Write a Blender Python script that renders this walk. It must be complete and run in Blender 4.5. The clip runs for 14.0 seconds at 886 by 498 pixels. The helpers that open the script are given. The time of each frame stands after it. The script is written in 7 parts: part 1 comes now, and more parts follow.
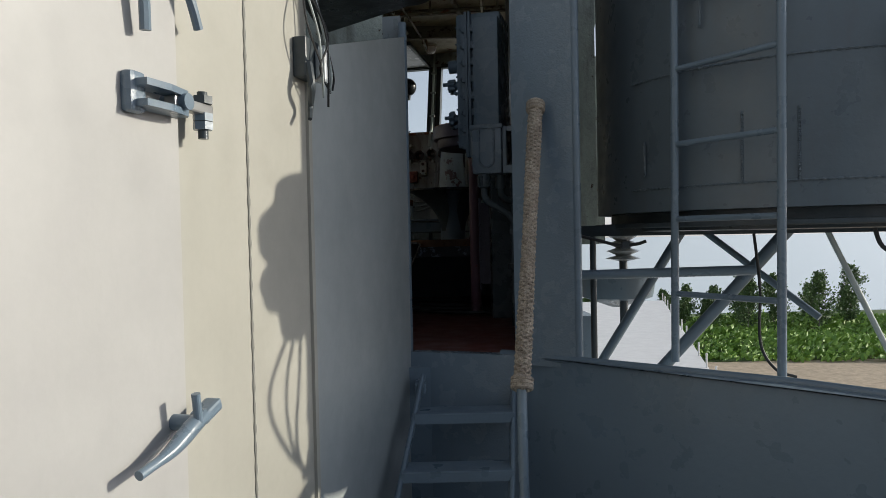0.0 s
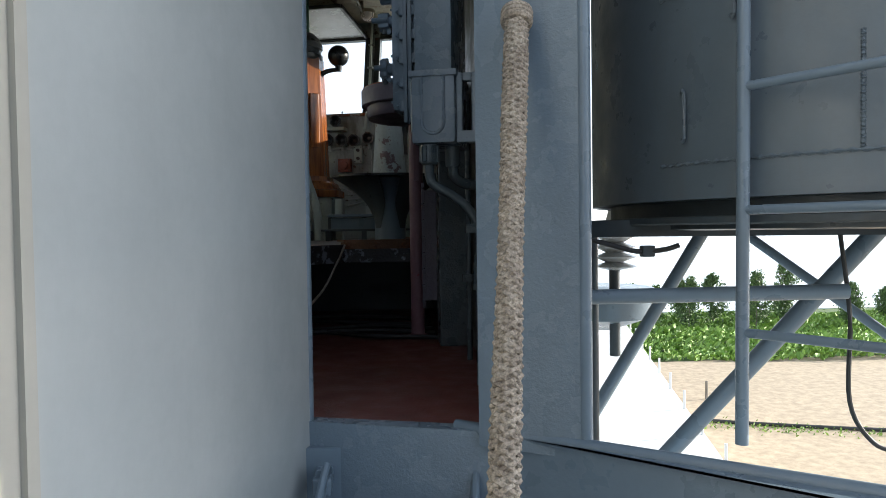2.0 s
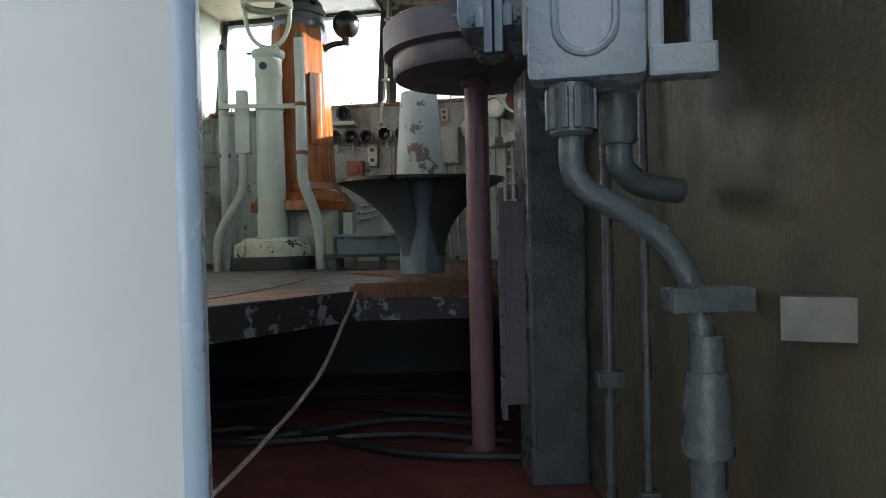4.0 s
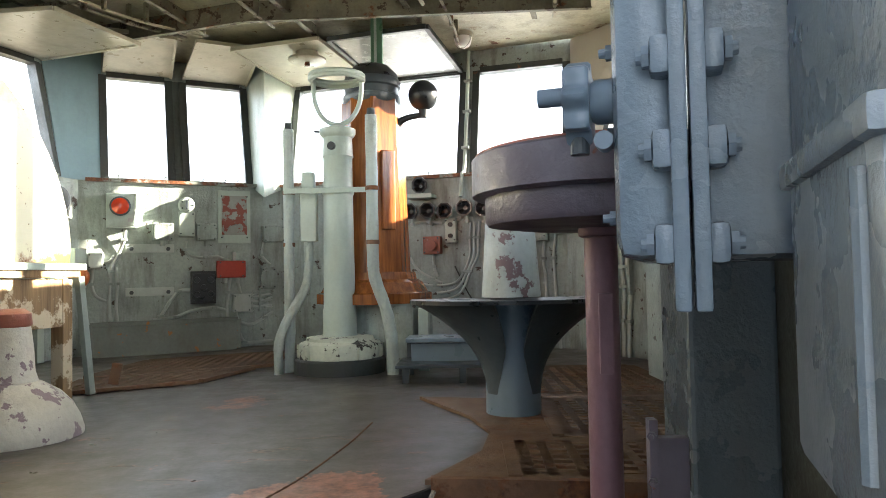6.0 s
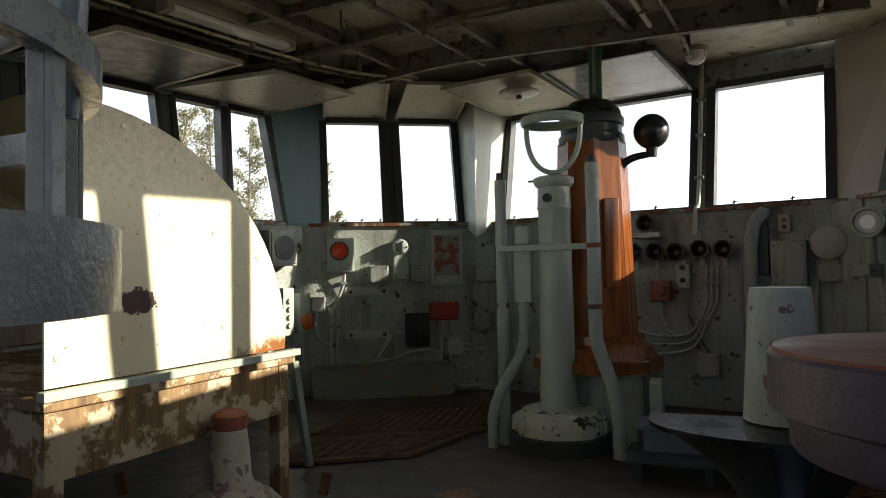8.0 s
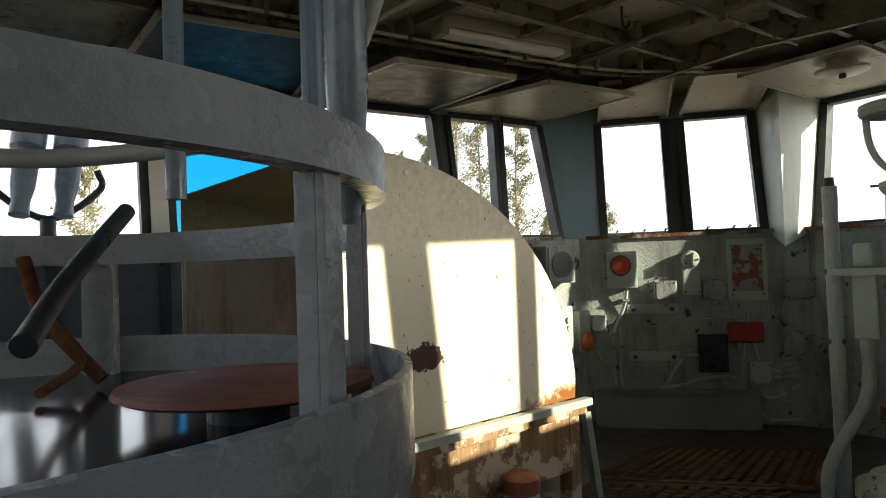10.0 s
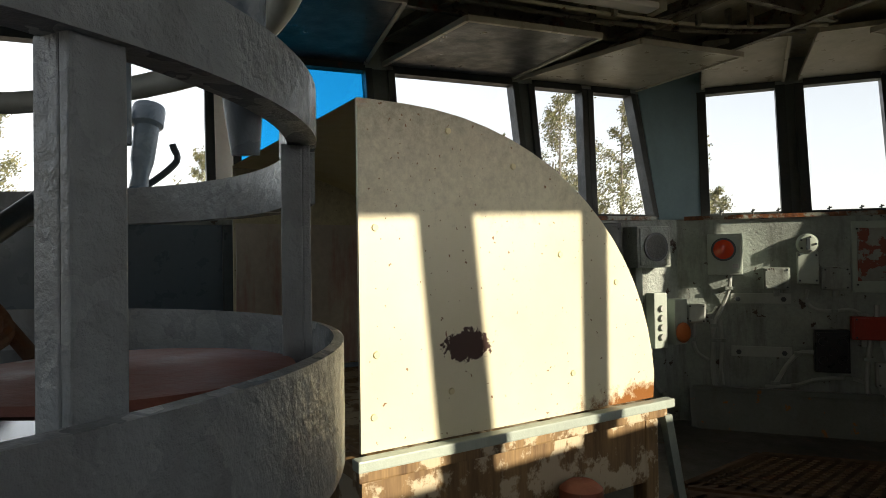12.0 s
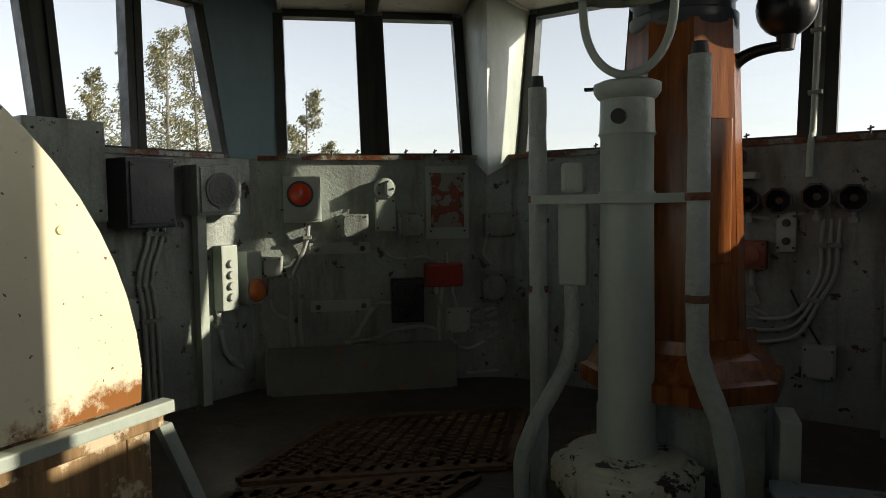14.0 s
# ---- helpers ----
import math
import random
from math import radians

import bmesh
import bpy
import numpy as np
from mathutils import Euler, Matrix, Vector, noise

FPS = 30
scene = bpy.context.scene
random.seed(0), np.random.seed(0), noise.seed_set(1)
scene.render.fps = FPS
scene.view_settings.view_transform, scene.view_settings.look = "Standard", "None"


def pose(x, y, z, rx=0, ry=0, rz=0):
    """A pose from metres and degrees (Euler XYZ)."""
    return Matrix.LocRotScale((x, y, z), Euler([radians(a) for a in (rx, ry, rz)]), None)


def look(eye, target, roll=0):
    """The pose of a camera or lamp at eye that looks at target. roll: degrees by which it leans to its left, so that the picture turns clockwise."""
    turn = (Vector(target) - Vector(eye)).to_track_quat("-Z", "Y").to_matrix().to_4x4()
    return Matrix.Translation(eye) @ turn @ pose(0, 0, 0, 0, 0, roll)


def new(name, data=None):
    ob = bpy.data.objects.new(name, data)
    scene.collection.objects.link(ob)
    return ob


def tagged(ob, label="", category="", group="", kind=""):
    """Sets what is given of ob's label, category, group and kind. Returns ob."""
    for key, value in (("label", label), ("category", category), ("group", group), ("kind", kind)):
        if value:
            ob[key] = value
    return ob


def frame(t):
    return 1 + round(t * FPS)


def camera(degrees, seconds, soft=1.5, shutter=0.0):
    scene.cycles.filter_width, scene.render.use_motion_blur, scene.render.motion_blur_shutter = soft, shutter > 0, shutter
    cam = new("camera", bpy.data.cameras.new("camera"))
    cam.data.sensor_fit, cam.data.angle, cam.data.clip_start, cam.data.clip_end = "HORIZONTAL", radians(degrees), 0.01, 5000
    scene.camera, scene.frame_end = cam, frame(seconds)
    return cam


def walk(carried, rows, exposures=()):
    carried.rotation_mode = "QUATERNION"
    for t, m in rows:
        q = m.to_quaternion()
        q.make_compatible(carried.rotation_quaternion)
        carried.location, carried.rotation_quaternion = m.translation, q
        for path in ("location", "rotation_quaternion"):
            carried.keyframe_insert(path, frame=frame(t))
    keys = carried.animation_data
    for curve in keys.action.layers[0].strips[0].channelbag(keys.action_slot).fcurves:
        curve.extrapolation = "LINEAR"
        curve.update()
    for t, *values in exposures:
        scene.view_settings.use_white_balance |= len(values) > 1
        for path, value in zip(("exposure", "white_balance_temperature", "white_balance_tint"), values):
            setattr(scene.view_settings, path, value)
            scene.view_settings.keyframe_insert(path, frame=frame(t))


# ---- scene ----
cam = camera(66.0, 14.0, soft=0.6)
PATH = [
    (0, (-0.027, 0.122, 1.415), (-0.01, 2.121, 1.369), -1.2),
    (0.5, (-0.014, 0.506, 1.412), (0.021, 2.505, 1.371), -1.1),
    (1, (0.027, 0.791, 1.417), (0.147, 2.787, 1.372), -1.1),
    (1.5, (0.102, 1.142, 1.432), (0.267, 3.135, 1.391), -0.9),
    (2, (0.07, 1.499, 1.411), (0.248, 3.49, 1.358), -0.8),
    (2.5, (-0.023, 1.941, 1.452), (0.151, 3.933, 1.392), -1.2),
    (4.8, (-0.02, 3.618, 1.661), (0.113, 5.613, 1.689), -1.1),
    (5, (-0.02, 3.638, 1.745), (0.109, 5.633, 1.792), -1.0),
    (5.5, (-0.051, 3.8, 1.806), (-0.005, 5.798, 1.882), -1.1),
    (6, (-0.054, 3.943, 1.973), (-0.127, 5.94, 2.049), -1.1),
    (6.5, (-0.034, 4.025, 2.077), (-0.176, 6.019, 2.14), -1.0),
    (7, (-0.081, 4.222, 2.222), (-0.395, 6.196, 2.279), -1.1),
    (7.5, (-0.106, 4.263, 2.36), (-0.589, 6.203, 2.425), -1.1),
    (8, (-0.168, 4.367, 2.414), (-0.841, 6.249, 2.484), -1.1),
    (8.5, (-0.232, 4.439, 2.545), (-1.116, 6.232, 2.623), -1.1),
    (9, (-0.273, 4.446, 2.624), (-1.292, 6.166, 2.678), -1.0),
    (9.2, (-0.318, 4.473, 2.635), (-1.399, 6.155, 2.686), -1.2),
    (11.3, (-0.49, 4.864, 2.614), (-2.046, 6.119, 2.688), -1.2),
    (11.5, (-0.497, 4.889, 2.615), (-2.055, 6.141, 2.681), -0.9),
    (12, (-0.54, 4.991, 2.595), (-2.08, 6.268, 2.62), -0.8),
    (12.5, (-0.616, 5.199, 2.616), (-1.961, 6.679, 2.562), -0.8),
    (13, (-0.657, 5.364, 2.644), (-1.715, 7.059, 2.545), -0.6),
    (13.5, (-0.682, 5.575, 2.619), (-1.522, 7.386, 2.507), -1.1),
    (14, (-0.736, 5.886, 2.543), (-1.399, 7.769, 2.414), -0.8),
]
EXPOSURES = [(0, 0.12, 5950, 11), (1.0, 0.58, 5850, 10), (1.5, 1.05, 5800, 10), (2.0, 1.48, 5900, 10), (2.5, 1.78, 6000, 10), (4.0, 3.1, 6200, 10), (5.0, 4.3, 6250, 11), (5.5, 4.05, 6300, 12), (6.0, 3.88, 6350, 12), (6.5, 3.5, 6400, 12), (7.0, 2.65, 6500, 12), (8.0, 1.4, 6600, 13), (9.2, 1.55, 6700, 13), (11.3, 1.22, 6700, 12), (12.5, 0.7, 6800, 13), (13, 0.44, 6600, 12), (13.5, 0.5, 6600, 12), (14, 0.74, 6600, 12)]
walk(cam, [(t, look(eye, target, roll)) for t, eye, target, roll in PATH], EXPOSURES)

# ---- light ----
SUN_AZ, SUN_EL = 10.0, 16.7  # degrees from +x towards +y, and up
sx, sy = math.cos(radians(SUN_AZ)), math.sin(radians(SUN_AZ))
sun_way = Vector((sx * math.cos(radians(SUN_EL)), sy * math.cos(radians(SUN_EL)), math.sin(radians(SUN_EL))))
world = bpy.data.worlds.new("sky")
scene.world = world
world.use_nodes = True
wn, wl = world.node_tree.nodes, world.node_tree.links
sky = wn.new("ShaderNodeTexSky")
sky.sky_type, sky.sun_disc = "NISHITA", False
sky.sun_elevation, sky.sun_rotation = radians(SUN_EL), math.atan2(sx, sy)
sky.dust_density, sky.air_density, sky.ozone_density = 0.8, 1.0, 1.2
haze = wn.new("ShaderNodeHueSaturation")
haze.inputs["Saturation"].default_value = 0.32
wl.new(sky.outputs[0], haze.inputs["Color"])
wl.new(haze.outputs[0], wn["Background"].inputs[0])
wn["Background"].inputs[1].default_value = 0.15
sun = new("sun", bpy.data.lights.new("sun", "SUN"))
sun.data.energy, sun.data.angle, sun.data.color = 3.5, radians(0.5), (1.0, 0.9, 0.7)
sun.matrix_world = look(sun_way * 60, (0, 0, 0))

# ---- materials ----


def material(name, rough=0.5, metal=0.0):
    m = bpy.data.materials.new(name)
    m.use_nodes = True
    b = m.node_tree.nodes["Principled BSDF"]
    b.inputs["Roughness"].default_value, b.inputs["Metallic"].default_value = rough, metal
    return m, m.node_tree.nodes, m.node_tree.links, b


def tex(nodes, links, scale, detail=4.0, coord=None, rough=0.55):
    n = nodes.new("ShaderNodeTexNoise")
    n.inputs["Scale"].default_value, n.inputs["Detail"].default_value, n.inputs["Roughness"].default_value = scale, detail, rough
    if coord:
        links.new(coord, n.inputs["Vector"])
    return n.outputs["Fac"]


def ramp(nodes, links, fac, stops):
    r = nodes.new("ShaderNodeValToRGB")
    links.new(fac, r.inputs["Fac"])
    e = r.color_ramp.elements
    while len(e) < len(stops):
        e.new(0.5)
    for el, (p, c) in zip(e, stops):
        el.position, el.color = p, (*c, 1) if len(c) == 3 else (c[0], c[0], c[0], 1)
    return r.outputs["Color"]


def mix(nodes, links, fac, a, b, mode="MIX"):
    n = nodes.new("ShaderNodeMix")
    n.data_type, n.blend_type = "RGBA", mode
    for sock, v in ((n.inputs["Factor"], fac), (n.inputs["A"], a), (n.inputs["B"], b)):
        if isinstance(v, (int, float)):
            sock.default_value = v
        elif isinstance(v, tuple):
            sock.default_value = (*v, 1)
        else:
            links.new(v, sock)
    return n.outputs["Result"]


def paint(name, colour, rough=0.45, vary=0.25, chip=None, chip_at=0.68, grime=(0.09, 0.06, 0.04), grime_amount=0.35, bump=0.25, bump_scale=45.0, rust=0.0, streak=True, deep=0.012):
    """Old brushed paint: tone drift, grime streaks, chipped spots, brush relief."""
    m, n, l, b = material(name, rough)
    co = n.new("ShaderNodeNewGeometry").outputs["Position"]
    low = tuple(c * (1 - vary) for c in colour)
    high = tuple(min(1, c * (1 + vary * 0.5)) for c in colour)
    col = ramp(n, l, tex(n, l, 2.3, 5, co), [(0.3, low), (0.7, high)])
    fine = ramp(n, l, tex(n, l, 38, 3, co), [(0.35, (1 - 0.4 * vary,) * 3), (0.62, (1.0,) * 3)])
    col = mix(n, l, 1.0, col, fine, "MULTIPLY")
    if grime_amount:
        src = co
        if streak:
            mp = n.new("ShaderNodeMapping")
            mp.inputs["Scale"].default_value = (1, 1, 0.18)
            l.new(co, mp.inputs["Vector"])
            src = mp.outputs[0]
        g = ramp(n, l, tex(n, l, 7.5, 6, src, 0.65), [(0.5, (0.0,) * 3), (0.78, (grime_amount,) * 3)])
        col = mix(n, l, g, col, grime)
    if rust:
        r = ramp(n, l, tex(n, l, 5.0, 7, co, 0.7), [(1 - rust - 0.06, (0.0,) * 3), (1 - rust, (1.0,) * 3)])
        rc = ramp(n, l, tex(n, l, 30, 4, co), [(0.3, (0.05, 0.016, 0.006)), (0.7, (0.22, 0.075, 0.02))])
        col = mix(n, l, r, col, rc)
    ht = tex(n, l, bump_scale, 2.5 if bump >= 0.8 else 5, co, 0.6)
    if chip:
        c = ramp(n, l, tex(n, l, 11, 6, co, 0.62), [(chip_at, (0.0,) * 3), (chip_at + 0.025, (1.0,) * 3)])
        col = mix(n, l, c, col, chip)
        inv = n.new("ShaderNodeMath")
        inv.operation = "SUBTRACT"
        l.new(ht, inv.inputs[0])
        l.new(c, inv.inputs[1])
        ht = inv.outputs[0]
    l.new(col, b.inputs["Base Color"])
    rr = ramp(n, l, tex(n, l, 9, 4, co), [(0.3, (max(0.05, rough - 0.12),) * 3), (0.7, (min(1, rough + 0.18),) * 3)])
    l.new(rr, b.inputs["Roughness"])
    bp = n.new("ShaderNodeBump")
    bp.inputs["Strength"].default_value, bp.inputs["Distance"].default_value = bump, deep
    l.new(ht, bp.inputs["Height"])
    l.new(bp.outputs[0], b.inputs["Normal"])
    return m


GREY = paint("grey_blue_paint", (0.155, 0.205, 0.255), 0.32, 0.07, grime_amount=0.12, bump=0.12, bump_scale=28)
GREY_LUMPY = paint("thick_grey_paint", (0.17, 0.22, 0.27), 0.2, 0.07, grime_amount=0.12, bump=0.5, bump_scale=95, deep=0.004)
DIMGREY = paint("dark_grey_green_paint", (0.075, 0.095, 0.105), 0.25, 0.1, grime_amount=0.2, bump=0.6, bump_scale=70, deep=0.005)
TUBGREY = paint("tub_grey_paint", (0.35, 0.38, 0.395), 0.24, 0.16, grime_amount=0.35, bump=0.75, bump_scale=55, deep=0.006)
GREY_LIGHT = paint("pale_grey_paint", (0.195, 0.24, 0.285), 0.24, 0.06, grime_amount=0.1, bump=0.4, bump_scale=80, deep=0.004)
DRUMGREY = paint("drum_grey_paint", (0.115, 0.145, 0.17), 0.34, 0.08, grime_amount=0.2, bump=0.2, bump_scale=14)
CREAM = paint("cream_wall_paint", (0.39, 0.375, 0.325), 0.5, 0.05, grime_amount=0.05, bump=0.05, bump_scale=9)
HATCHWHITE = paint("hatch_white_paint", (0.41, 0.4, 0.385), 0.42, 0.05, grime_amount=0.05, bump=0.06, bump_scale=20)
MINT = paint("mint_wall_paint", (0.33, 0.38, 0.355), 0.4, 0.3, chip=(0.06, 0.04, 0.03), chip_at=0.63, grime=(0.05, 0.04, 0.03), grime_amount=0.85, bump=0.6, rust=0.24)
MINTWHITE = paint("pale_mint_paint", (0.42, 0.49, 0.44), 0.4, 0.12, chip=(0.07, 0.05, 0.04), chip_at=0.75, grime_amount=0.22, bump=0.2)
BLUEPANEL = paint("pale_blue_panel", (0.22, 0.34, 0.4), 0.45, 0.1, grime_amount=0.15, bump=0.1)
CEIL = paint("stained_ceiling_paint", (0.5, 0.48, 0.36), 0.5, 0.3, chip=(0.12, 0.06, 0.03), chip_at=0.66, grime_amount=0.6, bump=0.4, rust=0.34, streak=False)
SHUTTER = paint("shutter_paint", (0.42, 0.4, 0.31), 0.35, 0.15, grime_amount=0.3, bump=0.1, rust=0.26, streak=False)
FRAMEBLACK = paint("dark_frame_paint", (0.035, 0.045, 0.045), 0.45, 0.3, grime_amount=0.3, bump=0.3, rust=0.3)
HOOD = paint("yellowed_cream_paint", (0.72, 0.66, 0.42), 0.42, 0.08, grime=(0.35, 0.22, 0.08), grime_amount=0.25, bump=0.07, bump_scale=18)
RED_DECK = paint("red_deck_paint", (0.17, 0.055, 0.045), 0.5, 0.3, grime_amount=0.4, bump=0.25, streak=False)
PURPLE = paint("faded_purple_primer", (0.14, 0.115, 0.145), 0.4, 0.25, chip=(0.16, 0.05, 0.035), chip_at=0.68, grime_amount=0.3, bump=0.3)
REDTOP = paint("worn_red_primer", (0.33, 0.11, 0.075), 0.5, 0.25, chip=(0.35, 0.22, 0.2), chip_at=0.66, grime_amount=0.3, bump=0.25, streak=False)
RED = paint("red_enamel", (0.38, 0.035, 0.02), 0.4, 0.25, grime_amount=0.3, bump=0.15)
OLIVE = paint("olive_stained_wall", (0.07, 0.068, 0.05), 0.4, 0.2, grime_amount=0.5, bump=0.3, rust=0.15)
BLACK = paint("black_paint", (0.014, 0.017, 0.02), 0.32, 0.3, grime_amount=0.1, bump=0.1)
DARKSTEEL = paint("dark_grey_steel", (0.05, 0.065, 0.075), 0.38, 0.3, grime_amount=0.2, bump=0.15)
RUST = paint("rusty_plate", (0.2, 0.1, 0.05), 0.75, 0.45, grime_amount=0.5, bump=0.5, rust=0.45, streak=False)
CABLE = paint("painted_cable", (0.43, 0.47, 0.45), 0.5, 0.15, grime_amount=0.25, bump=0.1)
DARKCABLE = paint("black_cable", (0.025, 0.025, 0.025), 0.5, 0.2, grime_amount=0.1, bump=0.1)
WHITEWOOD = paint("weathered_white_deck", (0.75, 0.74, 0.72), 0.6, 0.08, grime_amount=0.1, bump=0.1, streak=False)
ORANGE = paint("orange_enamel", (0.55, 0.14, 0.03), 0.4, 0.15, grime_amount=0.2)
CERAMIC = paint("grey_ceramic", (0.5, 0.52, 0.54), 0.2, 0.1, grime_amount=0.15, bump=0.05)


def deck_material():
    """Worn dark deck paint with scuffs, rust and a patch of orange primer along the cut edge."""
    m, n, l, b = material("worn_deck_paint", 0.4)
    co = n.new("ShaderNodeNewGeometry").outputs["Position"]
    col = ramp(n, l, tex(n, l, 1.3, 8, co, 0.65), [(0.3, (0.052, 0.046, 0.041)), (0.7, (0.115, 0.103, 0.09))])
    col = mix(n, l, 1.0, col, ramp(n, l, tex(n, l, 60, 4, co), [(0.35, (0.75,) * 3), (0.62, (1.0,) * 3)]), "MULTIPLY")
    redc = ramp(n, l, tex(n, l, 26, 6, co, 0.7), [(0.35, (0.15, 0.065, 0.04)), (0.65, (0.44, 0.19, 0.115))])
    red = ramp(n, l, tex(n, l, 2.1, 9, co, 0.72), [(0.635, (0.0,) * 3), (0.65, (0.8,) * 3)])
    col = mix(n, l, red, col, redc)
    mp = n.new("ShaderNodeMapping")
    mp.inputs["Location"].default_value, mp.inputs["Rotation"].default_value = (3.689, -4.579, -1.33), (0, 0, radians(33))
    l.new(co, mp.inputs["Vector"])
    sc = n.new("ShaderNodeMapping")
    sc.inputs["Scale"].default_value = (2.9, 1.5, 1.0)
    l.new(mp.outputs[0], sc.inputs["Vector"])
    gr = n.new("ShaderNodeTexGradient")
    gr.gradient_type = "SPHERICAL"
    l.new(sc.outputs[0], gr.inputs["Vector"])
    ad = n.new("ShaderNodeMath")
    ad.operation = "ADD"
    l.new(gr.outputs["Fac"], ad.inputs[0])
    l.new(tex(n, l, 4.5, 9, co, 0.72), ad.inputs[1])
    col = mix(n, l, ramp(n, l, ad.outputs[0], [(0.9, (0.0,) * 3), (0.925, (1.0,) * 3)]), col, redc)
    # short scuffs lying across the deck
    st = n.new("ShaderNodeMapping")
    st.inputs["Scale"].default_value = (0.32, 1.0, 1.0)
    l.new(co, st.inputs["Vector"])
    scuff = ramp(n, l, tex(n, l, 13, 5, st.outputs[0], 0.6), [(0.655, (0.0,) * 3), (0.675, (1.0,) * 3)])
    col = mix(n, l, scuff, col, (0.035, 0.024, 0.018))
    rim = ramp(n, l, tex(n, l, 13, 5, st.outputs[0], 0.6), [(0.63, (0.0,) * 3), (0.65, (0.5,) * 3), (0.67, (0.0,) * 3)])
    col = mix(n, l, rim, col, (0.3, 0.14, 0.08))
    l.new(col, b.inputs["Base Color"])
    l.new(ramp(n, l, tex(n, l, 6, 6, co, 0.65), [(0.3, (0.27,) * 3), (0.7, (0.52,) * 3)]), b.inputs["Roughness"])
    ht = mix(n, l, 0.5, tex(n, l, 14, 8, co, 0.65), scuff)
    bp = n.new("ShaderNodeBump")
    bp.inputs["Strength"].default_value, bp.inputs["Distance"].default_value = 0.35, 0.01
    l.new(ht, bp.inputs["Height"])
    l.new(bp.outputs[0], b.inputs["Normal"])
    return m


def wood_material(name, dark, light, rough=0.3, worn=0.0, pale=(0.6, 0.55, 0.45)):
    m, n, l, b = material(name, rough)
    co = n.new("ShaderNodeNewGeometry").outputs["Position"]
    mp = n.new("ShaderNodeMapping")
    mp.inputs["Scale"].default_value = (9, 9, 0.7)
    l.new(co, mp.inputs["Vector"])
    col = ramp(n, l, tex(n, l, 3.2, 8, mp.outputs[0], 0.65), [(0.3, dark), (0.7, light)])
    if worn:
        w = ramp(n, l, tex(n, l, 8, 7, co, 0.65), [(1 - worn, (0.0,) * 3), (1 - worn + 0.05, (1.0,) * 3)])
        col = mix(n, l, w, col, pale)
    l.new(col, b.inputs["Base Color"])
    bp = n.new("ShaderNodeBump")
    bp.inputs["Strength"].default_value, bp.inputs["Distance"].default_value = 0.3, 0.004
    l.new(tex(n, l, 12, 6, mp.outputs[0]), bp.inputs["Height"])
    l.new(bp.outputs[0], b.inputs["Normal"])
    return m


DECK = deck_material()
TEAK = wood_material("varnished_teak", (0.1, 0.026, 0.008), (0.34, 0.115, 0.028), 0.22)
TABLEWOOD = wood_material("stained_table_wood", (0.1, 0.055, 0.025), (0.34, 0.22, 0.1), 0.6, 0.5, (0.55, 0.47, 0.33))


def plain(name, colour, rough=0.5, metal=0.0, emit=0.0):
    m, n, l, b = material(name, rough, metal)
    b.inputs["Base Color"].default_value = (*colour, 1)
    if emit:
        b.inputs["Emission Color"].default_value, b.inputs["Emission Strength"].default_value = (*colour, 1), emit
    return m


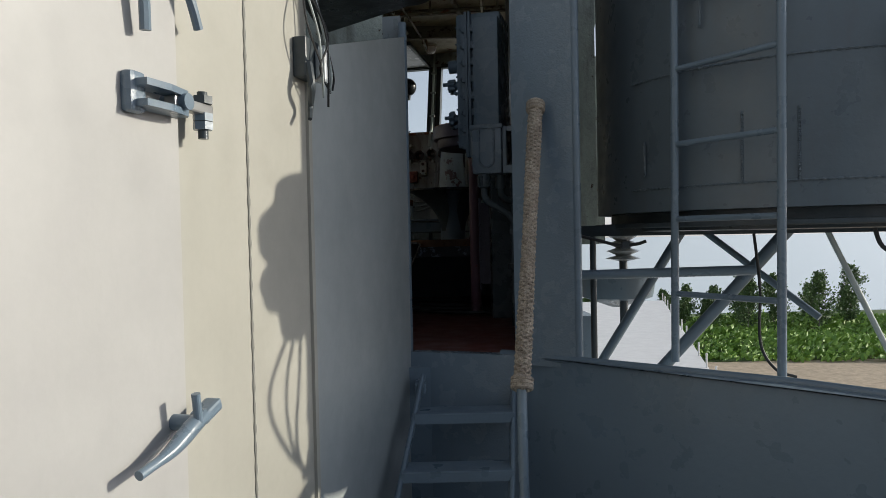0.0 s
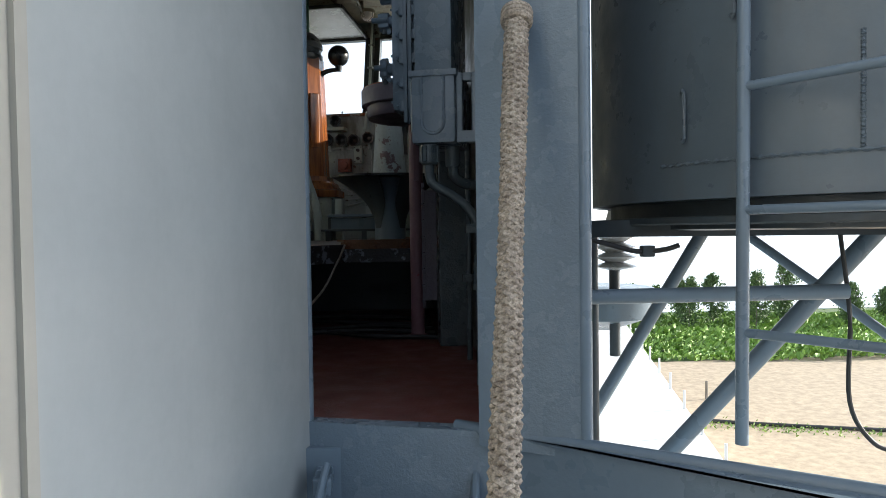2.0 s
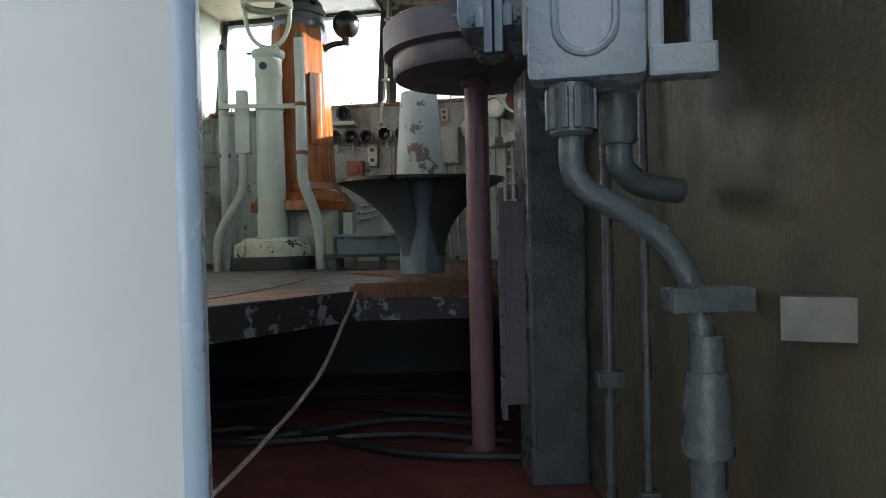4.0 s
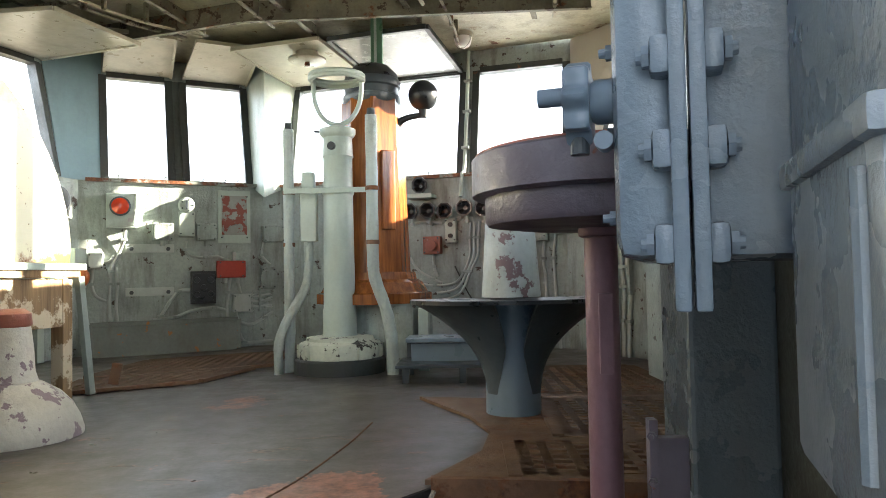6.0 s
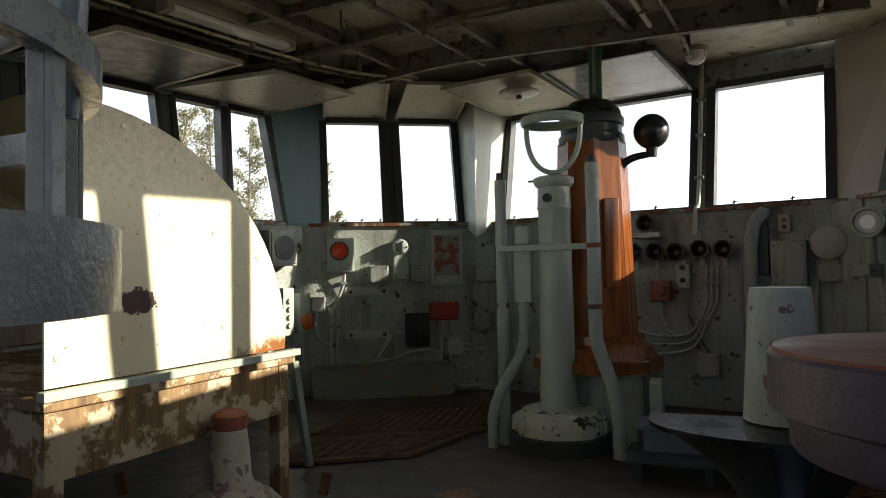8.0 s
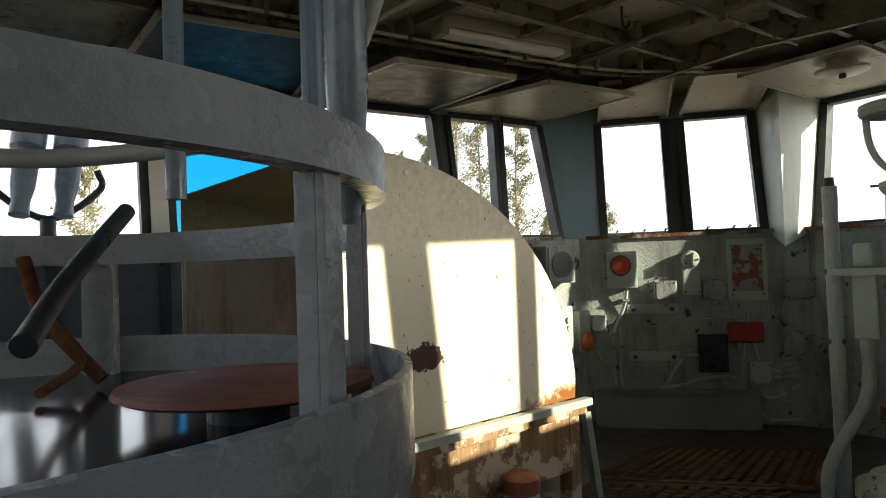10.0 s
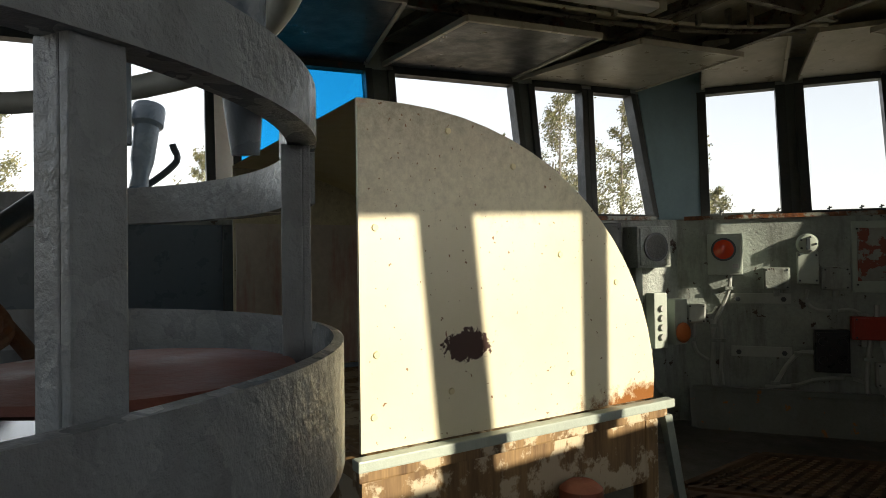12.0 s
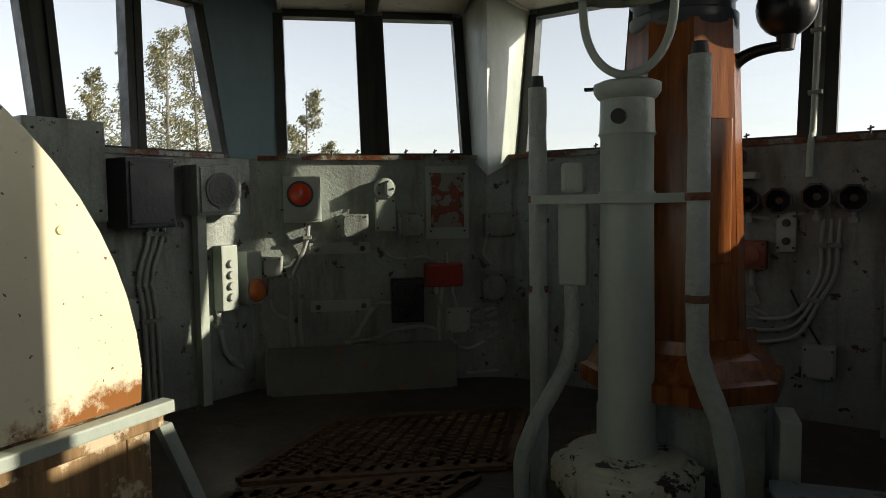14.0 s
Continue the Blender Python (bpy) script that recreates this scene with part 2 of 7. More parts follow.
def hood_stained():
    """Cream sheet steel with rust bleeding up from its lower rim, browner towards the top."""
    m, n, l, b = material("stained_cream_steel", 0.42)
    co = n.new("ShaderNodeNewGeometry").outputs["Position"]
    col = ramp(n, l, tex(n, l, 2.0, 5, co), [(0.3, (0.66, 0.625, 0.45)), (0.7, (0.76, 0.725, 0.55))])
    s = n.new("ShaderNodeSeparateXYZ")
    l.new(co, s.inputs[0])
    nz = tex(n, l, 26, 6, co, 0.7)

    def band(a, bnd):
        mr = n.new("ShaderNodeMapRange")
        mr.inputs["From Min"].default_value, mr.inputs["From Max"].default_value = a, bnd
        l.new(s.outputs["Z"], mr.inputs["Value"])
        return mr.outputs[0]

    def threshold(a, c, lo, hi):
        ad = n.new("ShaderNodeMath")
        ad.operation = "ADD"
        l.new(a, ad.inputs[0])
        l.new(c, ad.inputs[1])
        hf = n.new("ShaderNodeMath")
        hf.operation = "MULTIPLY"
        hf.inputs[1].default_value = 0.5
        l.new(ad.outputs[0], hf.inputs[0])
        return ramp(n, l, hf.outputs[0], [(lo / 2, (0.0,) * 3), (hi / 2, (1.0,) * 3)])

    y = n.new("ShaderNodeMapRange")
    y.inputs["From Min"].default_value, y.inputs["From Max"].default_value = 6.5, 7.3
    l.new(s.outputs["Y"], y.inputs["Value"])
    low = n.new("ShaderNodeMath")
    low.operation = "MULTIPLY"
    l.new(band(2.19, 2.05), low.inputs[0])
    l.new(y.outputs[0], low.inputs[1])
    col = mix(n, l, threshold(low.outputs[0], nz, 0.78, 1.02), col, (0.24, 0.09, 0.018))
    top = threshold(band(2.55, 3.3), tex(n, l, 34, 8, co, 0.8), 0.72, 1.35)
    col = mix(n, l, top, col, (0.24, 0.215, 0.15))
    specks = ramp(n, l, tex(n, l, 55, 2, co), [(0.7, (0.0,) * 3), (0.73, (1.0,) * 3)])
    col = mix(n, l, specks, col, (0.2, 0.11, 0.05))
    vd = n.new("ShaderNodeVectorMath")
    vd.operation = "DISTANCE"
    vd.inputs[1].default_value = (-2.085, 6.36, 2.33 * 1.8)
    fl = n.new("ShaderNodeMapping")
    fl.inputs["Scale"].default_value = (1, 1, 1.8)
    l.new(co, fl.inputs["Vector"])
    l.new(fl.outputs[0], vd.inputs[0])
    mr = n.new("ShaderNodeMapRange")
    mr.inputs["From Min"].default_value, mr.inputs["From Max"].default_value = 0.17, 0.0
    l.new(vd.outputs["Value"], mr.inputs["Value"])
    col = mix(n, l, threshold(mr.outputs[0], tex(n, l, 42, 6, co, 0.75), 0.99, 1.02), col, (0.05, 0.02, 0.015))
    l.new(col, b.inputs["Base Color"])
    bp = n.new("ShaderNodeBump")
    bp.inputs["Strength"].default_value, bp.inputs["Distance"].default_value = 0.15, 0.004
    l.new(nz, bp.inputs["Height"])
    l.new(bp.outputs[0], b.inputs["Normal"])
    return m


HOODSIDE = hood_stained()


def rope_material():
    m, n, l, b = material("braided_rope", 0.9)
    co = n.new("ShaderNodeTexCoord").outputs["UV"]
    geo = n.new("ShaderNodeNewGeometry").outputs["Position"]
    col = ramp(n, l, tex(n, l, 18, 6, geo, 0.7), [(0.3, (0.26, 0.21, 0.165)), (0.7, (0.56, 0.49, 0.4))])
    col = mix(n, l, 1.0, col, ramp(n, l, tex(n, l, 160, 3, geo), [(0.35, (0.5,) * 3), (0.6, (1.0,) * 3)]), "MULTIPLY")
    l.new(col, b.inputs["Base Color"])
    bp = n.new("ShaderNodeBump")
    bp.inputs["Strength"].default_value, bp.inputs["Distance"].default_value = 0.6, 0.006
    l.new(tex(n, l, 190, 3, geo), bp.inputs["Height"])
    l.new(bp.outputs[0], b.inputs["Normal"])
    return m


ROPE = rope_material()


def pane_material(name, tint, gloss=0.08):
    m = bpy.data.materials.new(name)
    m.use_nodes = True
    n, l = m.node_tree.nodes, m.node_tree.links
    n.remove(n["Principled BSDF"])
    t, g, mx = n.new("ShaderNodeBsdfTransparent"), n.new("ShaderNodeBsdfGlossy"), n.new("ShaderNodeMixShader")
    t.inputs[0].default_value = (*tint, 1)
    g.inputs["Roughness"].default_value = 0.05
    mx.inputs[0].default_value = gloss * 0.5
    l.new(t.outputs[0], mx.inputs[1])
    l.new(g.outputs[0], mx.inputs[2])
    l.new(mx.outputs[0], n["Material Output"].inputs[0])
    return m


PANE = pane_material("clear_glass", (0.97, 0.98, 0.98))
BLUEPANE = pane_material("blue_tinted_glass", (0.06, 0.5, 0.74))
REDGLASS = plain("red_lamp_glass", (0.6, 0.05, 0.015), 0.15)
STEEL = plain("bare_steel", (0.4, 0.4, 0.4), 0.35, 0.9)
LENSGLASS = plain("lens_glass", (0.75, 0.78, 0.8), 0.1)
TUBEWHITE = plain("lamp_tube_glass", (0.8, 0.8, 0.78), 0.3)

# ---- builders ----


def thing(name, label, category, group="", kind=""):
    return tagged(new(name), label, category, group, kind)


def part(name, bm, mat, parent=None, label="", smooth=False):
    me = bpy.data.meshes.new(name)
    bmesh.ops.recalc_face_normals(bm, faces=bm.faces)
    bm.to_mesh(me)
    bm.free()
    me.materials.append(mat)
    if smooth:
        for p in me.polygons:
            p.use_smooth = True
        me.set_sharp_from_angle(angle=radians(40))
    ob = new(name, me)
    ob.parent = parent
    if label:
        ob["label"] = label
    return ob


def solo(name, bm, mat, label, category, group="", kind="", smooth=False):
    return tagged(part(name, bm, mat, None, "", smooth), label, category, group, kind)


def box(bm, lo, hi, m=None, bevel=0.0):
    lo, hi = Vector(lo), Vector(hi)
    r = bmesh.ops.create_cube(bm, size=1)
    vs = r["verts"]
    c, s = (lo + hi) / 2, hi - lo
    for v in vs:
        v.co = Vector((v.co.x * s.x, v.co.y * s.y, v.co.z * s.z)) + c
    if bevel:
        es = list({e for v in vs for e in v.link_edges})
        out = bmesh.ops.bevel(bm, geom=es, offset=bevel, segments=2, affect="EDGES", profile=0.6)
        vs = list({v for f in out["faces"] for v in f.verts} | {v for v in vs if v.is_valid})
    if m is not None:
        for v in vs:
            v.co = m @ v.co
    return vs


def prism(bm, poly, z0, z1, m=None):
    a = [bm.verts.new((x, y, z0)) for x, y in poly]
    b = [bm.verts.new((x, y, z1)) for x, y in poly]
    bm.faces.new(a[::-1])
    bm.faces.new(b)
    k = len(poly)
    for i in range(k):
        bm.faces.new((a[i], a[(i + 1) % k], b[(i + 1) % k], b[i]))
    if m is not None:
        for v in a + b:
            v.co = m @ v.co
    return a + b


def hexa(bm, pts):
    """A solid from eight corners: four of one end, four of the other, in the same order."""
    v = [bm.verts.new(p) for p in pts]
    for q in ((0, 1, 2, 3), (7, 6, 5, 4), (0, 4, 5, 1), (1, 5, 6, 2), (2, 6, 7, 3), (3, 7, 4, 0)):
        bm.faces.new([v[i] for i in q])
    return v


def lathe(bm, profile, n=32, m=None):
    """Turns rows of (radius, z) round the z axis."""
    rings = []
    for r, z in profile:
        rings.append([bm.verts.new((r * math.cos(2 * math.pi * i / n), r * math.sin(2 * math.pi * i / n), z)) for i in range(n)])
    for a, b in zip(rings, rings[1:]):
        for i in range(n):
            bm.faces.new((a[i], a[(i + 1) % n], b[(i + 1) % n], b[i]))
    bm.faces.new(rings[0][::-1])
    bm.faces.new(rings[-1])
    vs = [v for r in rings for v in r]
    if m is not None:
        for v in vs:
            v.co = m @ v.co
    return vs


def along(p0, p1):
    p0, p1 = Vector(p0), Vector(p1)
    return Matrix.Translation(p0) @ (p1 - p0).to_track_quat("Z", "Y").to_matrix().to_4x4(), (p1 - p0).length


def rod(bm, p0, p1, r0, r1=None, n=16):
    m, h = along(p0, p1)
    r1 = r0 if r1 is None else r1
    return lathe(bm, [(r0, 0), (r1, h)], n, m)


def smooth_path(pts, steps=6):
    pts = [Vector(p) for p in pts]
    if len(pts) < 3:
        return pts
    out = []
    ext = [2 * pts[0] - pts[1]] + pts + [2 * pts[-1] - pts[-2]]
    for a, b, c, d in zip(ext, ext[1:], ext[2:], ext[3:]):
        for i in range(steps):
            t = i / steps
            out.append(0.5 * ((2 * b) + (c - a) * t + (2 * a - 5 * b + 4 * c - d) * t * t + (3 * b - a - 3 * c + d) * t ** 3))
    out.append(pts[-1])
    return out


def tube(bm, pts, r, n=10, steps=6, closed=False, curve=True):
    """A pipe of radius r (a number, or a function of 0..1) swept along points."""
    path = smooth_path(pts, steps) if curve else [Vector(p) for p in pts]
    rings, up = [], Vector((0, 0, 1))
    for i, p in enumerate(path):
        if closed:
            t = path[(i + 1) % len(path)] - path[i - 1]
        else:
            t = path[min(i + 1, len(path) - 1)] - path[max(i - 1, 0)]
        t.normalize()
        side = t.cross(up)
        if side.length < 0.05:
            side = t.cross(Vector((1, 0, 0.3)))
        side.normalize()
        if rings and side.dot(last) < 0:
            side = -side
        last = side
        other = side.cross(t)
        rr = r(i / max(1, len(path) - 1)) if callable(r) else r
        rings.append([bm.verts.new(p + rr * (math.cos(2 * math.pi * k / n) * side + math.sin(2 * math.pi * k / n) * other)) for k in range(n)])
    pairs = list(zip(rings, rings[1:])) + ([(rings[-1], rings[0])] if closed else [])
    for a, b in pairs:
        for k in range(n):
            bm.faces.new((a[k], a[(k + 1) % n], b[(k + 1) % n], b[k]))
    if not closed:
        bm.faces.new(rings[0][::-1])
        bm.faces.new(rings[-1])
    return [v for q in rings for v in q]


def ball(bm, c, r, seg=20, flat=1.0):
    vs = bmesh.ops.create_uvsphere(bm, u_segments=seg, v_segments=seg // 2, radius=r)["verts"]
    for v in vs:
        v.co = Vector((v.co.x, v.co.y, v.co.z * flat)) + Vector(c)
    return vs


def quick(fn, *args, **kw):
    bm = bmesh.new()
    fn(bm, *args, **kw)
    return bm

# ---- structure ----
FLOOR, PIT, CEILING, SILL, HEAD = 1.33, 0.75, 4.1, 2.88, 3.885
LEAN_OUT = 0.215  # how far the window walls lean outwards, per metre of height


class Facet:
    """One straight stretch of the window wall: a plan line along the windows' lower edge, with the inner wall face 0.1 m inside it."""

    def __init__(self, at, way, left_is_out=True):
        self.p = Vector(at).to_2d()
        self.d = Vector(way).to_2d().normalized()
        n = Vector((-self.d.y, self.d.x))
        self.n = n if left_is_out else -n

    def flat(self, s, z, off=0.0):
        """A place on the inner wall face below the windows; off is towards the room."""
        q = self.p + self.d * s - self.n * (0.1 + off)
        return Vector((q.x, q.y, z))

    def lean(self, s, z, off=0.0):
        """A place on the leaning window wall; off is outwards."""
        q = self.p + self.d * s + self.n * (LEAN_OUT * (z - SILL) + off)
        return Vector((q.x, q.y, z))

    def block(self, bm, s0, s1, z0, z1, thick):
        """A solid standing proud of the lower wall."""
        return hexa(bm, [self.flat(s0, z0, -0.01), self.flat(s1, z0, -0.01), self.flat(s1, z0, thick), self.flat(s0, z0, thick),
                         self.flat(s0, z1, -0.01), self.flat(s1, z1, -0.01), self.flat(s1, z1, thick), self.flat(s0, z1, thick)])

    def slab(self, bm, s0, s1, z0, z1, a, b, t0=0.0, t1=0.0):
        """A solid in the leaning wall from off a to off b; t0 and t1 rake its upright edges along the wall."""
        return hexa(bm, [self.lean(s0, z0, b), self.lean(s1, z0, b), self.lean(s1, z0, a), self.lean(s0, z0, a),
                         self.lean(s0 + t0, z1, b), self.lean(s1 + t1, z1, b), self.lean(s1 + t1, z1, a), self.lean(s0 + t0, z1, a)])

    def basis(self, s, z, off=0.0):
        """A frame on the wall: x along it, y into the room, z up."""
        o = self.flat(s, z, off)
        d = Vector((self.d.x, self.d.y, 0))
        inn = Vector((-self.n.x, -self.n.y, 0))
        return Matrix(((d.x, inn.x, 0, o.x), (d.y, inn.y, 0, o.y), (0, 0, 1, o.z), (0, 0, 0, 1)))


FA = Facet((-2.82, 10.149), (0.8796, 0.4758))
FB = Facet((-1.932, 10.618), (0.9675, -0.253))
FL = Facet((-3.581, 9.529), (-0.2944, -0.9557), False)
FR = Facet((1.05, 9.59), (0.04, -0.999))
FS = Facet((1.09, 9.48), (0.455, -0.89))


MULLDARK = paint("dark_green_mullion_paint", (0.075, 0.095, 0.09), 0.4, 0.3, chip=(0.2, 0.2, 0.17), chip_at=0.7, grime_amount=0.4, bump=0.3, rust=0.28)


def window_wall(name, fa, s0, s1, windows, wall_mat=None, low=FLOOR - 0.03, head=HEAD):
    """Lower wall, sill, leaning upper wall with openings through it."""
    wall_mat = wall_mat or MINT
    mullions = []
    bm = bmesh.new()
    hexa(bm, [fa.flat(s0, low), fa.flat(s1, low), fa.flat(s1, low, -0.28), fa.flat(s0, low, -0.28),
              fa.flat(s0, SILL - 0.02), fa.flat(s1, SILL - 0.02), fa.flat(s1, SILL - 0.02, -0.28), fa.flat(s0, SILL - 0.02, -0.28)])
    edges = [(s0, 0)] + [(w[k], w[k + 2] if len(w) > 2 else 0) for w in windows for k in (0, 1)] + [(s1, 0)]
    for (a, ta), (b, tb) in zip(edges[::2], edges[1::2]):
        if b - a > 0.005:
            mb = bmesh.new()
            fa.slab(mb, a, b, SILL - 0.02, head + 0.004, 0.0, 0.07, ta, tb)
            mullions.append(part("mullion", mb, MULLDARK if fa in (FA, FL) else wall_mat, None, "dark painted mullion" if fa in (FA, FL) else ""))
    mb = bmesh.new()
    fa.slab(mb, s0, s1, head, CEILING + 0.05, 0.0, 0.07)
    mullions.append(part("header", mb, wall_mat))
    w = solo(name, bm, wall_mat, "chipped pale green steel bulkhead under slanting windows", "wall", kind="structure")
    for o in mullions:
        o.parent = w


def window_unit(fa, a, b, ta=0.0, tb=0.0, tinted=False, head=HEAD, margin=0.045, label="steel framed bridge window in a leaning bulkhead"):
    w = tagged(new("window_1"), label, "window", "bridge windows", "structure")
    f = bmesh.new()
    t = 0.022
    fa.slab(f, a - margin, a + t, SILL, head, -0.025, 0.075, ta, ta)
    fa.slab(f, b - t, b + margin, SILL, head, -0.025, 0.075, tb, tb)
    fa.slab(f, a + t, b - t, SILL - 0.01, SILL + t, -0.025, 0.075)
    fa.slab(f, a + t + ta, b - t + tb, head - t, head + 0.035, -0.025, 0.075)
    part("window_frame", f, FRAMEBLACK, w)
    p = bmesh.new()
    fa.slab(p, a + t - 0.004, b - t + 0.004, SILL + t - 0.004, head - t + 0.004, 0.03, 0.036, ta, tb)
    pane = part("pane", p, BLUEPANE if tinted else PANE, w, "bright blue tinted glass" if tinted else "")
    pane.visible_shadow = False
    return w


def shutter(fa, a, b, length, rise=0.05, mat=None, slant=0.0):
    """Steel storm shutter hinged over a window and swung up under the ceiling."""
    root = thing("window_shutter", "cream painted steel storm shutter swung up over a window", "shutter", "window shutters")
    bm = bmesh.new()
    p0, p1 = fa.lean(a, HEAD + 0.03, -0.03), fa.lean(b, HEAD + 0.03, -0.03)
    inn = Vector((-fa.n.x, -fa.n.y, 0)) * length + Vector((0, 0, rise))
    d3 = Vector((fa.d.x, fa.d.y, 0))
    q0, q1 = p0 + inn + d3 * slant, p1 + inn - d3 * slant
    up = Vector((0, 0, 0.012))
    hexa(bm, [p0, p1, q1, q0, p0 + up, p1 + up, q1 + up, q0 + up])
    part("plate", bm, mat or SHUTTER, root)
    for x, y in ((q0, q1), (p0, q0), (p1, q1)):
        r = bmesh.new()
        m, h = along(x, y)
        box(r, (-0.012, -0.012, 0.0), (0.012, 0.02, h), m)
        part("rim", r, SHUTTER, root, "rust spotted rim strip")
    return root


A_WIN = [(-0.517, 0.02, -0.022, -0.016), (0.172, 0.724, -0.018, -0.022)]
B_WIN = [(0.162, 0.86, -0.02, 0.0), (1.02, 1.873), (2.02, 2.832)]
L_WIN = [(-0.095, 0.465, 0.035, -0.125), (0.52, 0.9, -0.12, -0.035), (1.005, 1.975, 0.0, -0.01), (2.13, 3.0, 0.0, 0.0), (3.16, 5.2)]
S_WIN = [(-0.05, 0.53, 0.03, 0.05)]
R_WIN = [(1.55, 2.09, 0.0, -0.03), (2.16, 2.58, -0.03, 0.06), (2.725, 3.4, 0.055, 0.0)]
window_wall("wall_front_port", FA, -0.95, 1.12, A_WIN)
window_wall("wall_front_starboard", FB, -0.02, 2.98, B_WIN)
window_wall("wall_side_port", FL, -0.32, 5.6, L_WIN)
window_wall("wall_side_starboard", FR, 1.5, 3.78, R_WIN, head=HEAD - 0.075)
window_wall("wall_corner_window", FS, -0.12, 0.62, S_WIN)
solo("wall_corner_low", quick(prism, [FB.flat(2.85, 0).to_2d(), FS.flat(-0.14, 0).to_2d(), FS.flat(-0.14, 0, -0.2).to_2d(), FB.flat(2.85, 0, -0.25).to_2d()], FLOOR - 0.03, SILL - 0.025), MINT, "chipped pale green steel bulkhead corner", "wall", kind="structure")
solo("wall_corner_joint", quick(prism, [FS.flat(0.6, 0).to_2d(), FR.flat(1.52, 0).to_2d(), FR.flat(1.52, 0, -0.3).to_2d(), FS.flat(0.6, 0, -0.25).to_2d()], FLOOR - 0.03, CEILING), MINT, "chipped pale green steel bulkhead corner", "wall", kind="structure")
for fa, wins in ((FA, A_WIN), (FB, B_WIN), (FL, L_WIN), (FS, S_WIN), (FR, R_WIN)):
    for k, (a, b, *rake) in enumerate(wins):
        blue = fa is FL and k == 3
        window_unit(fa, a, b, *(rake or (0.0, 0.0)), blue, HEAD - 0.075 if fa is FR else HEAD, 0.025 if fa in (FL, FR) else 0.045, "bridge window with bright blue tinted glass" if blue else "steel framed bridge window in a leaning bulkhead")
for a, b, *_ in A_WIN:
    shutter(FA, a - 0.02, b + 0.02, 0.9, 0.09, slant=0.03)
shutter(FL, -0.1, 0.95, 1.2, -0.07, slant=0.13)
shutter(FL, 1.02, 2.02, 1.2, -0.07, DARKSTEEL, slant=0.08)
shutter(FL, 2.15, 3.3, 1.1, 0.02, DARKSTEEL, slant=0.1)
shutter(FB, 0.1, 0.92, 1.1, 0.04)
# the pane over the middle starboard window is a glazed sash
g = thing("glazed_sash", "hinged glazed window sash swung up under the ceiling", "window sash")
p0, p1 = FB.lean(1.0, HEAD + 0.01, -0.03), FB.lean(1.86, HEAD + 0.01, -0.03)
inn = Vector((-FB.n.x, -FB.n.y, 0)) * 1.05 + Vector((0, 0, 0.06))
up = Vector((0, 0, 0.012))
part("pane", quick(hexa, [p0, p1, p1 + inn, p0 + inn, p0 + up, p1 + up, p1 + inn + up, p0 + inn + up]), paint("dusty_glass", (0.34, 0.36, 0.35), 0.15, 0.25, grime_amount=0.3, bump=0.02), g)
for x, y in ((p0, p1), (p0, p0 + inn), (p1, p1 + inn), (p0 + inn, p1 + inn)):
    m, h = along(x, y)
    part("frame", quick(box, (-0.018, -0.018, 0), (0.018, 0.022, h), m), FRAMEBLACK, g)

bm = bmesh.new()
FL.slab(bm, 3.03, 3.13, SILL, HEAD, -0.06, -0.027)
solo("wall_post_port", bm, WHITEWOOD, "weathered white post between the side windows", "post", kind="structure")

# corner pillars between the window walls
def corner(name, fa, sa, fb, sb, mat, label):
    bm = bmesh.new()
    a0, b0 = fa.lean(sa, SILL - 0.02, -0.012), fb.lean(sb, SILL - 0.02, -0.012)
    a1, b1 = fa.lean(sa, CEILING, -0.012), fb.lean(sb, CEILING, -0.012)
    out = lambda p, f: p + Vector((f.n.x, f.n.y, 0)) * 0.05
    hexa(bm, [a0, b0, out(b0, fb), out(a0, fa), a1, b1, out(b1, fb), out(a1, fa)])
    solo(name, bm, mat, label, "pillar", kind="structure")


corner("wall_corner_port", FA, -0.56, FL, -0.13, BLUEPANEL, "pale blue painted steel corner panel between windows")
# the bow pillar stands into the room with an upright ridge
bm = bmesh.new()
low = [FA.lean(0.765, SILL - 0.02, -0.01), Vector((-1.945, 10.22, SILL - 0.15)), FB.lean(0.115, SILL - 0.02, -0.01), Vector((-1.96, 10.66, SILL - 0.02))]
top = [FA.lean(0.75, CEILING, -0.01), Vector((-1.985, 10.38, CEILING)), FB.lean(0.1, CEILING, -0.01), Vector((-2.02, 10.86, CEILING))]
hexa(bm, low + top)
solo("wall_corner_bow", bm, MINTWHITE, "white painted folded steel pillar between windows", "pillar", kind="structure")
corner("wall_corner_starboard", FB, 2.88, FS, -0.1, CREAM, "cream painted steel corner panel between windows")

solo("wall_corner_bow_low", quick(prism, [FA.flat(0.85, 0, 0.004).to_2d(), FB.flat(0.12, 0, 0.004).to_2d(), FB.flat(0.12, 0, -0.25).to_2d(), FA.flat(0.85, 0, -0.25).to_2d()], FLOOR - 0.03, SILL - 0.025), MINT, "chipped pale green steel bulkhead corner", "wall", kind="structure")

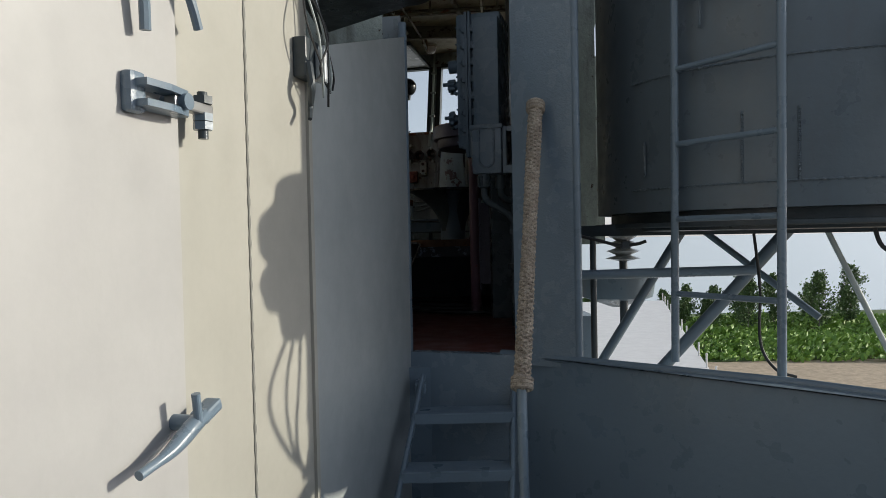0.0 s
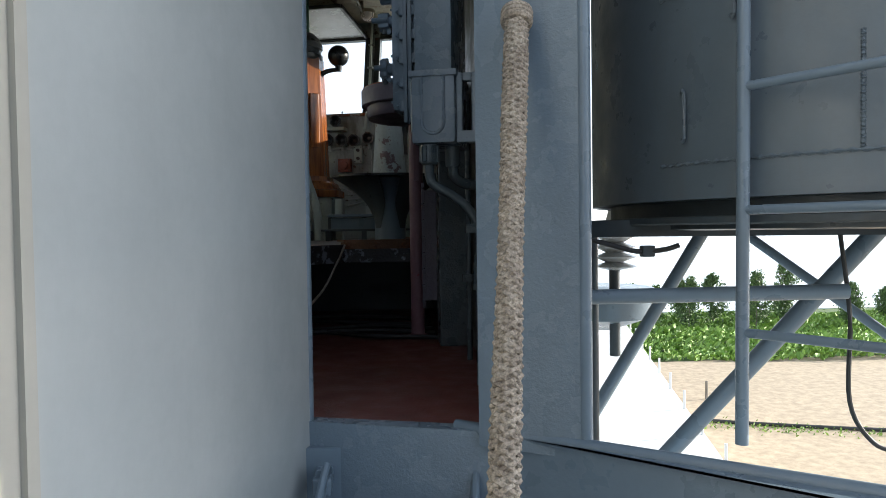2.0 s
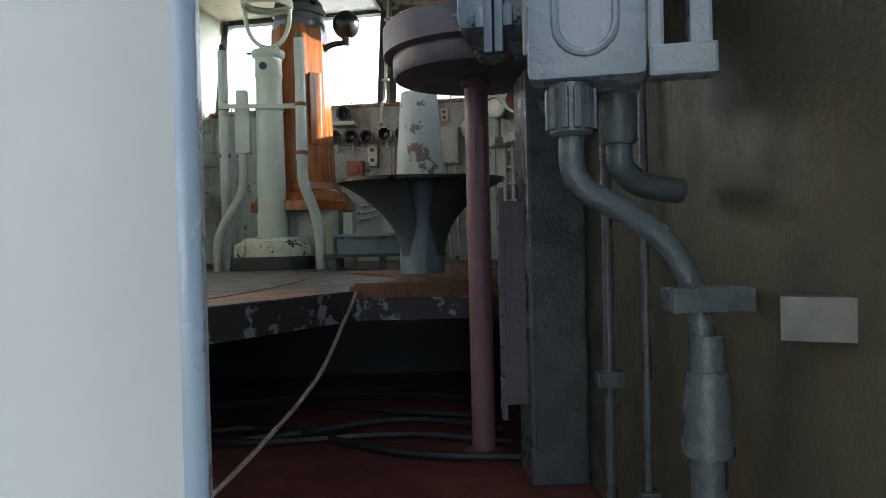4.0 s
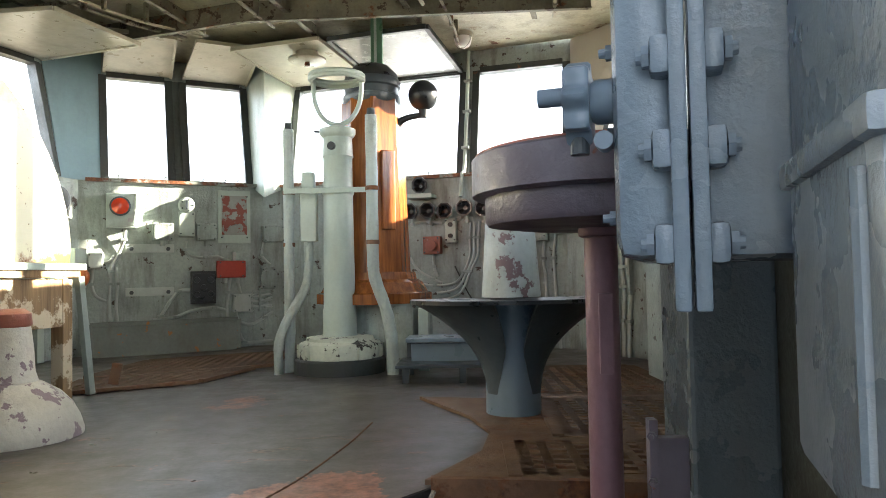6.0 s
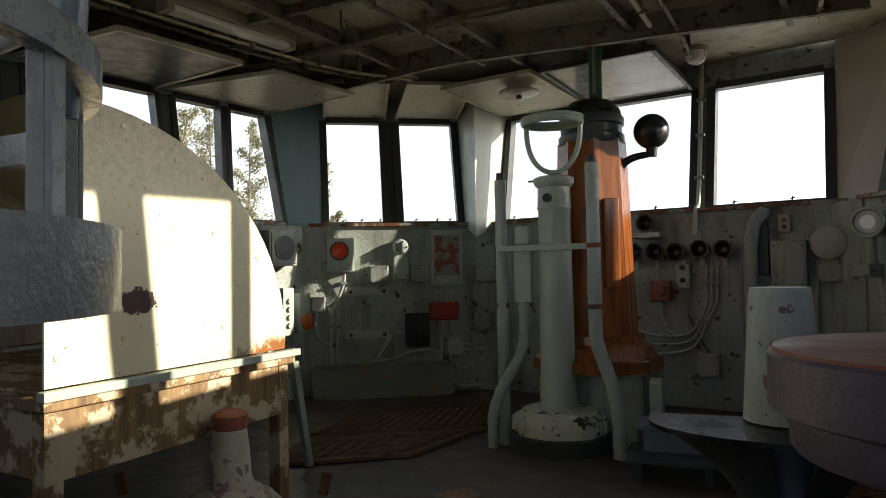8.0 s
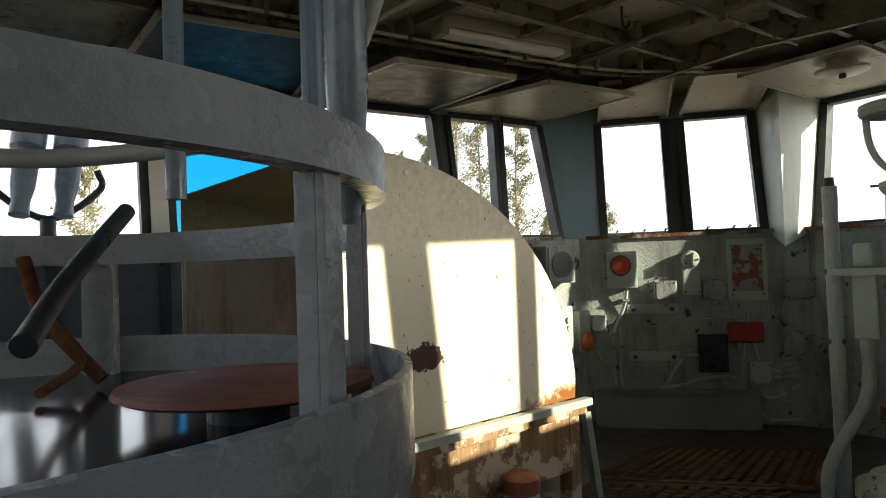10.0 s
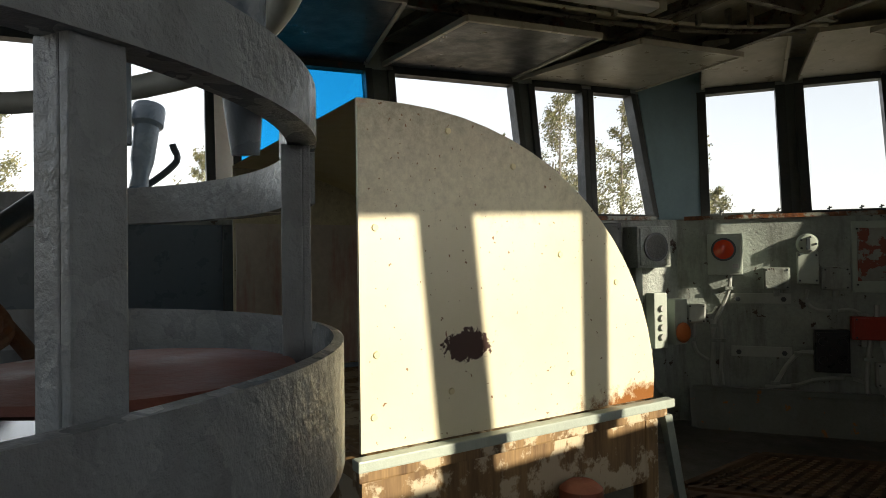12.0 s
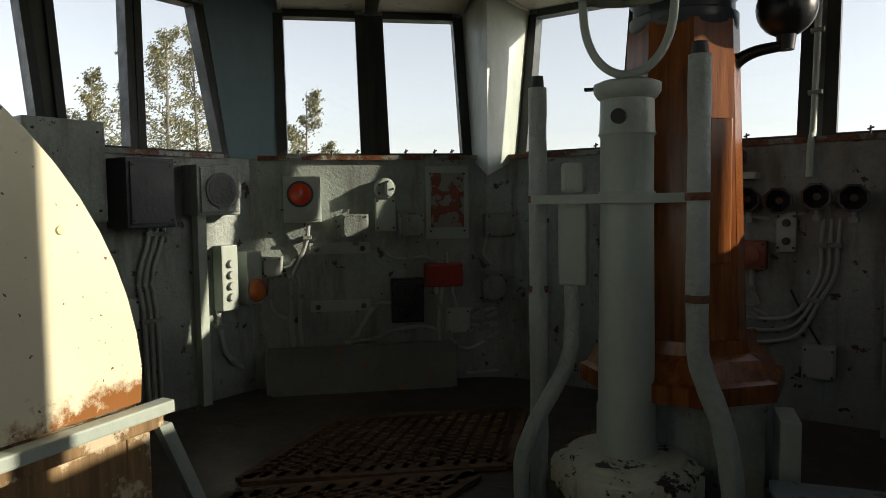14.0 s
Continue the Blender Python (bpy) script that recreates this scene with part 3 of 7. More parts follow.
# sills
SILLRUST = paint("rusty_sill_paint", (0.3, 0.33, 0.29), 0.45, 0.3, chip=(0.05, 0.03, 0.02), chip_at=0.66, grime_amount=0.6, bump=0.5, rust=0.47, streak=False)
for nm, fa, s0, s1 in (("window_sill_port", FA, -0.68, 0.9), ("window_sill_starboard", FB, 0.05, 2.95), ("window_sill_side", FL, 0.0, 5.2), ("window_sill_right", FR, 1.53, 3.6), ("window_sill_corner", FS, -0.15, 0.6)):
    bm = bmesh.new()
    hexa(bm, [fa.flat(s0, SILL - 0.03, 0.035), fa.flat(s1, SILL - 0.03, 0.035), fa.lean(s1, SILL - 0.03, 0.0), fa.lean(s0, SILL - 0.03, 0.0),
              fa.flat(s0, SILL, 0.035), fa.flat(s1, SILL, 0.035), fa.lean(s1, SILL, 0.0), fa.lean(s0, SILL, 0.0)])
    solo(nm, bm, SILLRUST, "narrow rust stained steel window ledge", "sill", kind="structure")

# raised deck of the wheelhouse with its cut edge over the entry well
edge = [(0.6, 5.97), (-0.18, 6.04), (-0.82, 5.27), (-1.3, 4.72), (-1.3, 3.9)]
far = [(-5.3, 3.9), (-5.3, 4.3), (-3.72, 9.6), (-3.4, 9.9), (-1.95, 10.68), (1.0, 9.9), (1.4, 9.0), (1.32, 5.8), (0.62, 5.8)]
solo("floor", quick(prism, edge + far, FLOOR - 0.03, FLOOR), DECK, "worn grey steel deck with patches of red primer", "floor", kind="structure")
bm = bmesh.new()
for (x0, y0), (x1, y1) in zip(edge, edge[1:]):
    m, h = along((x0, y0, 0), (x1, y1, 0))
    d = Vector((x1 - x0, y1 - y0)).normalized()
    n = Vector((-d.y, d.x))
    n = n if n.dot(Vector((-0.6, 7)) - Vector((x0, y0))) > 0 else -n
    q = [(x0, y0), (x1, y1), (x1 + n.x * 0.02, y1 + n.y * 0.02), (x0 + n.x * 0.02, y0 + n.y * 0.02)]
    prism(bm, [(x - n.x * 0.004, y - n.y * 0.004) for x, y in q], FLOOR - 0.12, FLOOR - 0.004)
EDGEPAINT = paint("flaking_edge_paint", (0.03, 0.028, 0.03), 0.45, 0.3, chip=(0.2, 0.22, 0.25), chip_at=0.55, grime_amount=0.3, bump=0.4, streak=False)
solo("trim", bm, EDGEPAINT, "flaking grey and red steel edge of the raised deck", "trim", kind="structure")

bm = bmesh.new()
tube(bm, [(-0.95, 5.3, FLOOR), (-0.66, 5.94, FLOOR), (-0.54, 6.5, FLOOR), (-0.49, 6.95, FLOOR)], lambda u: 0.004 * (1 + 0.3 * math.sin(260 * u)), 6, 30)
solo("trim_deck_seam", bm, RUST, "low rusty weld seam across the deck", "weld", kind="structure")

# entry well: red deck, side walls and the dark space under the raised deck
solo("floor_well", quick(prism, [(-0.2, 3.86), (0.44, 3.66), (0.6, 3.7), (0.6, 7.4), (-2.2, 7.4), (-2.2, 3.9)], PIT - 0.04, PIT), RED_DECK, "dark red painted steel deck at the entry", "floor", kind="structure")
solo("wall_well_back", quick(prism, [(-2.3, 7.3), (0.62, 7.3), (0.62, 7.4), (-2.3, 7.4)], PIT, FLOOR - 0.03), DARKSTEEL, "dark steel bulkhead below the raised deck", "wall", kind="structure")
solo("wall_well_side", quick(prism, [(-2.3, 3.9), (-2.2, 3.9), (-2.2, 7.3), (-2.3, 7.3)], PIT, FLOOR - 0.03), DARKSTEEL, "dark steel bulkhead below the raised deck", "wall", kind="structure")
solo("wall_entry_right", quick(prism, [(0.58, 3.66), (0.62, 3.66), (0.62, 5.82), (0.58, 5.82)], PIT, CEILING), OLIVE, "stained olive painted steel bulkhead", "wall", kind="structure")
solo("wall_aft_right", quick(prism, [(0.62, 5.75), (1.3, 5.75), (1.3, 5.82), (0.62, 5.82)], FLOOR - 0.03, CEILING), MINT, "chipped pale green steel bulkhead", "wall", kind="structure")
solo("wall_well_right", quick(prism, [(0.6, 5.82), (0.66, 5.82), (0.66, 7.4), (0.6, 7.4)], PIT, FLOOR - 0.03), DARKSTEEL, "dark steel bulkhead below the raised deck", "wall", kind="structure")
# unseen after bulkhead; its two windows are added to let skylight onto the tub
bm = bmesh.new()
for x0, x1, z0, z1 in ((-5.3, -0.72, PIT, 2.4), (-5.3, -3.0, 2.4, 3.6), (-2.16, -2.08, 2.4, 3.6), (-1.2, -0.72, 2.4, 3.6), (-5.3, -0.72, 3.6, CEILING)):
    box(bm, (x0, 3.86, z0), (x1, 3.95, z1))
solo("wall_aft_left", bm, MINT, "unseen pale green steel bulkhead with two windows added for light", "wall", kind="structure")
for x0, x1 in ((-3.0, -2.16), (-2.08, -1.2)):
    w = tagged(new("window_aft_added"), "unseen dark framed window added to light the tub", "window", "after windows", "structure")
    f = bmesh.new()
    for a, b, c, d in ((x0 + 0.001, x0 + 0.03, 2.401, 3.599), (x1 - 0.03, x1 - 0.001, 2.401, 3.599), (x0 + 0.03, x1 - 0.03, 2.401, 2.43), (x0 + 0.03, x1 - 0.03, 3.57, 3.599)):
        box(f, (a, 3.857, c), (b, 3.953, d))
    part("window_frame", f, FRAMEBLACK, w)
    pane = part("pane", quick(box, (x0 + 0.028, 3.9, 2.428), (x1 - 0.028, 3.904, 3.572)), PANE, w)
    pane.visible_shadow = False

# unseen closing piece, added to keep skylight out beside the entry
solo("wall_aft_entry", quick(prism, [(-0.72, 3.87), (-0.3, 3.87), (-0.3, 3.95), (-0.72, 3.95)], PIT, CEILING), MINT, "unseen pale green steel bulkhead added beside the entry against skylight", "wall", kind="structure")

# ceiling
ceil_poly = [(-5.4, 3.86), (0.62, 3.7), (0.62, 5.75), (1.6, 5.75), (1.72, 9.0), (1.3, 10.0), (-1.95, 10.98), (-3.75, 10.05), (-4.0, 9.6)]
solo("ceiling", quick(prism, ceil_poly, CEILING, CEILING + 0.06), CEIL, "rust stained steel deckhead with angle iron ribs", "ceiling", kind="structure")


RIBRUST = paint("rusty_rib_paint", (0.2, 0.19, 0.14), 0.55, 0.4, chip=(0.05, 0.03, 0.02), chip_at=0.58, grime_amount=0.7, bump=0.5, rust=0.36, streak=False)


def rib(p0, p1, deep=0.08, mat=None):
    bm = bmesh.new()
    m, h = along((*p0, CEILING), (*p1, CEILING))
    d = (Vector(p1) - Vector(p0)).normalized()
    n = Vector((-d.y, d.x))
    a, b = Vector(p0), Vector(p1)
    w = 0.006
    prism(bm, [a - n * w, b - n * w, b + n * w, a + n * w], CEILING - deep, CEILING + 0.004)
    prism(bm, [a - n * 0.035, b - n * 0.035, b + n * w, a + n * w], CEILING - deep - 0.008, CEILING - deep)
    solo("ceiling_beam", bm, mat or RIBRUST, "rusty angle iron beam under the ceiling", "beam", "ceiling beams", "structure")


for k in range(7):
    o = k * 0.62
    rib((-4.75 + 0.1 * k, 5.1 + o), (1.2 - 0.02 * k, 4.1 + o + 0.4), 0.07)
for x in (-3.3, -2.35, -1.45, -0.55, 0.35):
    rib((x - 0.9, 4.2), (x + 0.15, 9.6 - 0.15 * abs(x + 1.5)), 0.1)
rib((-3.45, 9.55), (-1.75, 9.05), 0.16)
rib((-1.75, 9.05), (0.9, 9.0), 0.16)

# ---- outside: bridge wing beside the entry ----
WALL0, WALL1 = Vector((-1.3, -0.5)), Vector((-0.18, 3.8))
wd = (WALL1 - WALL0).normalized()
wn2 = Vector((wd.y, -wd.x))


def wing(y, z, off=0.0):
    """A place on the cream wall beside the wing, off metres out from it."""
    t = (y - WALL0.y) / (WALL1.y - WALL0.y)
    q = WALL0.lerp(WALL1, t) + wn2 * off
    return Vector((q.x, q.y, z))


bm = bmesh.new()
prism(bm, [wing(-1.5, 0).to_2d(), wing(2.62, 0).to_2d(), wing(2.62, 0, -0.9).to_2d(), wing(-1.5, 0, -0.9).to_2d()], -0.1, 4.2)
solo("wall_wing", bm, CREAM, "sunlit cream painted steel deckhouse wall", "wall", kind="structure")
bm = bmesh.new()
q = [wing(2.62, 0).to_2d(), wing(3.8, 0).to_2d(), wing(3.8, 0, -0.05).to_2d(), wing(2.62, 0, -0.12).to_2d()]
hexa(bm, [(*v, -0.1) for v in q] + [(*v, z) for v, z in zip(q, (2.1, 2.47, 2.47, 2.1))])
# the bluish shade on this stretch of cream wall is put into its colour
WINGSHADE = paint("wing_shade_blue_grey", (0.38, 0.406, 0.404), 0.45, 0.06, grime_amount=0.06, bump=0.06, bump_scale=9)
solo("wall_wing_screen", bm, WINGSHADE, "steel screen plate beside the entry, tinted pale blue grey for shade", "wall", kind="structure")
bm = bmesh.new()
prism(bm, [wing(2.6, 0, 0.0).to_2d(), wing(2.625, 0, 0.0).to_2d(), wing(2.625, 0, 0.012).to_2d(), wing(2.6, 0, 0.012).to_2d()], 0.0, 2.1)
solo("trim_wall_joint", bm, CREAM, "upright cover strip on the cream wall", "trim", kind="structure")
solo("floor_wing", quick(prism, [(-2.6, -4), (2.64, -4), (2.61, 1.6), (1.41, 2.87), (0.45, 3.58), (-0.2, 3.8), (-2.0, 3.8)], -0.06, 0.0), GREY, "grey painted steel deck of the bridge wing", "floor", kind="structure")
# unseen wall behind the wing, added to cut the sky's fill light
solo("wall_wing_aft", quick(prism, [(-2.0, -3.3), (2.7, -3.3), (2.7, -3.2), (-2.0, -3.2)], 0.0, 3.25), GREY, "unseen grey steel bulkhead added behind the wing to block skylight", "wall", kind="structure")
# coaming under the entry and the jamb post
solo("wall_sill", quick(prism, [(-0.2, 3.8), (0.45, 3.58), (0.45, 3.66), (-0.2, 3.86)], -0.05, 0.78), GREY_LUMPY, "grey painted steel coaming below the entry", "wall", kind="structure")
JAMB = paint("jamb_paint", (0.2, 0.235, 0.26), 0.3, 0.12, grime_amount=0.1, bump=0.08, bump_scale=20)
solo("wall_entry_left", quick(prism, [(-0.2, 3.85), (-0.24, 4.1), (-0.3, 4.1), (-0.3, 3.87)], PIT, 2.6), JAMB, "pale grey painted steel inner jamb of the entry", "wall", kind="structure")
solo("entry_jamb", quick(rod, (-0.19, 3.82, 0.78), (-0.19, 3.82, 2.55), 0.022), GREY, "round grey painted steel door jamb", "door jamb", kind="structure", smooth=True)

# ---- wheelhouse things ----


def chipped_pedestal():
    c = Vector((-0.94, 8.6, 0))
    root = thing("pelorus_pedestal", "pale green steel pedestal with a yoke on the deck", "pedestal")
    T = Matrix.Translation(c)
    part("base_ring", quick(lathe, [(0.31, FLOOR), (0.31, FLOOR + 0.09), (0.3, FLOOR + 0.1), (0.2, FLOOR + 0.1)], 40, T), FRAMEBLACK, root, "dark worn base ring", True)
    flange = paint("chipped_flange_paint", (0.62, 0.66, 0.55), 0.45, 0.2, chip=(0.03, 0.025, 0.02), chip_at=0.56, grime_amount=0.3, bump=0.5, streak=False)
    part("flange", quick(lathe, [(0.275, FLOOR + 0.1), (0.28, FLOOR + 0.18), (0.27, FLOOR + 0.2), (0.23, FLOOR + 0.215), (0.225, FLOOR + 0.235), (0.15, FLOOR + 0.245)], 40, T), flange, root, "chipped cream flange", True)
    for k in range(8):
        a = 2 * math.pi * k / 8
        part("lug", quick(box, (-0.05, -0.02, FLOOR + 0.1), (0.05, 0.025, FLOOR + 0.19), T @ pose(0, 0, 0, 0, 0, math.degrees(a)) @ pose(0, 0.265, 0), bevel=0.008), flange, root)
    part("column", quick(lathe, [(0.125, FLOOR + 0.24), (0.113, FLOOR + 0.26), (0.113, FLOOR + 0.42), (0.108, FLOOR + 0.43), (0.1, 2.56), (0.1, 2.6)], 36, T), MINTWHITE, root, "", True)
    part("collar", quick(lathe, [(0.104, 2.535), (0.108, 2.545), (0.108, 2.575), (0.104, 2.585)], 36, T), MINTWHITE, root, "", True)
    part("head", quick(lathe, [(0.1, 2.6), (0.1, 2.79), (0.108, 2.8), (0.104, 2.815), (0.1, 2.93), (0.112, 2.94), (0.125, 2.96), (0.125, 2.99), (0.1, 3.0)], 36, T), MINTWHITE, root, "", True)
    part("plug", quick(rod, c + Vector((-0.02, -0.1, 2.86)), c + Vector((-0.024, -0.118, 2.86)), 0.028), BLACK, root, "dark round plug")
    bm = bmesh.new()
    pts = []
    for k in range(13):
        a = math.pi * k / 12
        pts.append(c + Vector((-0.17 * math.cos(a), 0.02, 3.33 - 0.3 * math.sin(a) ** 0.8)))
    tube(bm, pts, 0.017, 10, 2)
    part("yoke", bm, MINTWHITE, root, "bent steel yoke", True)
    bm = bmesh.new()
    for k in range(2):
        tube(bm, [c + Vector((0.18 * math.cos(a), 0.18 * math.sin(a) * 0.9, 3.34 + 0.022 * k)) for a in [2 * math.pi * i / 24 for i in range(24)]], 0.02, 8, 1, True, False)
    part("ring", bm, MINTWHITE, root, "round steel ring", True)
    bm = bmesh.new()
    box(bm, (-0.16, -0.016, 2.975), (0.1, 0.016, 2.985), T)
    part("pointer", bm, BLACK, root)
    bm = bmesh.new()
    box(bm, (-0.35, -0.118, 2.54), (0.27, -0.106, 2.575), T, 0.003)
    part("bracket", bm, MINTWHITE, root, "flat rust spotted cross bar")


chipped_pedestal()


LAGGING = paint("painted_lagging", (0.4, 0.45, 0.42), 0.5, 0.15, chip=(0.12, 0.11, 0.09), chip_at=0.72, grime_amount=0.35, bump=0.9, bump_scale=38, deep=0.012)


def standing_pipe(label, pts, r, lagged=True, cap=True):
    root = thing("standing_pipe", label, "pipe", "pipes beside the pedestal")
    part("pipe", quick(tube, pts, lambda u: r * (1 + 0.05 * math.sin(41 * u) * math.sin(17 * u)), 14, 8), LAGGING, root, "", True)
    if cap:
        p = Vector(pts[0])
        part("cap", quick(rod, p - Vector((0, 0, 0.005)), p + Vector((0, 0, 0.045)), r * 0.75, r * 0.65), FRAMEBLACK, root, "dark pipe end", True)
        for z in (2.56, 2.2):
            part("band", quick(lathe, [(r * 1.12, -0.014), (r * 1.15, -0.008), (r * 1.15, 0.008), (r * 1.12, 0.014)], 18, Matrix.Translation((p.x, p.y, z))), RUST, root, "rusty strap", True)
    return root


standing_pipe("lagged white pipe standing beside the pedestal", [(-1.285, 8.6, 3.0), (-1.285, 8.6, 2.6), (-1.283, 8.59, 2.1), (-1.28, 8.58, 1.7), (-1.28, 8.57, FLOOR)], 0.036)
standing_pipe("lagged white pipe with a bent foot", [(-0.685, 8.45, 3.05), (-0.685, 8.45, 2.6), (-0.685, 8.45, 2.1), (-0.67, 8.45, 1.95), (-0.6, 8.43, 1.75), (-0.565, 8.42, 1.55), (-0.56, 8.42, FLOOR)], 0.04)
root = standing_pipe("white hose running down from a small junction box", [(-1.15, 8.6, 2.22), (-1.15, 8.6, 2.05), (-1.17, 8.57, 1.9), (-1.29, 8.5, 1.66), (-1.33, 8.48, 1.52), (-1.33, 8.48, FLOOR)], 0.032, cap=False)
part("junction_box", quick(box, (-1.2, 8.57, 2.22), (-1.09, 8.65, 2.56), None, 0.008), MINTWHITE, root, "pale green junction box")
part("lid", quick(box, (-1.19, 8.56, 2.58), (-1.1, 8.64, 2.7), None, 0.02), MINTWHITE, root)


def compass_binnacle():
    c = Vector((-0.742, 8.93, 0))
    T = Matrix.Translation(c) @ pose(0, 0, 0, 0, 0, 22.5 - 12)
    root = thing("compass_binnacle", "varnished octagonal teak binnacle with a black iron sphere", "binnacle")
    part("plinth", quick(box, (-0.25, -0.23, FLOOR), (0.36, 0.28, 1.78), Matrix.Translation(c) @ pose(0, 0, 0, 0, 0, -12), 0.01), MINT, root, "pale green steel plinth")
    part("foot_moulding", quick(lathe, [(0.42, 1.78), (0.42, 1.85), (0.39, 1.86), (0.35, 1.93), (0.31, 1.95), (0.3, 2.0)], 8, T), TEAK, root)
    for k in range(8):
        a = 45 * k
        bm = bmesh.new()
        w0, w1 = 0.25 * math.tan(math.pi / 8), 0.205 * math.tan(math.pi / 8)
        hexa(bm, [(-w0, -0.245, 1.98), (w0, -0.245, 1.98), (w0 - 0.008, -0.225, 1.98), (-w0 + 0.008, -0.225, 1.98),
                  (-w1, -0.205, 3.25), (w1, -0.205, 3.25), (w1 - 0.008, -0.185, 3.25), (-w1 + 0.008, -0.185, 3.25)])
        st = part("stave", bm, TEAK, root)
        st.matrix_local = T @ pose(0, 0, 0, 0, 0, a + 22.5)
    bm = bmesh.new()
    box(bm, (-0.05, -0.262, 2.3), (0.05, -0.222, 2.86), T @ pose(0, 0, 0, 0, 0, 22.5), 0.006)
    part("door_panel", bm, TEAK, root, "raised teak service door")
    part("collar", quick(lathe, [(0.2, 3.22), (0.215, 3.24), (0.215, 3.29), (0.2, 3.3), (0.2, 3.35), (0.215, 3.36), (0.215, 3.4), (0.2, 3.42)], 36, T), DARKSTEEL, root, "grey ringed metal collar", True)
    part("cap", quick(lathe, [(0.2, 3.42), (0.19, 3.46), (0.13, 3.52), (0.05, 3.54)], 36, T), BLACK, root, "black compass cover", True)
    part("arm", quick(tube, [(-0.565, 8.9, 2.98), (-0.55, 8.9, 3.08), (-0.48, 8.9, 3.13), (-0.36, 8.9, 3.15)], lambda u: 0.032 - 0.012 * u, 10), BLACK, root, "black iron bracket", True)
    part("stem", quick(rod, (-0.36, 8.9, 3.13), (-0.36, 8.9, 3.22), 0.03, 0.042), BLACK, root, "", True)
    part("sphere", quick(ball, (-0.36, 8.9, 3.292), 0.112, 32), BLACK, root, "black iron sphere", True)


compass_binnacle()


def chart_hood():
    """Wooden table with a big quarter-round cream hood over it."""
    o, h = Vector((-2.11, 5.996, 0)), Vector((0.09, 0.996, 0)).normalized()
    w = Vector((-0.985, 0.175, 0))
    W = 1.5
    T = Matrix(((w.x, h.x, 0, o.x), (w.y, h.y, 0, o.y), (0, 0, 1, 0), (0, 0, 0, 1)))  # x inboard-away, y along, z up
    root = thing("hooded_chart_table", "wooden chart table under a rust streaked cream quarter-round steel hood", "table")
    zb, zt = 2.066, 3.035
    prof = [(0.0, zb), (1.215, zb)]
    for k in range(17):
        a = math.radians(4 + 85.5 * k / 16)
        prof.append((0.14 + 1.085 * math.cos(a), zb + 0.02 + (zt - zb - 0.02) * math.sin(a) if k < 16 else zt))
    prof.append((0.0, zt))

    def side(x0, x1):
        bm = bmesh.new()
        a = [bm.verts.new(T @ Vector((x0, y, z))) for y, z in prof]
        b = [bm.verts.new(T @ Vector((x1, y, z))) for y, z in prof]
        bm.faces.new(a)
        bm.faces.new(b[::-1])
        for i in range(len(a)):
            bm.faces.new((a[i], a[(i + 1) % len(a)], b[(i + 1) % len(a)], b[i]))
        return bm

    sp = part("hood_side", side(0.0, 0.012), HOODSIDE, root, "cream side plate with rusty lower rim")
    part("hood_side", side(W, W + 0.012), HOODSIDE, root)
    bm = bmesh.new()
    rows = prof[1:]
    va = [[bm.verts.new(T @ Vector((x, y, z))) for y, z in rows] for x in (0.012, W)]
    vb = [[bm.verts.new(T @ Vector((x, max(0, y - 0.01), z - 0.01))) for y, z in rows] for x in (0.012, W)]
    for i in range(len(rows) - 1):
        bm.faces.new((va[0][i], va[0][i + 1], va[1][i + 1], va[1][i]))
        bm.faces.new((vb[0][i], vb[1][i], vb[1][i + 1], vb[0][i + 1]))
    part("hood_cover", bm, HOOD, root, "curved cream cover")
    stain = paint("red_stained_lining", (0.74, 0.69, 0.65), 0.6, 0.25, grime=(0.4, 0.025, 0.02), grime_amount=1.0, bump=0.1)
    part("lining", quick(box, (W - 0.02, 0.01, zb + 0.01), (W - 0.004, 1.1, zb + 0.7), T), stain, root, "red stained inner side")
    part("tabletop", quick(box, (-0.03, -0.02, 1.995), (W + 0.03, 1.26, 2.035), T, 0.006), TABLEWOOD, root, "weathered wooden tabletop")
    for k in range(5):
        part("batten", quick(box, (0.03, 0.03 + 0.22 * k, 2.036), (W - 0.04, 0.235 + 0.22 * k, 2.05), T, 0.003), TABLEWOOD, root)
    part("lip", quick(box, (-0.05, -0.03, 2.03), (-0.004, 1.28, 2.062), T, 0.005), MINTWHITE, root, "white edge strip")
    part("apron", quick(box, (0.005, 0.06, 1.76), (0.03, 1.18, 1.99), T), TABLEWOOD, root, "stained panel below the tabletop")
    part("apron", quick(box, (0.03, 0.03, 1.76), (W, 0.055, 1.99), T), TABLEWOOD, root)
    for x in (0.0, W - 0.07):
        for y in (0.0, 1.17):
            part("leg", quick(box, (x, y, FLOOR), (x + 0.07, y + 0.07, 1.99), T, 0.006), TABLEWOOD, root)
    bm = bmesh.new()
    hexa(bm, [T @ Vector(v) for v in ((-0.035, 1.24, 2.0), (-0.005, 1.24, 2.0), (-0.005, 1.28, 2.0), (-0.035, 1.28, 2.0), (0.27, 1.74, FLOOR), (0.3, 1.74, FLOOR), (0.3, 1.79, FLOOR), (0.27, 1.79, FLOOR))])
    part("brace", bm, MINTWHITE, root, "white slanting brace")
    for y, z in ((0.05, 2.68), (0.05, 2.33), (0.04, 2.16), (0.8, 2.2), (1.02, 2.5), (0.3, 2.97), (0.55, 2.88), (0.3, 2.2), (0.75, 2.6)):
        part("rivet", quick(rod, T @ Vector((0.004, y, z)), T @ Vector((-0.006, y, z)), 0.012, 0.009, 10), HOOD, root)
    return root


chart_hood()


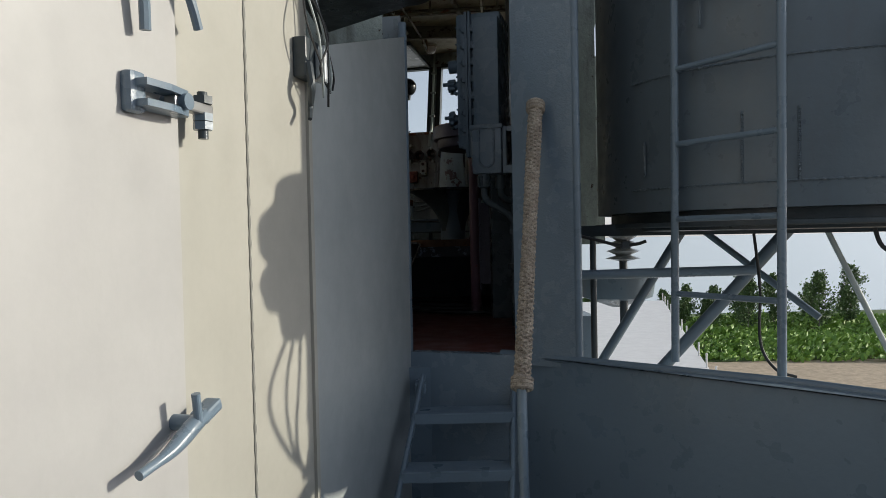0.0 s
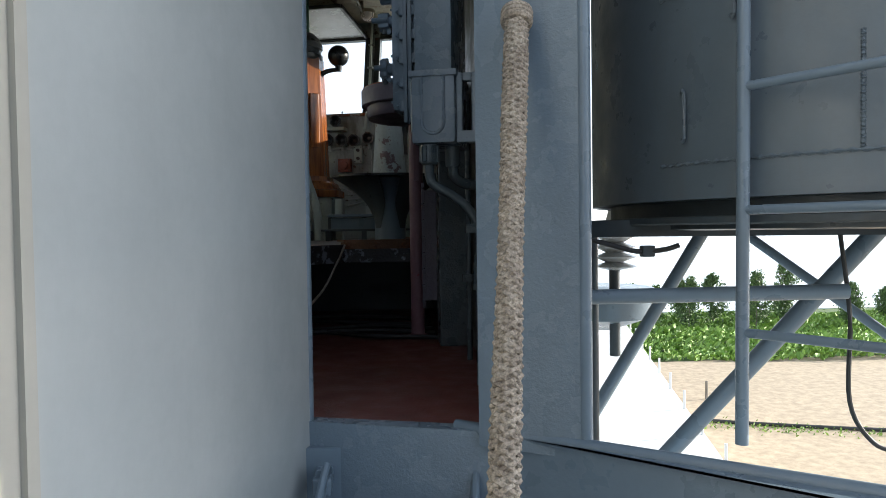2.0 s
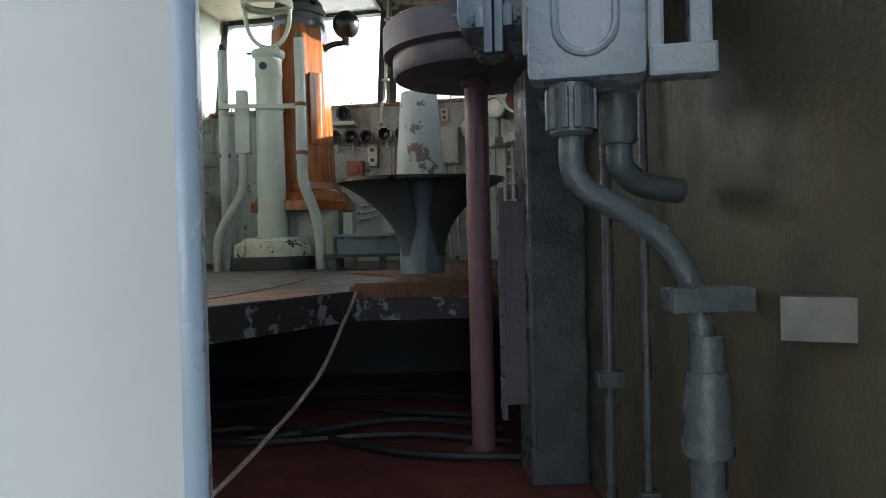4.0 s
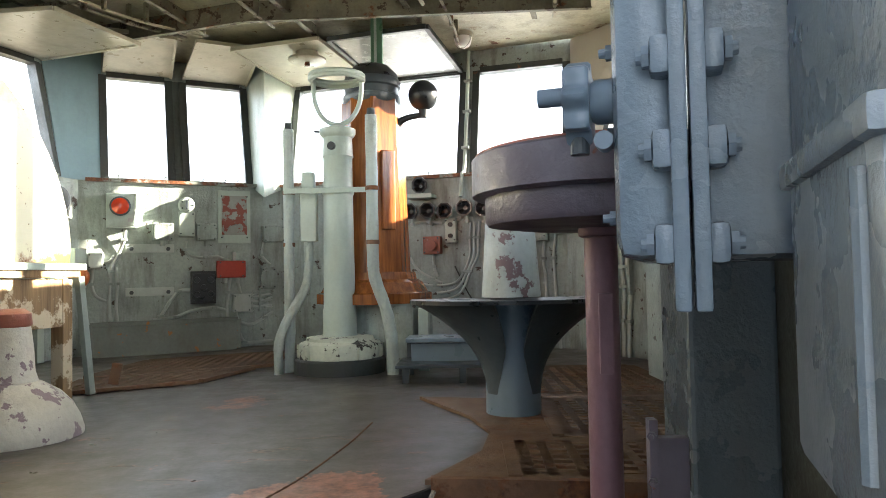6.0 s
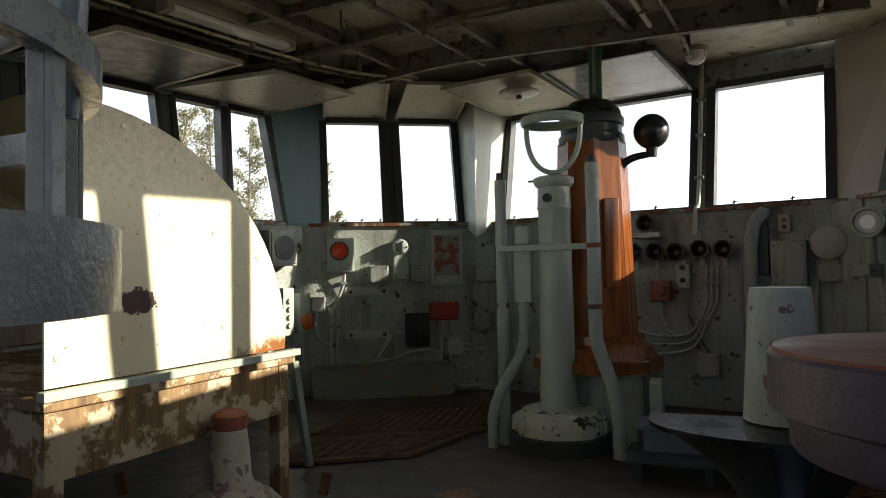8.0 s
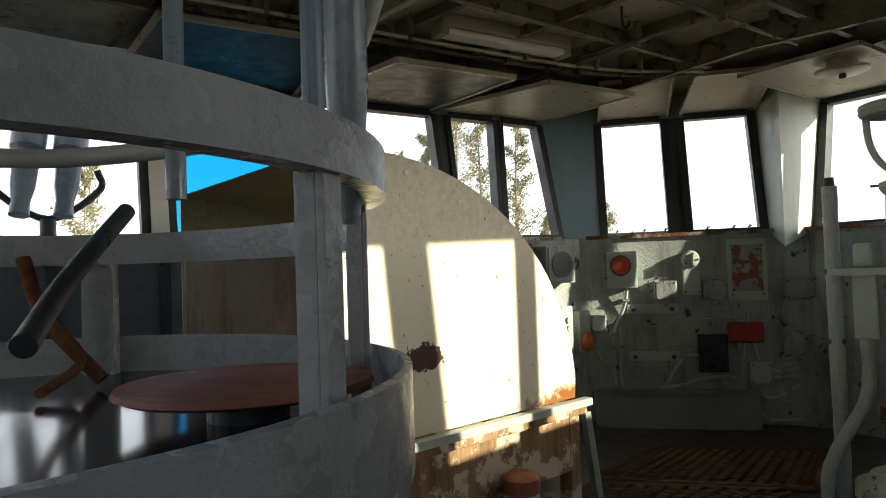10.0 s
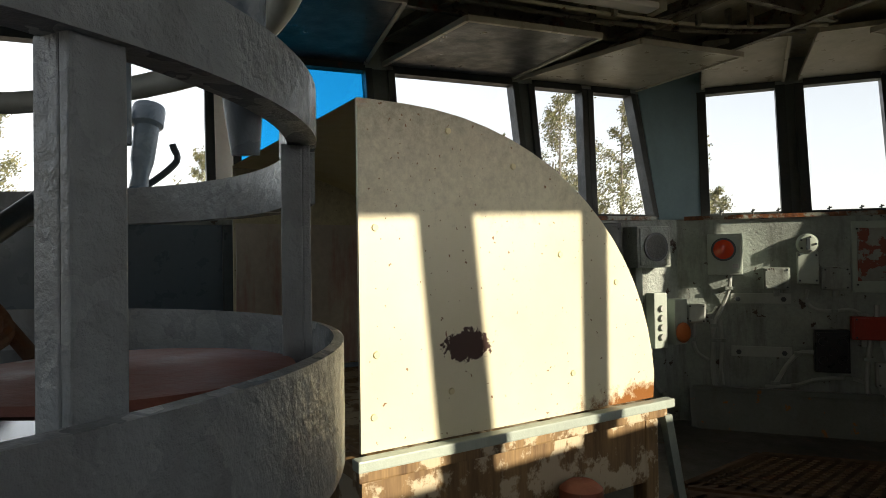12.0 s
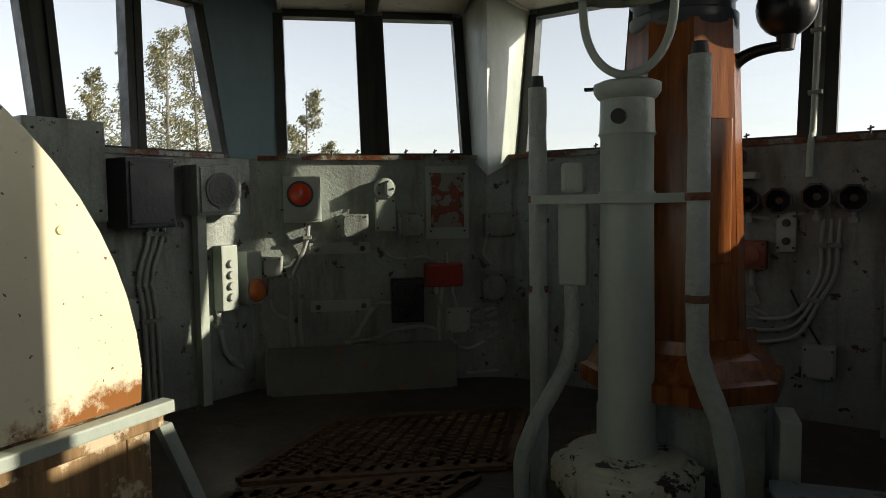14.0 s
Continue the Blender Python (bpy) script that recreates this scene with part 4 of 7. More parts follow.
def bell_base():
    c = Matrix.Translation((-1.967, 6.741, 0))
    root = thing("mushroom_ventilator", "peeling cream dome shaped stand with a red topped neck", "ventilator")
    peel = paint("peeling_cream_paint", (0.6, 0.57, 0.48), 0.5, 0.15, chip=(0.27, 0.2, 0.21), chip_at=0.55, grime_amount=0.3, bump=0.4, streak=False)
    part("dome", quick(lathe, [(0.27, FLOOR), (0.27, FLOOR + 0.02), (0.255, FLOOR + 0.07), (0.225, FLOOR + 0.13), (0.18, FLOOR + 0.18), (0.12, FLOOR + 0.22), (0.1, FLOOR + 0.23)], 40, c), peel, root, "", True)
    part("neck", quick(lathe, [(0.1, FLOOR + 0.22), (0.085, FLOOR + 0.27), (0.08, FLOOR + 0.36), (0.068, FLOOR + 0.46)], 28, c), peel, root, "", True)
    part("cap", quick(lathe, [(0.068, FLOOR + 0.46), (0.074, FLOOR + 0.47), (0.07, FLOOR + 0.515), (0.045, FLOOR + 0.535)], 28, c), REDTOP, root, "worn red cap", True)
    for s in (-1, 1):
        part("wing_nut", quick(box, (-0.02, -0.012, FLOOR + 0.24), (0.02, 0.012, FLOOR + 0.33), c @ pose(0.09 * s, -0.05, 0, 0, 12 * s, 20), 0.004), RUST, root)


bell_base()


def repeater_stand():
    c = Vector((0.14, 7.08, 0))
    T = Matrix.Translation(c)
    root = thing("repeater_stand", "dark steel column with a half-round shelf on flared brackets", "stand")
    part("stump", quick(lathe, [(0.13, FLOOR), (0.125, FLOOR + 0.02), (0.125, 1.86)], 32, T), GREY, root, "", True)
    bm = bmesh.new()
    poly = [(0.46 * math.cos(math.pi + math.pi * k / 24) * 1.0, -0.05 + 0.3 * math.sin(math.pi + math.pi * k / 24)) for k in range(25)]
    poly += [(0.46, 0.05), (-0.46, 0.05)]
    prism(bm, poly, 1.845, 1.862, T)
    part("shelf", bm, BLACK, root, "thin black half-round shelf")
    for a0, a1 in ((178, 258), (282, 362)):
        bm = bmesh.new()
        rows = []
        for k in range(13):
            u = k / 12
            z = 1.44 + 0.41 * u
            r = 0.128 + 0.33 * u ** 2.3
            wide = 0.35 + 0.65 * min(1, u * 2.2)
            mid = (a0 + a1) / 2
            row = []
            for j in range(9):
                g = math.radians(mid + (a1 - a0) / 2 * wide * (j / 4 - 1))
                squash = 1 - 0.32 * u
                row.append((r * math.cos(g), r * math.sin(g) * squash, z))
            rows.append(row)
        outer = [[bm.verts.new(c + Vector(p)) for p in row] for row in rows]
        inner = [[bm.verts.new(c + Vector((p[0] * 0.94, p[1] * 0.94, p[2] + 0.006))) for p in row] for row in rows]
        for i in range(12):
            for j in range(8):
                bm.faces.new((outer[i][j], outer[i][j + 1], outer[i + 1][j + 1], outer[i + 1][j]))
                bm.faces.new((inner[i][j + 1], inner[i][j], inner[i + 1][j], inner[i + 1][j + 1]))
        for i in range(12):
            for j in (0, 8):
                bm.faces.new((outer[i][j], outer[i + 1][j], inner[i + 1][j], inner[i][j]))
        for i in (0, 12):
            for j in range(8):
                bm.faces.new((outer[i][j], outer[i][j + 1], inner[i][j + 1], inner[i][j]))
        part("bracket", bm, DARKSTEEL, root, "flared dark sheet steel bracket", True)
    top = paint("flaking_white_column", (0.5, 0.55, 0.55), 0.45, 0.2, chip=(0.2, 0.13, 0.14), chip_at=0.58, grime_amount=0.3, bump=0.4)
    part("column", quick(lathe, [(0.135, 1.868), (0.105, 2.3), (0.1, 2.34)], 32, T), top, root, "flaking pale column", True)


repeater_stand()


def drum_table():
    c = Vector((0.285, 5.7, 0))
    T = Matrix.Translation(c)
    root = thing("drum_on_pillar", "faded purple steel drum with a worn red top on a pipe pillar", "drum")
    part("upper_drum", quick(lathe, [(0.315, 2.165), (0.325, 2.17), (0.325, 2.262), (0.318, 2.268)], 56, T), PURPLE, root, "", True)
    part("top_plate", quick(lathe, [(0.316, 2.268), (0.316, 2.274), (0.02, 2.278)], 56, T), REDTOP, root, "worn red top plate", True)
    part("lower_drum", quick(lathe, [(0.2, 2.085), (0.285, 2.095), (0.292, 2.105), (0.292, 2.166)], 56, T), PURPLE, root, "", True)
    pillar = paint("red_purple_pillar", (0.25, 0.13, 0.15), 0.4, 0.2, chip=(0.33, 0.03, 0.03), chip_at=0.66, grime_amount=0.2)
    part("pillar", quick(lathe, [(0.07, PIT), (0.07, PIT + 0.02), (0.042, PIT + 0.03), (0.042, 2.06), (0.055, 2.065), (0.055, 2.095)], 28, T), pillar, root, "", True)
    part("tag_plate", quick(box, (-0.018, -0.05, 1.72), (0.018, -0.04, 1.92), T, 0.003), pillar, root)


drum_table()


def bolt(bm, at, way, r=0.016, h=0.03):
    m, ln = along(at, Vector(at) + Vector(way))
    lathe(bm, [(r, 0), (r, h * 0.55)], 6, m)
    lathe(bm, [(r * 0.6, h * 0.55), (r * 0.55, h)], 10, m)


def gear_housing():
    """Tall grey gear case with a bolted flange, fluted handwheels, and its motor box towards the door."""
    root = thing("steering_gear_housing", "thickly painted grey gear case with bolted flanges and handwheels", "machine")
    M = pose(0.205, 4.74, 0, 0, 0, -16)

    def at(x, y, z):
        return M @ Vector((x, y, z))

    part("case", quick(box, (-0.088, 0.02, 1.985), (-0.008, 0.36, 2.9), M, 0.03), GREY_LUMPY, root, "", True)
    part("case", quick(box, (0.008, 0.03, 1.985), (0.22, 0.36, 2.9), M, 0.025), GREY_LUMPY, root, "", True)
    for a, b in ((-0.021, -0.0015), (0.0015, 0.021)):
        part("flange", quick(box, (a, -0.012, 1.925), (b, 0.06, 2.9), M, 0.005), GREY_LUMPY, root, "", True)
    for k in range(8):
        z = 2.004 + 0.112 * k
        for sd in (-1, 1):
            lo, hi = sorted((sd * 0.018, sd * 0.042))
            part("lug", quick(box, (lo, -0.008, z - 0.024), (hi, 0.05, z + 0.024), M, 0.008), GREY_LUMPY, root, "", True)
            bm = bmesh.new()
            bolt(bm, at(sd * 0.042, 0.006, z), (M.to_3x3() @ Vector((sd, 0, 0))), 0.0145, 0.015)
            part("bolt", bm, GREY_LUMPY, root)
        bm = bmesh.new()
        bolt(bm, at(-0.088, 0.1, z + 0.04), (M.to_3x3() @ Vector((-1, 0, 0))), 0.011, 0.02)
        part("bolt", bm, GREY_LUMPY, root)
    for hz, r, th in ((2.2, 0.057, 0.034), (2.43, 0.046, 0.05)):
        cx, cy = -0.135, 0.09
        m, h = along(at(cx + th / 2, cy, hz), at(cx - th / 2, cy, hz))
        bm = bmesh.new()
        n = 64
        rows = []
        for zz, sc in ((0, 0.93), (h * 0.12, 1.0), (h * 0.88, 1.0), (h, 0.93)):
            rows.append([bm.verts.new(m @ Vector((sc * (r - 0.006 + 0.006 * math.cos(16 * math.pi * i / n)) * math.cos(2 * math.pi * i / n), sc * (r - 0.006 + 0.006 * math.cos(16 * math.pi * i / n)) * math.sin(2 * math.pi * i / n), zz))) for i in range(n)])
        bm.faces.new(rows[0][::-1])
        bm.faces.new(rows[-1])
        for p, q in zip(rows, rows[1:]):
            for i in range(n):
                bm.faces.new((p[i], p[(i + 1) % n], q[(i + 1) % n], q[i]))
        wheel = part("handwheel", bm, GREY, root, "fluted grey handwheel", True)
        part("spindle", quick(rod, at(cx - th / 2 - 0.038, cy, hz + 0.012), at(cx - th / 2, cy, hz + 0.012), 0.013), GREY, root, "", True)
        part("boss", quick(lathe, [(0.026, 0), (0.03, 0.006), (0.03, 0.04), (0.038, 0.042), (0.038, 0.06)], 20, along(at(cx + th / 2, cy, hz), at(0, cy, hz))[0]), GREY, root, "", True)
        part("pin", quick(rod, at(-0.1, cy - 0.02, hz - 0.06), at(-0.1, cy - 0.05, hz - 0.06), 0.012), GREY, root, "", True)
        part("stud", quick(rod, at(cx, cy, hz - r - 0.012), at(cx, cy, hz - r + 0.01), 0.013), DARKSTEEL, wheel)
    part("top_pipe", quick(rod, at(-0.15, 0.09, 2.56), at(0.0, 0.09, 2.56), 0.045), GREY, root, "", True)
    # motor box with its raised panel
    part("motor_box", quick(box, (0.097, -0.357, 1.778), (0.285, -0.03, 2.075), M, 0.016), GREY_LIGHT, root, "pale grey painted cover box", True)
    part("motor_box", quick(box, (0.11, -0.345, 2.075), (0.272, 0.03, 2.75), M, 0.016), GREY_LUMPY, root, "", True)
    part("band", quick(box, (0.088, -0.366, 2.055), (0.294, -0.03, 2.082), M, 0.007), GREY_LIGHT, root, "", True)
    bm = bmesh.new()
    pts = [at(0.143, -0.358, 2.05)] + [at(0.19 - 0.047 * math.cos(math.pi * k / 10), -0.358, 1.865 - 0.047 * math.sin(math.pi * k / 10)) for k in range(11)] + [at(0.237, -0.358, 2.05)]
    tube(bm, pts, 0.007, 8, 1, curve=False)
    part("panel_bead", bm, GREY_LIGHT, root, "raised U shaped bead", True)
    part("side_bead", quick(tube, [at(0.096, -0.32, 2.04), at(0.096, -0.32, 1.83)], 0.008, 8), GREY_LIGHT, root, "", True)
    for lo, hi in (((0.286, -0.335, 1.79), (0.312, -0.29, 2.07)), ((0.35, -0.335, 1.79), (0.385, -0.29, 2.07)), ((0.287, -0.34, 1.778), (0.392, -0.285, 1.828)), ((0.312, -0.334, 2.035), (0.35, -0.291, 2.069))):
        part("bracket_bar", quick(box, lo, hi, M, 0.006), GREY_LIGHT, root)
    T = Matrix.Translation(at(0.165, -0.315, 0))
    nut = part("gland_nut", quick(lathe, [(0.03, 1.692), (0.036, 1.698), (0.036, 1.776)], 24, T), DIMGREY, root, "castellated cable gland", True)
    for k in range(12):
        part("gland_rib", quick(box, (-0.006, 0.033, 1.702), (0.006, 0.043, 1.768), T @ pose(0, 0, 0, 0, 0, 30 * k), 0.002), DIMGREY, nut)
    T = Matrix.Translation(at(0.245, -0.2, 0))
    part("gland_nut", quick(lathe, [(0.028, 1.69), (0.033, 1.696), (0.033, 1.778)], 20, T), DIMGREY, root, "second cable gland", True)
    part("elbow", quick(tube, [at(0.245, -0.2, 1.695), at(0.25, -0.19, 1.65), at(0.29, -0.15, 1.62), at(0.36, -0.1, 1.61)], 0.024, 12), DIMGREY, root, "bent pipe elbow", True)
    g0 = at(0.165, -0.315, 0)
    part("cable", quick(tube, [g0 + Vector(q) for q in ((0, 0, 1.7), (0, 0, 1.645), (0.02, 0, 1.605), (0.09, 0, 1.565), (0.16, 0, 1.51), (0.205, 0, 1.42), (0.218, -0.01, 1.3))], 0.021, 14), DIMGREY, root, "grey painted armoured cable", True)
    part("column", quick(box, (0.395, 5.37, PIT), (0.578, 5.57, 2.05), None, 0.01), DIMGREY, root, "thickly painted dark steel column")
    part("cover_plate", quick(box, (0.305, 5.33, 1.02), (0.378, 5.36, 1.64), None, 0.004), PURPLE, root, "purple painted cover plate")
    part("cover_rim", quick(box, (0.295, 5.31, 0.98), (0.312, 5.34, 1.68), None, 0.002), PURPLE, root)
    for k in range(8):
        bm = bmesh.new()
        bolt(bm, (0.3, 5.31, 1.02 + 0.09 * k), (-0.4, -1, 0), 0.009, 0.018)
        part("bolt", bm, PURPLE, root)


gear_housing()

# conduits along the entry wall
for k, (x, y, r) in enumerate(((0.495, 4.382, 0.029), (0.51, 4.95, 0.014), (0.55, 4.8, 0.01))):
    root = thing("conduit", "grey painted steel conduit clipped to the bulkhead", "conduit", "entry conduits")
    part("pipe", quick(rod, (x, y, PIT), (x, y, 1.36 if k == 0 else 2.1), r), DIMGREY, root, "", True)
    if k == 0:
        part("coupling", quick(rod, (x, y, 1.16), (x, y, 1.3), r * 1.5, r * 1.2), DIMGREY, root, "", True)
    part("clip", quick(box, (x - r * 2.4, y - r - 0.006, 1.4 - 0.25 * k), (x + r * 2.4, y + 0.02, 1.44 - 0.25 * k), None, 0.003), DIMGREY, root)


def bearing_cage():
    """Round tub with flat posts and a polygon ring over it, carried on a pedestal."""
    c = Vector((-1.6, 4.84, 0))
    T = Matrix.Translation(c)
    root = thing("lookout_sight_tub", "grey painted steel tub with flat posts, a ring and pipe guards", "sight mount")
    R = 0.68
    bm = bmesh.new()
    n = 96
    prof = [(R, 2.36), (R, 2.5), (R - 0.012, 2.502), (R - 0.012, 2.37)]
    rings = [[bm.verts.new(T @ Vector((r * math.cos(2 * math.pi * i / n), r * math.sin(2 * math.pi * i / n), z))) for i in range(n)] for r, z in prof]
    for a, b in zip(rings, rings[1:] + rings[:1]):
        for i in range(n):
            bm.faces.new((a[i], a[(i + 1) % n], b[(i + 1) % n], b[i]))
    part("band", bm, TUBGREY, root, "", True)
    wet = plain("wet_dark_paint", (0.03, 0.03, 0.045), 0.12)
    part("tub_floor", quick(lathe, [(R - 0.014, 2.405), (R - 0.014, 2.42)], 64, T), wet, root, "wet dark tub floor", True)
    d = Matrix.Translation((-1.345, 5.2, 0))
    part("disc", quick(lathe, [(0.175, 2.462), (0.188, 2.468), (0.184, 2.476), (0.05, 2.478)], 56, d), REDTOP, root, "red painted disc", True)
    part("disc_hub", quick(lathe, [(0.06, 2.42), (0.06, 2.465)], 24, d), DARKSTEEL, root)
    part("pedestal", quick(lathe, [(0.24, FLOOR), (0.24, FLOOR + 0.03), (0.12, FLOOR + 0.06), (0.12, 2.3), (0.4, 2.405)], 32, T), DARKSTEEL, root, "dark steel pedestal", True)
    for a, w in ((24, 0.042), (66, 0.075), (137, 0.08), (205, 0.08), (265, 0.08), (318, 0.07)):
        m = T @ pose(0, 0, 0, 0, 0, a) @ pose(R - 0.045, 0, 0)
        bm = bmesh.new()
        top = 2.75 if a in (24, 318, 66) else 2.68
        box(bm, (-0.004, -w / 2, 2.42), (0.006, w / 2, top), m, 0.002)
        box(bm, (-0.03, -w / 2, 2.42), (-0.004, -w / 2 + 0.01, top - 0.01), m, 0.002)
        part("post", bm, TUBGREY, root, "flat steel angle post")
    for a0, a1, z0, z1 in ((-95, 74, 2.738, 2.8), (66, 272, 2.668, 2.736)):
        bm = bmesh.new()
        rows = []
        for i in range(61):
            g = math.radians(a0 + (a1 - a0) * i / 60)
            rows.append([bm.verts.new(T @ Vector((r * math.cos(g), r * math.sin(g), z))) for r, z in ((R - 0.03, z0), (R - 0.03, z1), (R - 0.066, z1), (R - 0.066, z0))])
        bm.faces.new(rows[0])
        bm.faces.new(rows[-1][::-1])
        for p, q in zip(rows, rows[1:]):
            for i in range(4):
                bm.faces.new((p[i], p[(i + 1) % 4], q[(i + 1) % 4], q[i]))
        part("ring_bar", bm, TUBGREY, root, "curved flat bar over the tub", True)
    part("pipe_guard", quick(tube, [(-1.19, 5.275, 2.7), (-1.185, 5.27, 2.77), (-1.175, 5.262, 2.86), (-1.16, 5.25, 3.0), (-1.155, 5.245, 3.2), (-1.155, 5.245, 3.6)], lambda u: 0.014 + 0.016 * min(1, u * 2.2), 14), GREY_LIGHT, root, "upright guard pipe flattened at its foot", True)
    part("pipe_guard", quick(tube, [(-1.3, 5.3, 2.79), (-1.3, 5.3, 3.0), (-1.3, 5.3, 3.6)], 0.018, 12), GREY, root, "upright guard pipe", True)
    part("pipe_guard", quick(tube, [(-1.75, 5.3, 2.79), (-1.75, 5.3, 3.0), (-1.75, 5.3, 3.6)], 0.02, 12), GREY, root, "upright guard pipe", True)
    part("pipe_guard", quick(tube, [(-1.27, 5.42, 3.13), (-1.35, 5.43, 3.03), (-1.5, 5.46, 2.97), (-1.75, 5.43, 2.93), (-2.1, 5.2, 2.91), (-2.2, 4.9, 2.91)], 0.022, 12), CABLE, root, "bent guard pipe", True)
    part("link_rod", quick(tube, [(-1.591, 4.975, 2.536), (-1.826, 5.122, 2.636), (-2.028, 5.32, 2.79)], 0.02, 12), DARKSTEEL, root, "dark link rod", True)
    part("link_rod", quick(tube, [(-1.982, 5.093, 2.681), (-1.929, 5.113, 2.565), (-1.852, 5.191, 2.436)], 0.014, 10), RUST, root, "rusty link rod", True)
    part("link_rod", quick(tube, [(-1.774, 5.053, 2.436), (-1.864, 5.157, 2.479), (-1.93, 5.113, 2.565)], 0.01, 8), RUST, root, "rusty link rod", True)


bearing_cage()

# fluorescent fitting
d = Vector((0.27, 0.89, 0)).normalized()
root = thing("ceiling_light", "dusty cream fluorescent light fitting under the ceiling", "lamp")
m = Matrix.Translation((-2.87, 7.985, CEILING - 0.1)) @ d.to_track_quat("Y", "Z").to_matrix().to_4x4()
part("housing", quick(box, (-0.07, -0.48, 0.02), (0.07, 0.48, 0.1), m, 0.012), SHUTTER, root)
part("diffuser", quick(box, (-0.055, -0.44, -0.02), (0.055, 0.44, 0.02), m, 0.016), TUBEWHITE, root, "dusty clear cover")
for s in (-0.46, 0.46):
    part("end_cap", quick(box, (-0.06, s - 0.025, -0.025), (0.06, s + 0.025, 0.03), m, 0.006), SHUTTER, root)

# glass dome light by the glazed sash
root = thing("dome_light", "small glass dome light under the front ceiling", "lamp")
m = Matrix.Translation((-0.06, 9.9, CEILING))
part("base", quick(lathe, [(0.085, -0.035), (0.09, -0.03), (0.09, 0.0)], 28, m), SHUTTER, root, "", True)
part("dome", quick(lathe, [(0.02, -0.125), (0.05, -0.115), (0.07, -0.09), (0.078, -0.05), (0.078, -0.034)], 28, m), TUBEWHITE, root, "white glass dome", True)
for k in range(4):
    a = math.radians(45 + 90 * k)
    part("guard_wire", quick(tube, [m @ Vector((0.086 * math.cos(a), 0.086 * math.sin(a), -0.02)), m @ Vector((0.084 * math.cos(a), 0.084 * math.sin(a), -0.09)), m @ Vector((0.0, 0.0, -0.135))], 0.004, 6), STEEL, root)
# green stanchion between the swung-up shutters
GREENPOST = paint("green_post_paint", (0.06, 0.15, 0.09), 0.35, 0.2, chip=(0.25, 0.24, 0.2), chip_at=0.68, grime_amount=0.3)
root = thing("stanchion", "green painted steel stanchion up to the ceiling", "stanchion")
part("channel", quick(box, (-0.79, 9.25, 3.6), (-0.7, 9.31, CEILING + 0.002), None, 0.006), GREENPOST, root)
part("edge_strip", quick(box, (-0.762, 9.238, 3.6), (-0.742, 9.252, CEILING), None, 0.002), MINT, root, "pale worn strip")
root = thing("mullion_pipe", "pale green conduit up the window mullion", "conduit")
part("pipe", quick(tube, [FB.lean(1.935, SILL - 0.22, -0.15), FB.lean(1.935, SILL - 0.02, -0.13), FB.lean(1.935, SILL + 0.12, -0.05), FB.lean(1.935, HEAD, -0.05), FB.lean(1.935, CEILING - 0.02, -0.06)], 0.018, 10), MINTWHITE, root, "", True)
for z in (SILL + 0.25, SILL + 0.6, SILL + 0.9):
    p = FB.lean(1.935, z, -0.05)
    part("clip", quick(box, (-0.035, -0.02, -0.012), (0.035, 0.055, 0.012), Matrix.Translation(p) @ FB.basis(0, 0).to_3x3().to_4x4() @ pose(0, 0, 0, 0, 0, 180), 0.003), MINT, root)
# runs of conduit and hooks under the deckhead
for k, (pts, r) in enumerate((([(-3.6, 6.2), (-2.9, 8.6), (-2.35, 9.45)], 0.016), ([(-3.45, 6.2), (-2.75, 8.6), (-2.2, 9.4)], 0.012), ([(-2.2, 6.0), (-1.55, 9.2)], 0.014), ([(-0.9, 5.4), (-0.35, 8.9)], 0.016), ([(-0.78, 5.4), (-0.2, 8.9), (-0.1, 9.7)], 0.012), ([(-3.9, 7.2), (-1.0, 6.75), (0.9, 6.5)], 0.014), ([(-3.3, 8.75), (-1.2, 8.25), (1.1, 7.9)], 0.018), ([(0.35, 5.9), (0.65, 9.2)], 0.014))):
    root = thing("ceiling_conduit", "rust spotted conduit clipped under the ceiling beams", "conduit", "ceiling conduits")
    path = [(x, y, CEILING - 0.125 - 0.012 * (k % 3)) for x, y in pts]
    part("pipe", quick(tube, path, r, 8), CEIL if k % 2 else RIBRUST, root, "", True)
    n = 6
    for i in range(n):
        u = (i + 0.5) / n * (len(path) - 1)
        a, b = Vector(path[int(u)]), Vector(path[int(u) + 1])
        p = a.lerp(b, u - int(u))
        part("hanger", quick(box, (-0.012, -r - 0.006, -r - 0.004), (0.012, r + 0.006, CEILING - p.z), Matrix.Translation(p) @ pose(0, 0, 0, 0, 0, math.degrees(math.atan2(b.y - a.y, b.x - a.x))), 0.002), RIBRUST, root)
for x, y in ((-2.6, 7.1), (-1.9, 7.5), (-1.3, 7.1), (-2.2, 8.2), (-1.1, 8.2), (-0.4, 7.6), (0.4, 7.4), (0.3, 8.4)):
    root = thing("ceiling_hook", "small dark iron hook hanging from the ceiling", "hook", "ceiling hooks")
    part("hook", quick(tube, [(x, y, CEILING), (x, y, CEILING - 0.09), (x + 0.015, y, CEILING - 0.13), (x + 0.04, y, CEILING - 0.12), (x + 0.045, y, CEILING - 0.095)], 0.007, 6), FRAMEBLACK, root)
# clips standing along the window ledge
for fa, ss in ((FA, (-0.42, -0.2, -0.03, 0.3, 0.5, 0.62)), (FB, (0.3, 0.7, 1.15, 1.6, 2.2, 2.6))):
    for s in ss:
        root = thing("ledge_clip", "small rusty clip standing on the window ledge", "clip", "ledge clips")
        p = fa.lean(s, SILL - 0.004, -0.055)
        part("stem", quick(rod, p, p + Vector((0, 0, 0.05)), 0.006, 0.005, 8), FRAMEBLACK, root)
        part("ear", quick(rod, p + Vector((-0.014, 0, 0.03)), p + Vector((0.016, 0, 0.042)), 0.005, None, 8), FRAMEBLACK, root)

